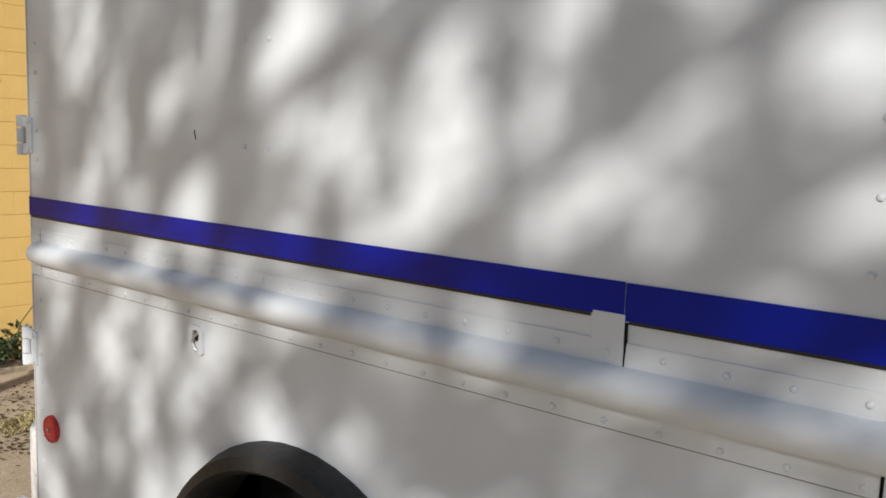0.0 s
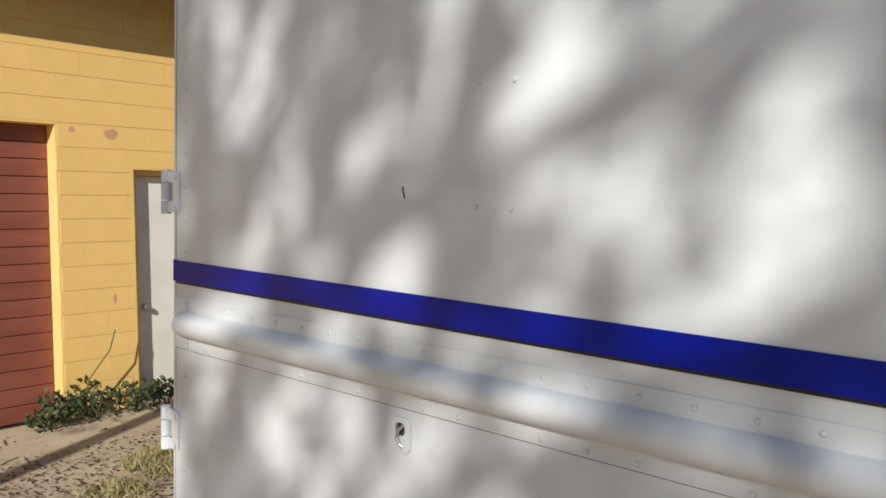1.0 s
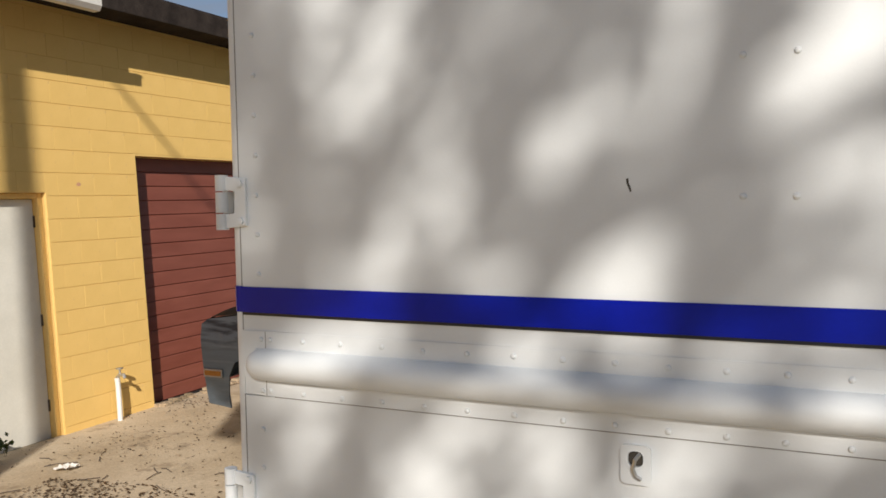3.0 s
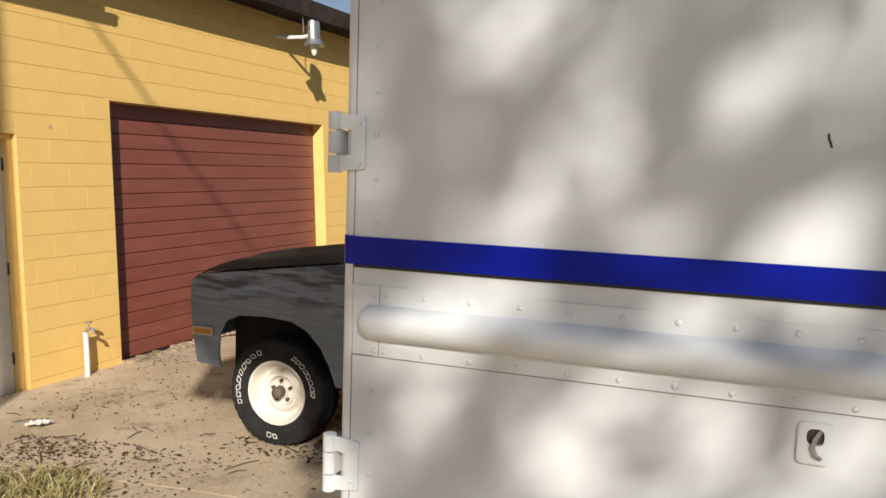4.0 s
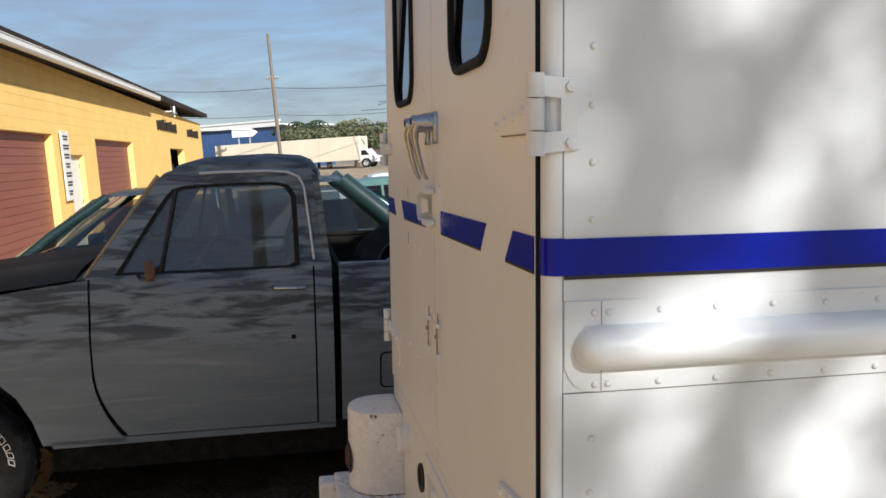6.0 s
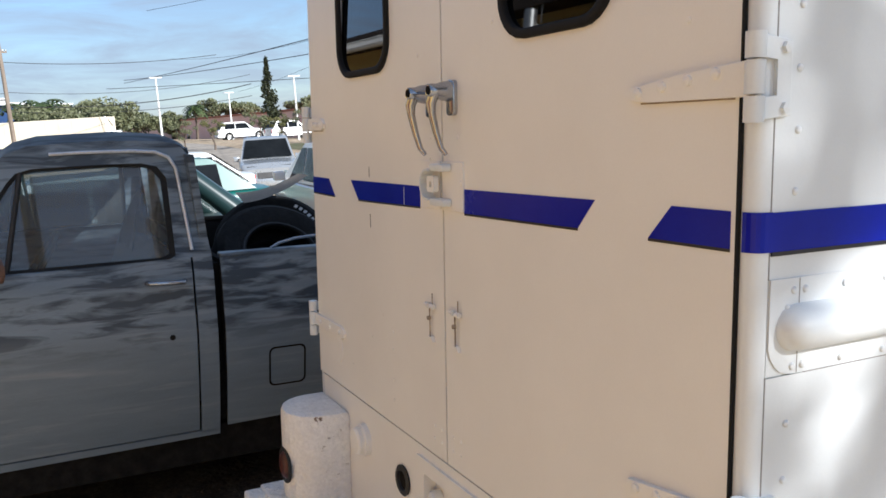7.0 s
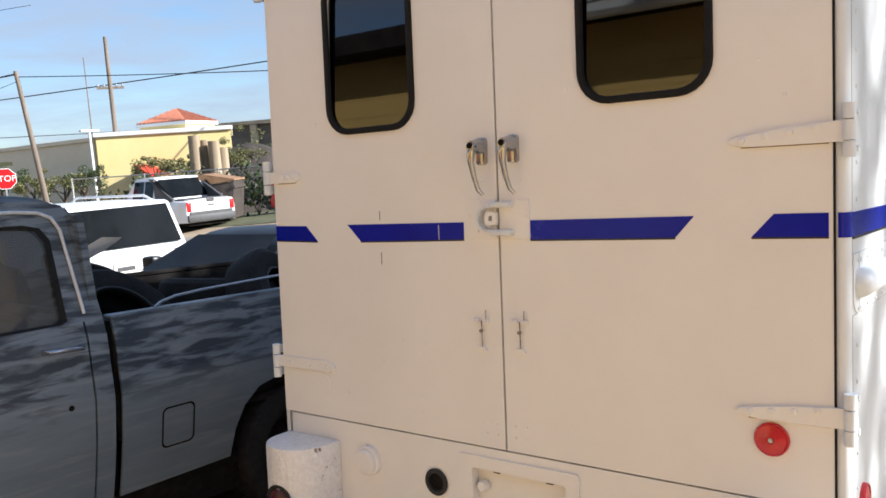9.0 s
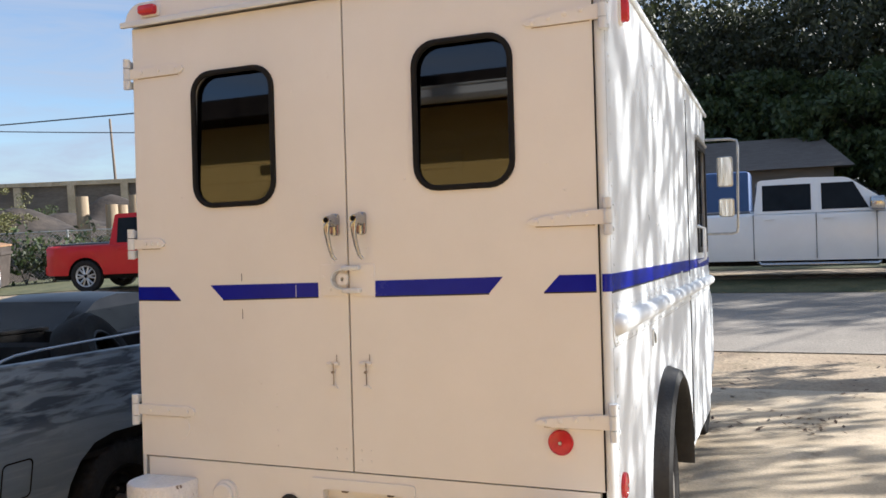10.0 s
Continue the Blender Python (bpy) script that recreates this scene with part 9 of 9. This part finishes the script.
def block_mesh(w, h):
    key = (round(w, 3), round(h, 3))
    if key not in cache:
        bm = bmesh.new()
        g, e, s, se = 0.0018, 0.0030, 0.0004, 0.0012
        a, b, c = ([bm.verts.new((x, *p)) for p in ((s + ds, g + dg), (w - s - ds, g + dg), (w - s - ds, h - g - dg), (s + ds, h - g - dg))] for x, ds, dg in ((-0.008, 0, 0), (-0.0012, 0, 0), (0, se, e)))
        for k in range(4):
            q = (k + 1) % 4
            bm.faces.new((a[k], a[q], b[q], b[k]))
            bm.faces.new((b[k], b[q], c[q], c[k]))
        bm.faces.new(c)
        me = bpy.data.meshes.new("block")
        bm.to_mesh(me)
        bm.free()
        me.materials.append(YELLOW)
        cache[key] = me
    return cache[key]


rng = random.Random(12)
far_v, far_f = [], []
row = 0
z = -0.09
while z < WALL_TOP - 0.05:
    h = min(BH, WALL_TOP - z)
    y = WALL_Y0 - (BW / 2 if row % 2 else 0)
    while y < WALL_Y1:
        pieces = [(max(y, WALL_Y0), min(y + BW, WALL_Y1), z, z + h)]
        for y0, y1, s, hd in OPENINGS:
            cut = []
            for a, b, lo, hi in pieces:
                if b <= y0 or a >= y1 or lo >= hd:
                    cut.append((a, b, lo, hi))
                    continue
                if a < y0:
                    cut.append((a, y0, lo, hi))
                if b > y1:
                    cut.append((y1, b, lo, hi))
                if hi > hd + 0.03:
                    cut.append((max(a, y0), min(b, y1), hd, hi))
            pieces = cut
        for a, b, lo, hi in pieces:
            if b - a < 0.02 or hi - lo < 0.02:
                continue
            off = rng.uniform(-0.0005, 0.0004)
            me = block_mesh(b - a, hi - lo)
            if 2.6 < a and b < 10.6:
                ob = new("block", me)
                ob.parent = wall
                ob.location = (off, a, lo)
            else:
                base = len(far_v)
                far_v += [(v.co.x + off, v.co.y + a, v.co.z + lo) for v in me.vertices]
                far_f += [tuple(base + i for i in p.vertices) for p in me.polygons]
        y += BW
    z += BH
    row += 1
me = bpy.data.meshes.new("far_blocks")
me.from_pydata(far_v, [], far_f)
me.materials.append(YELLOW)
ob = new("far_blocks", me)
ob.parent = wall
tagged(ob, kind="stuff")
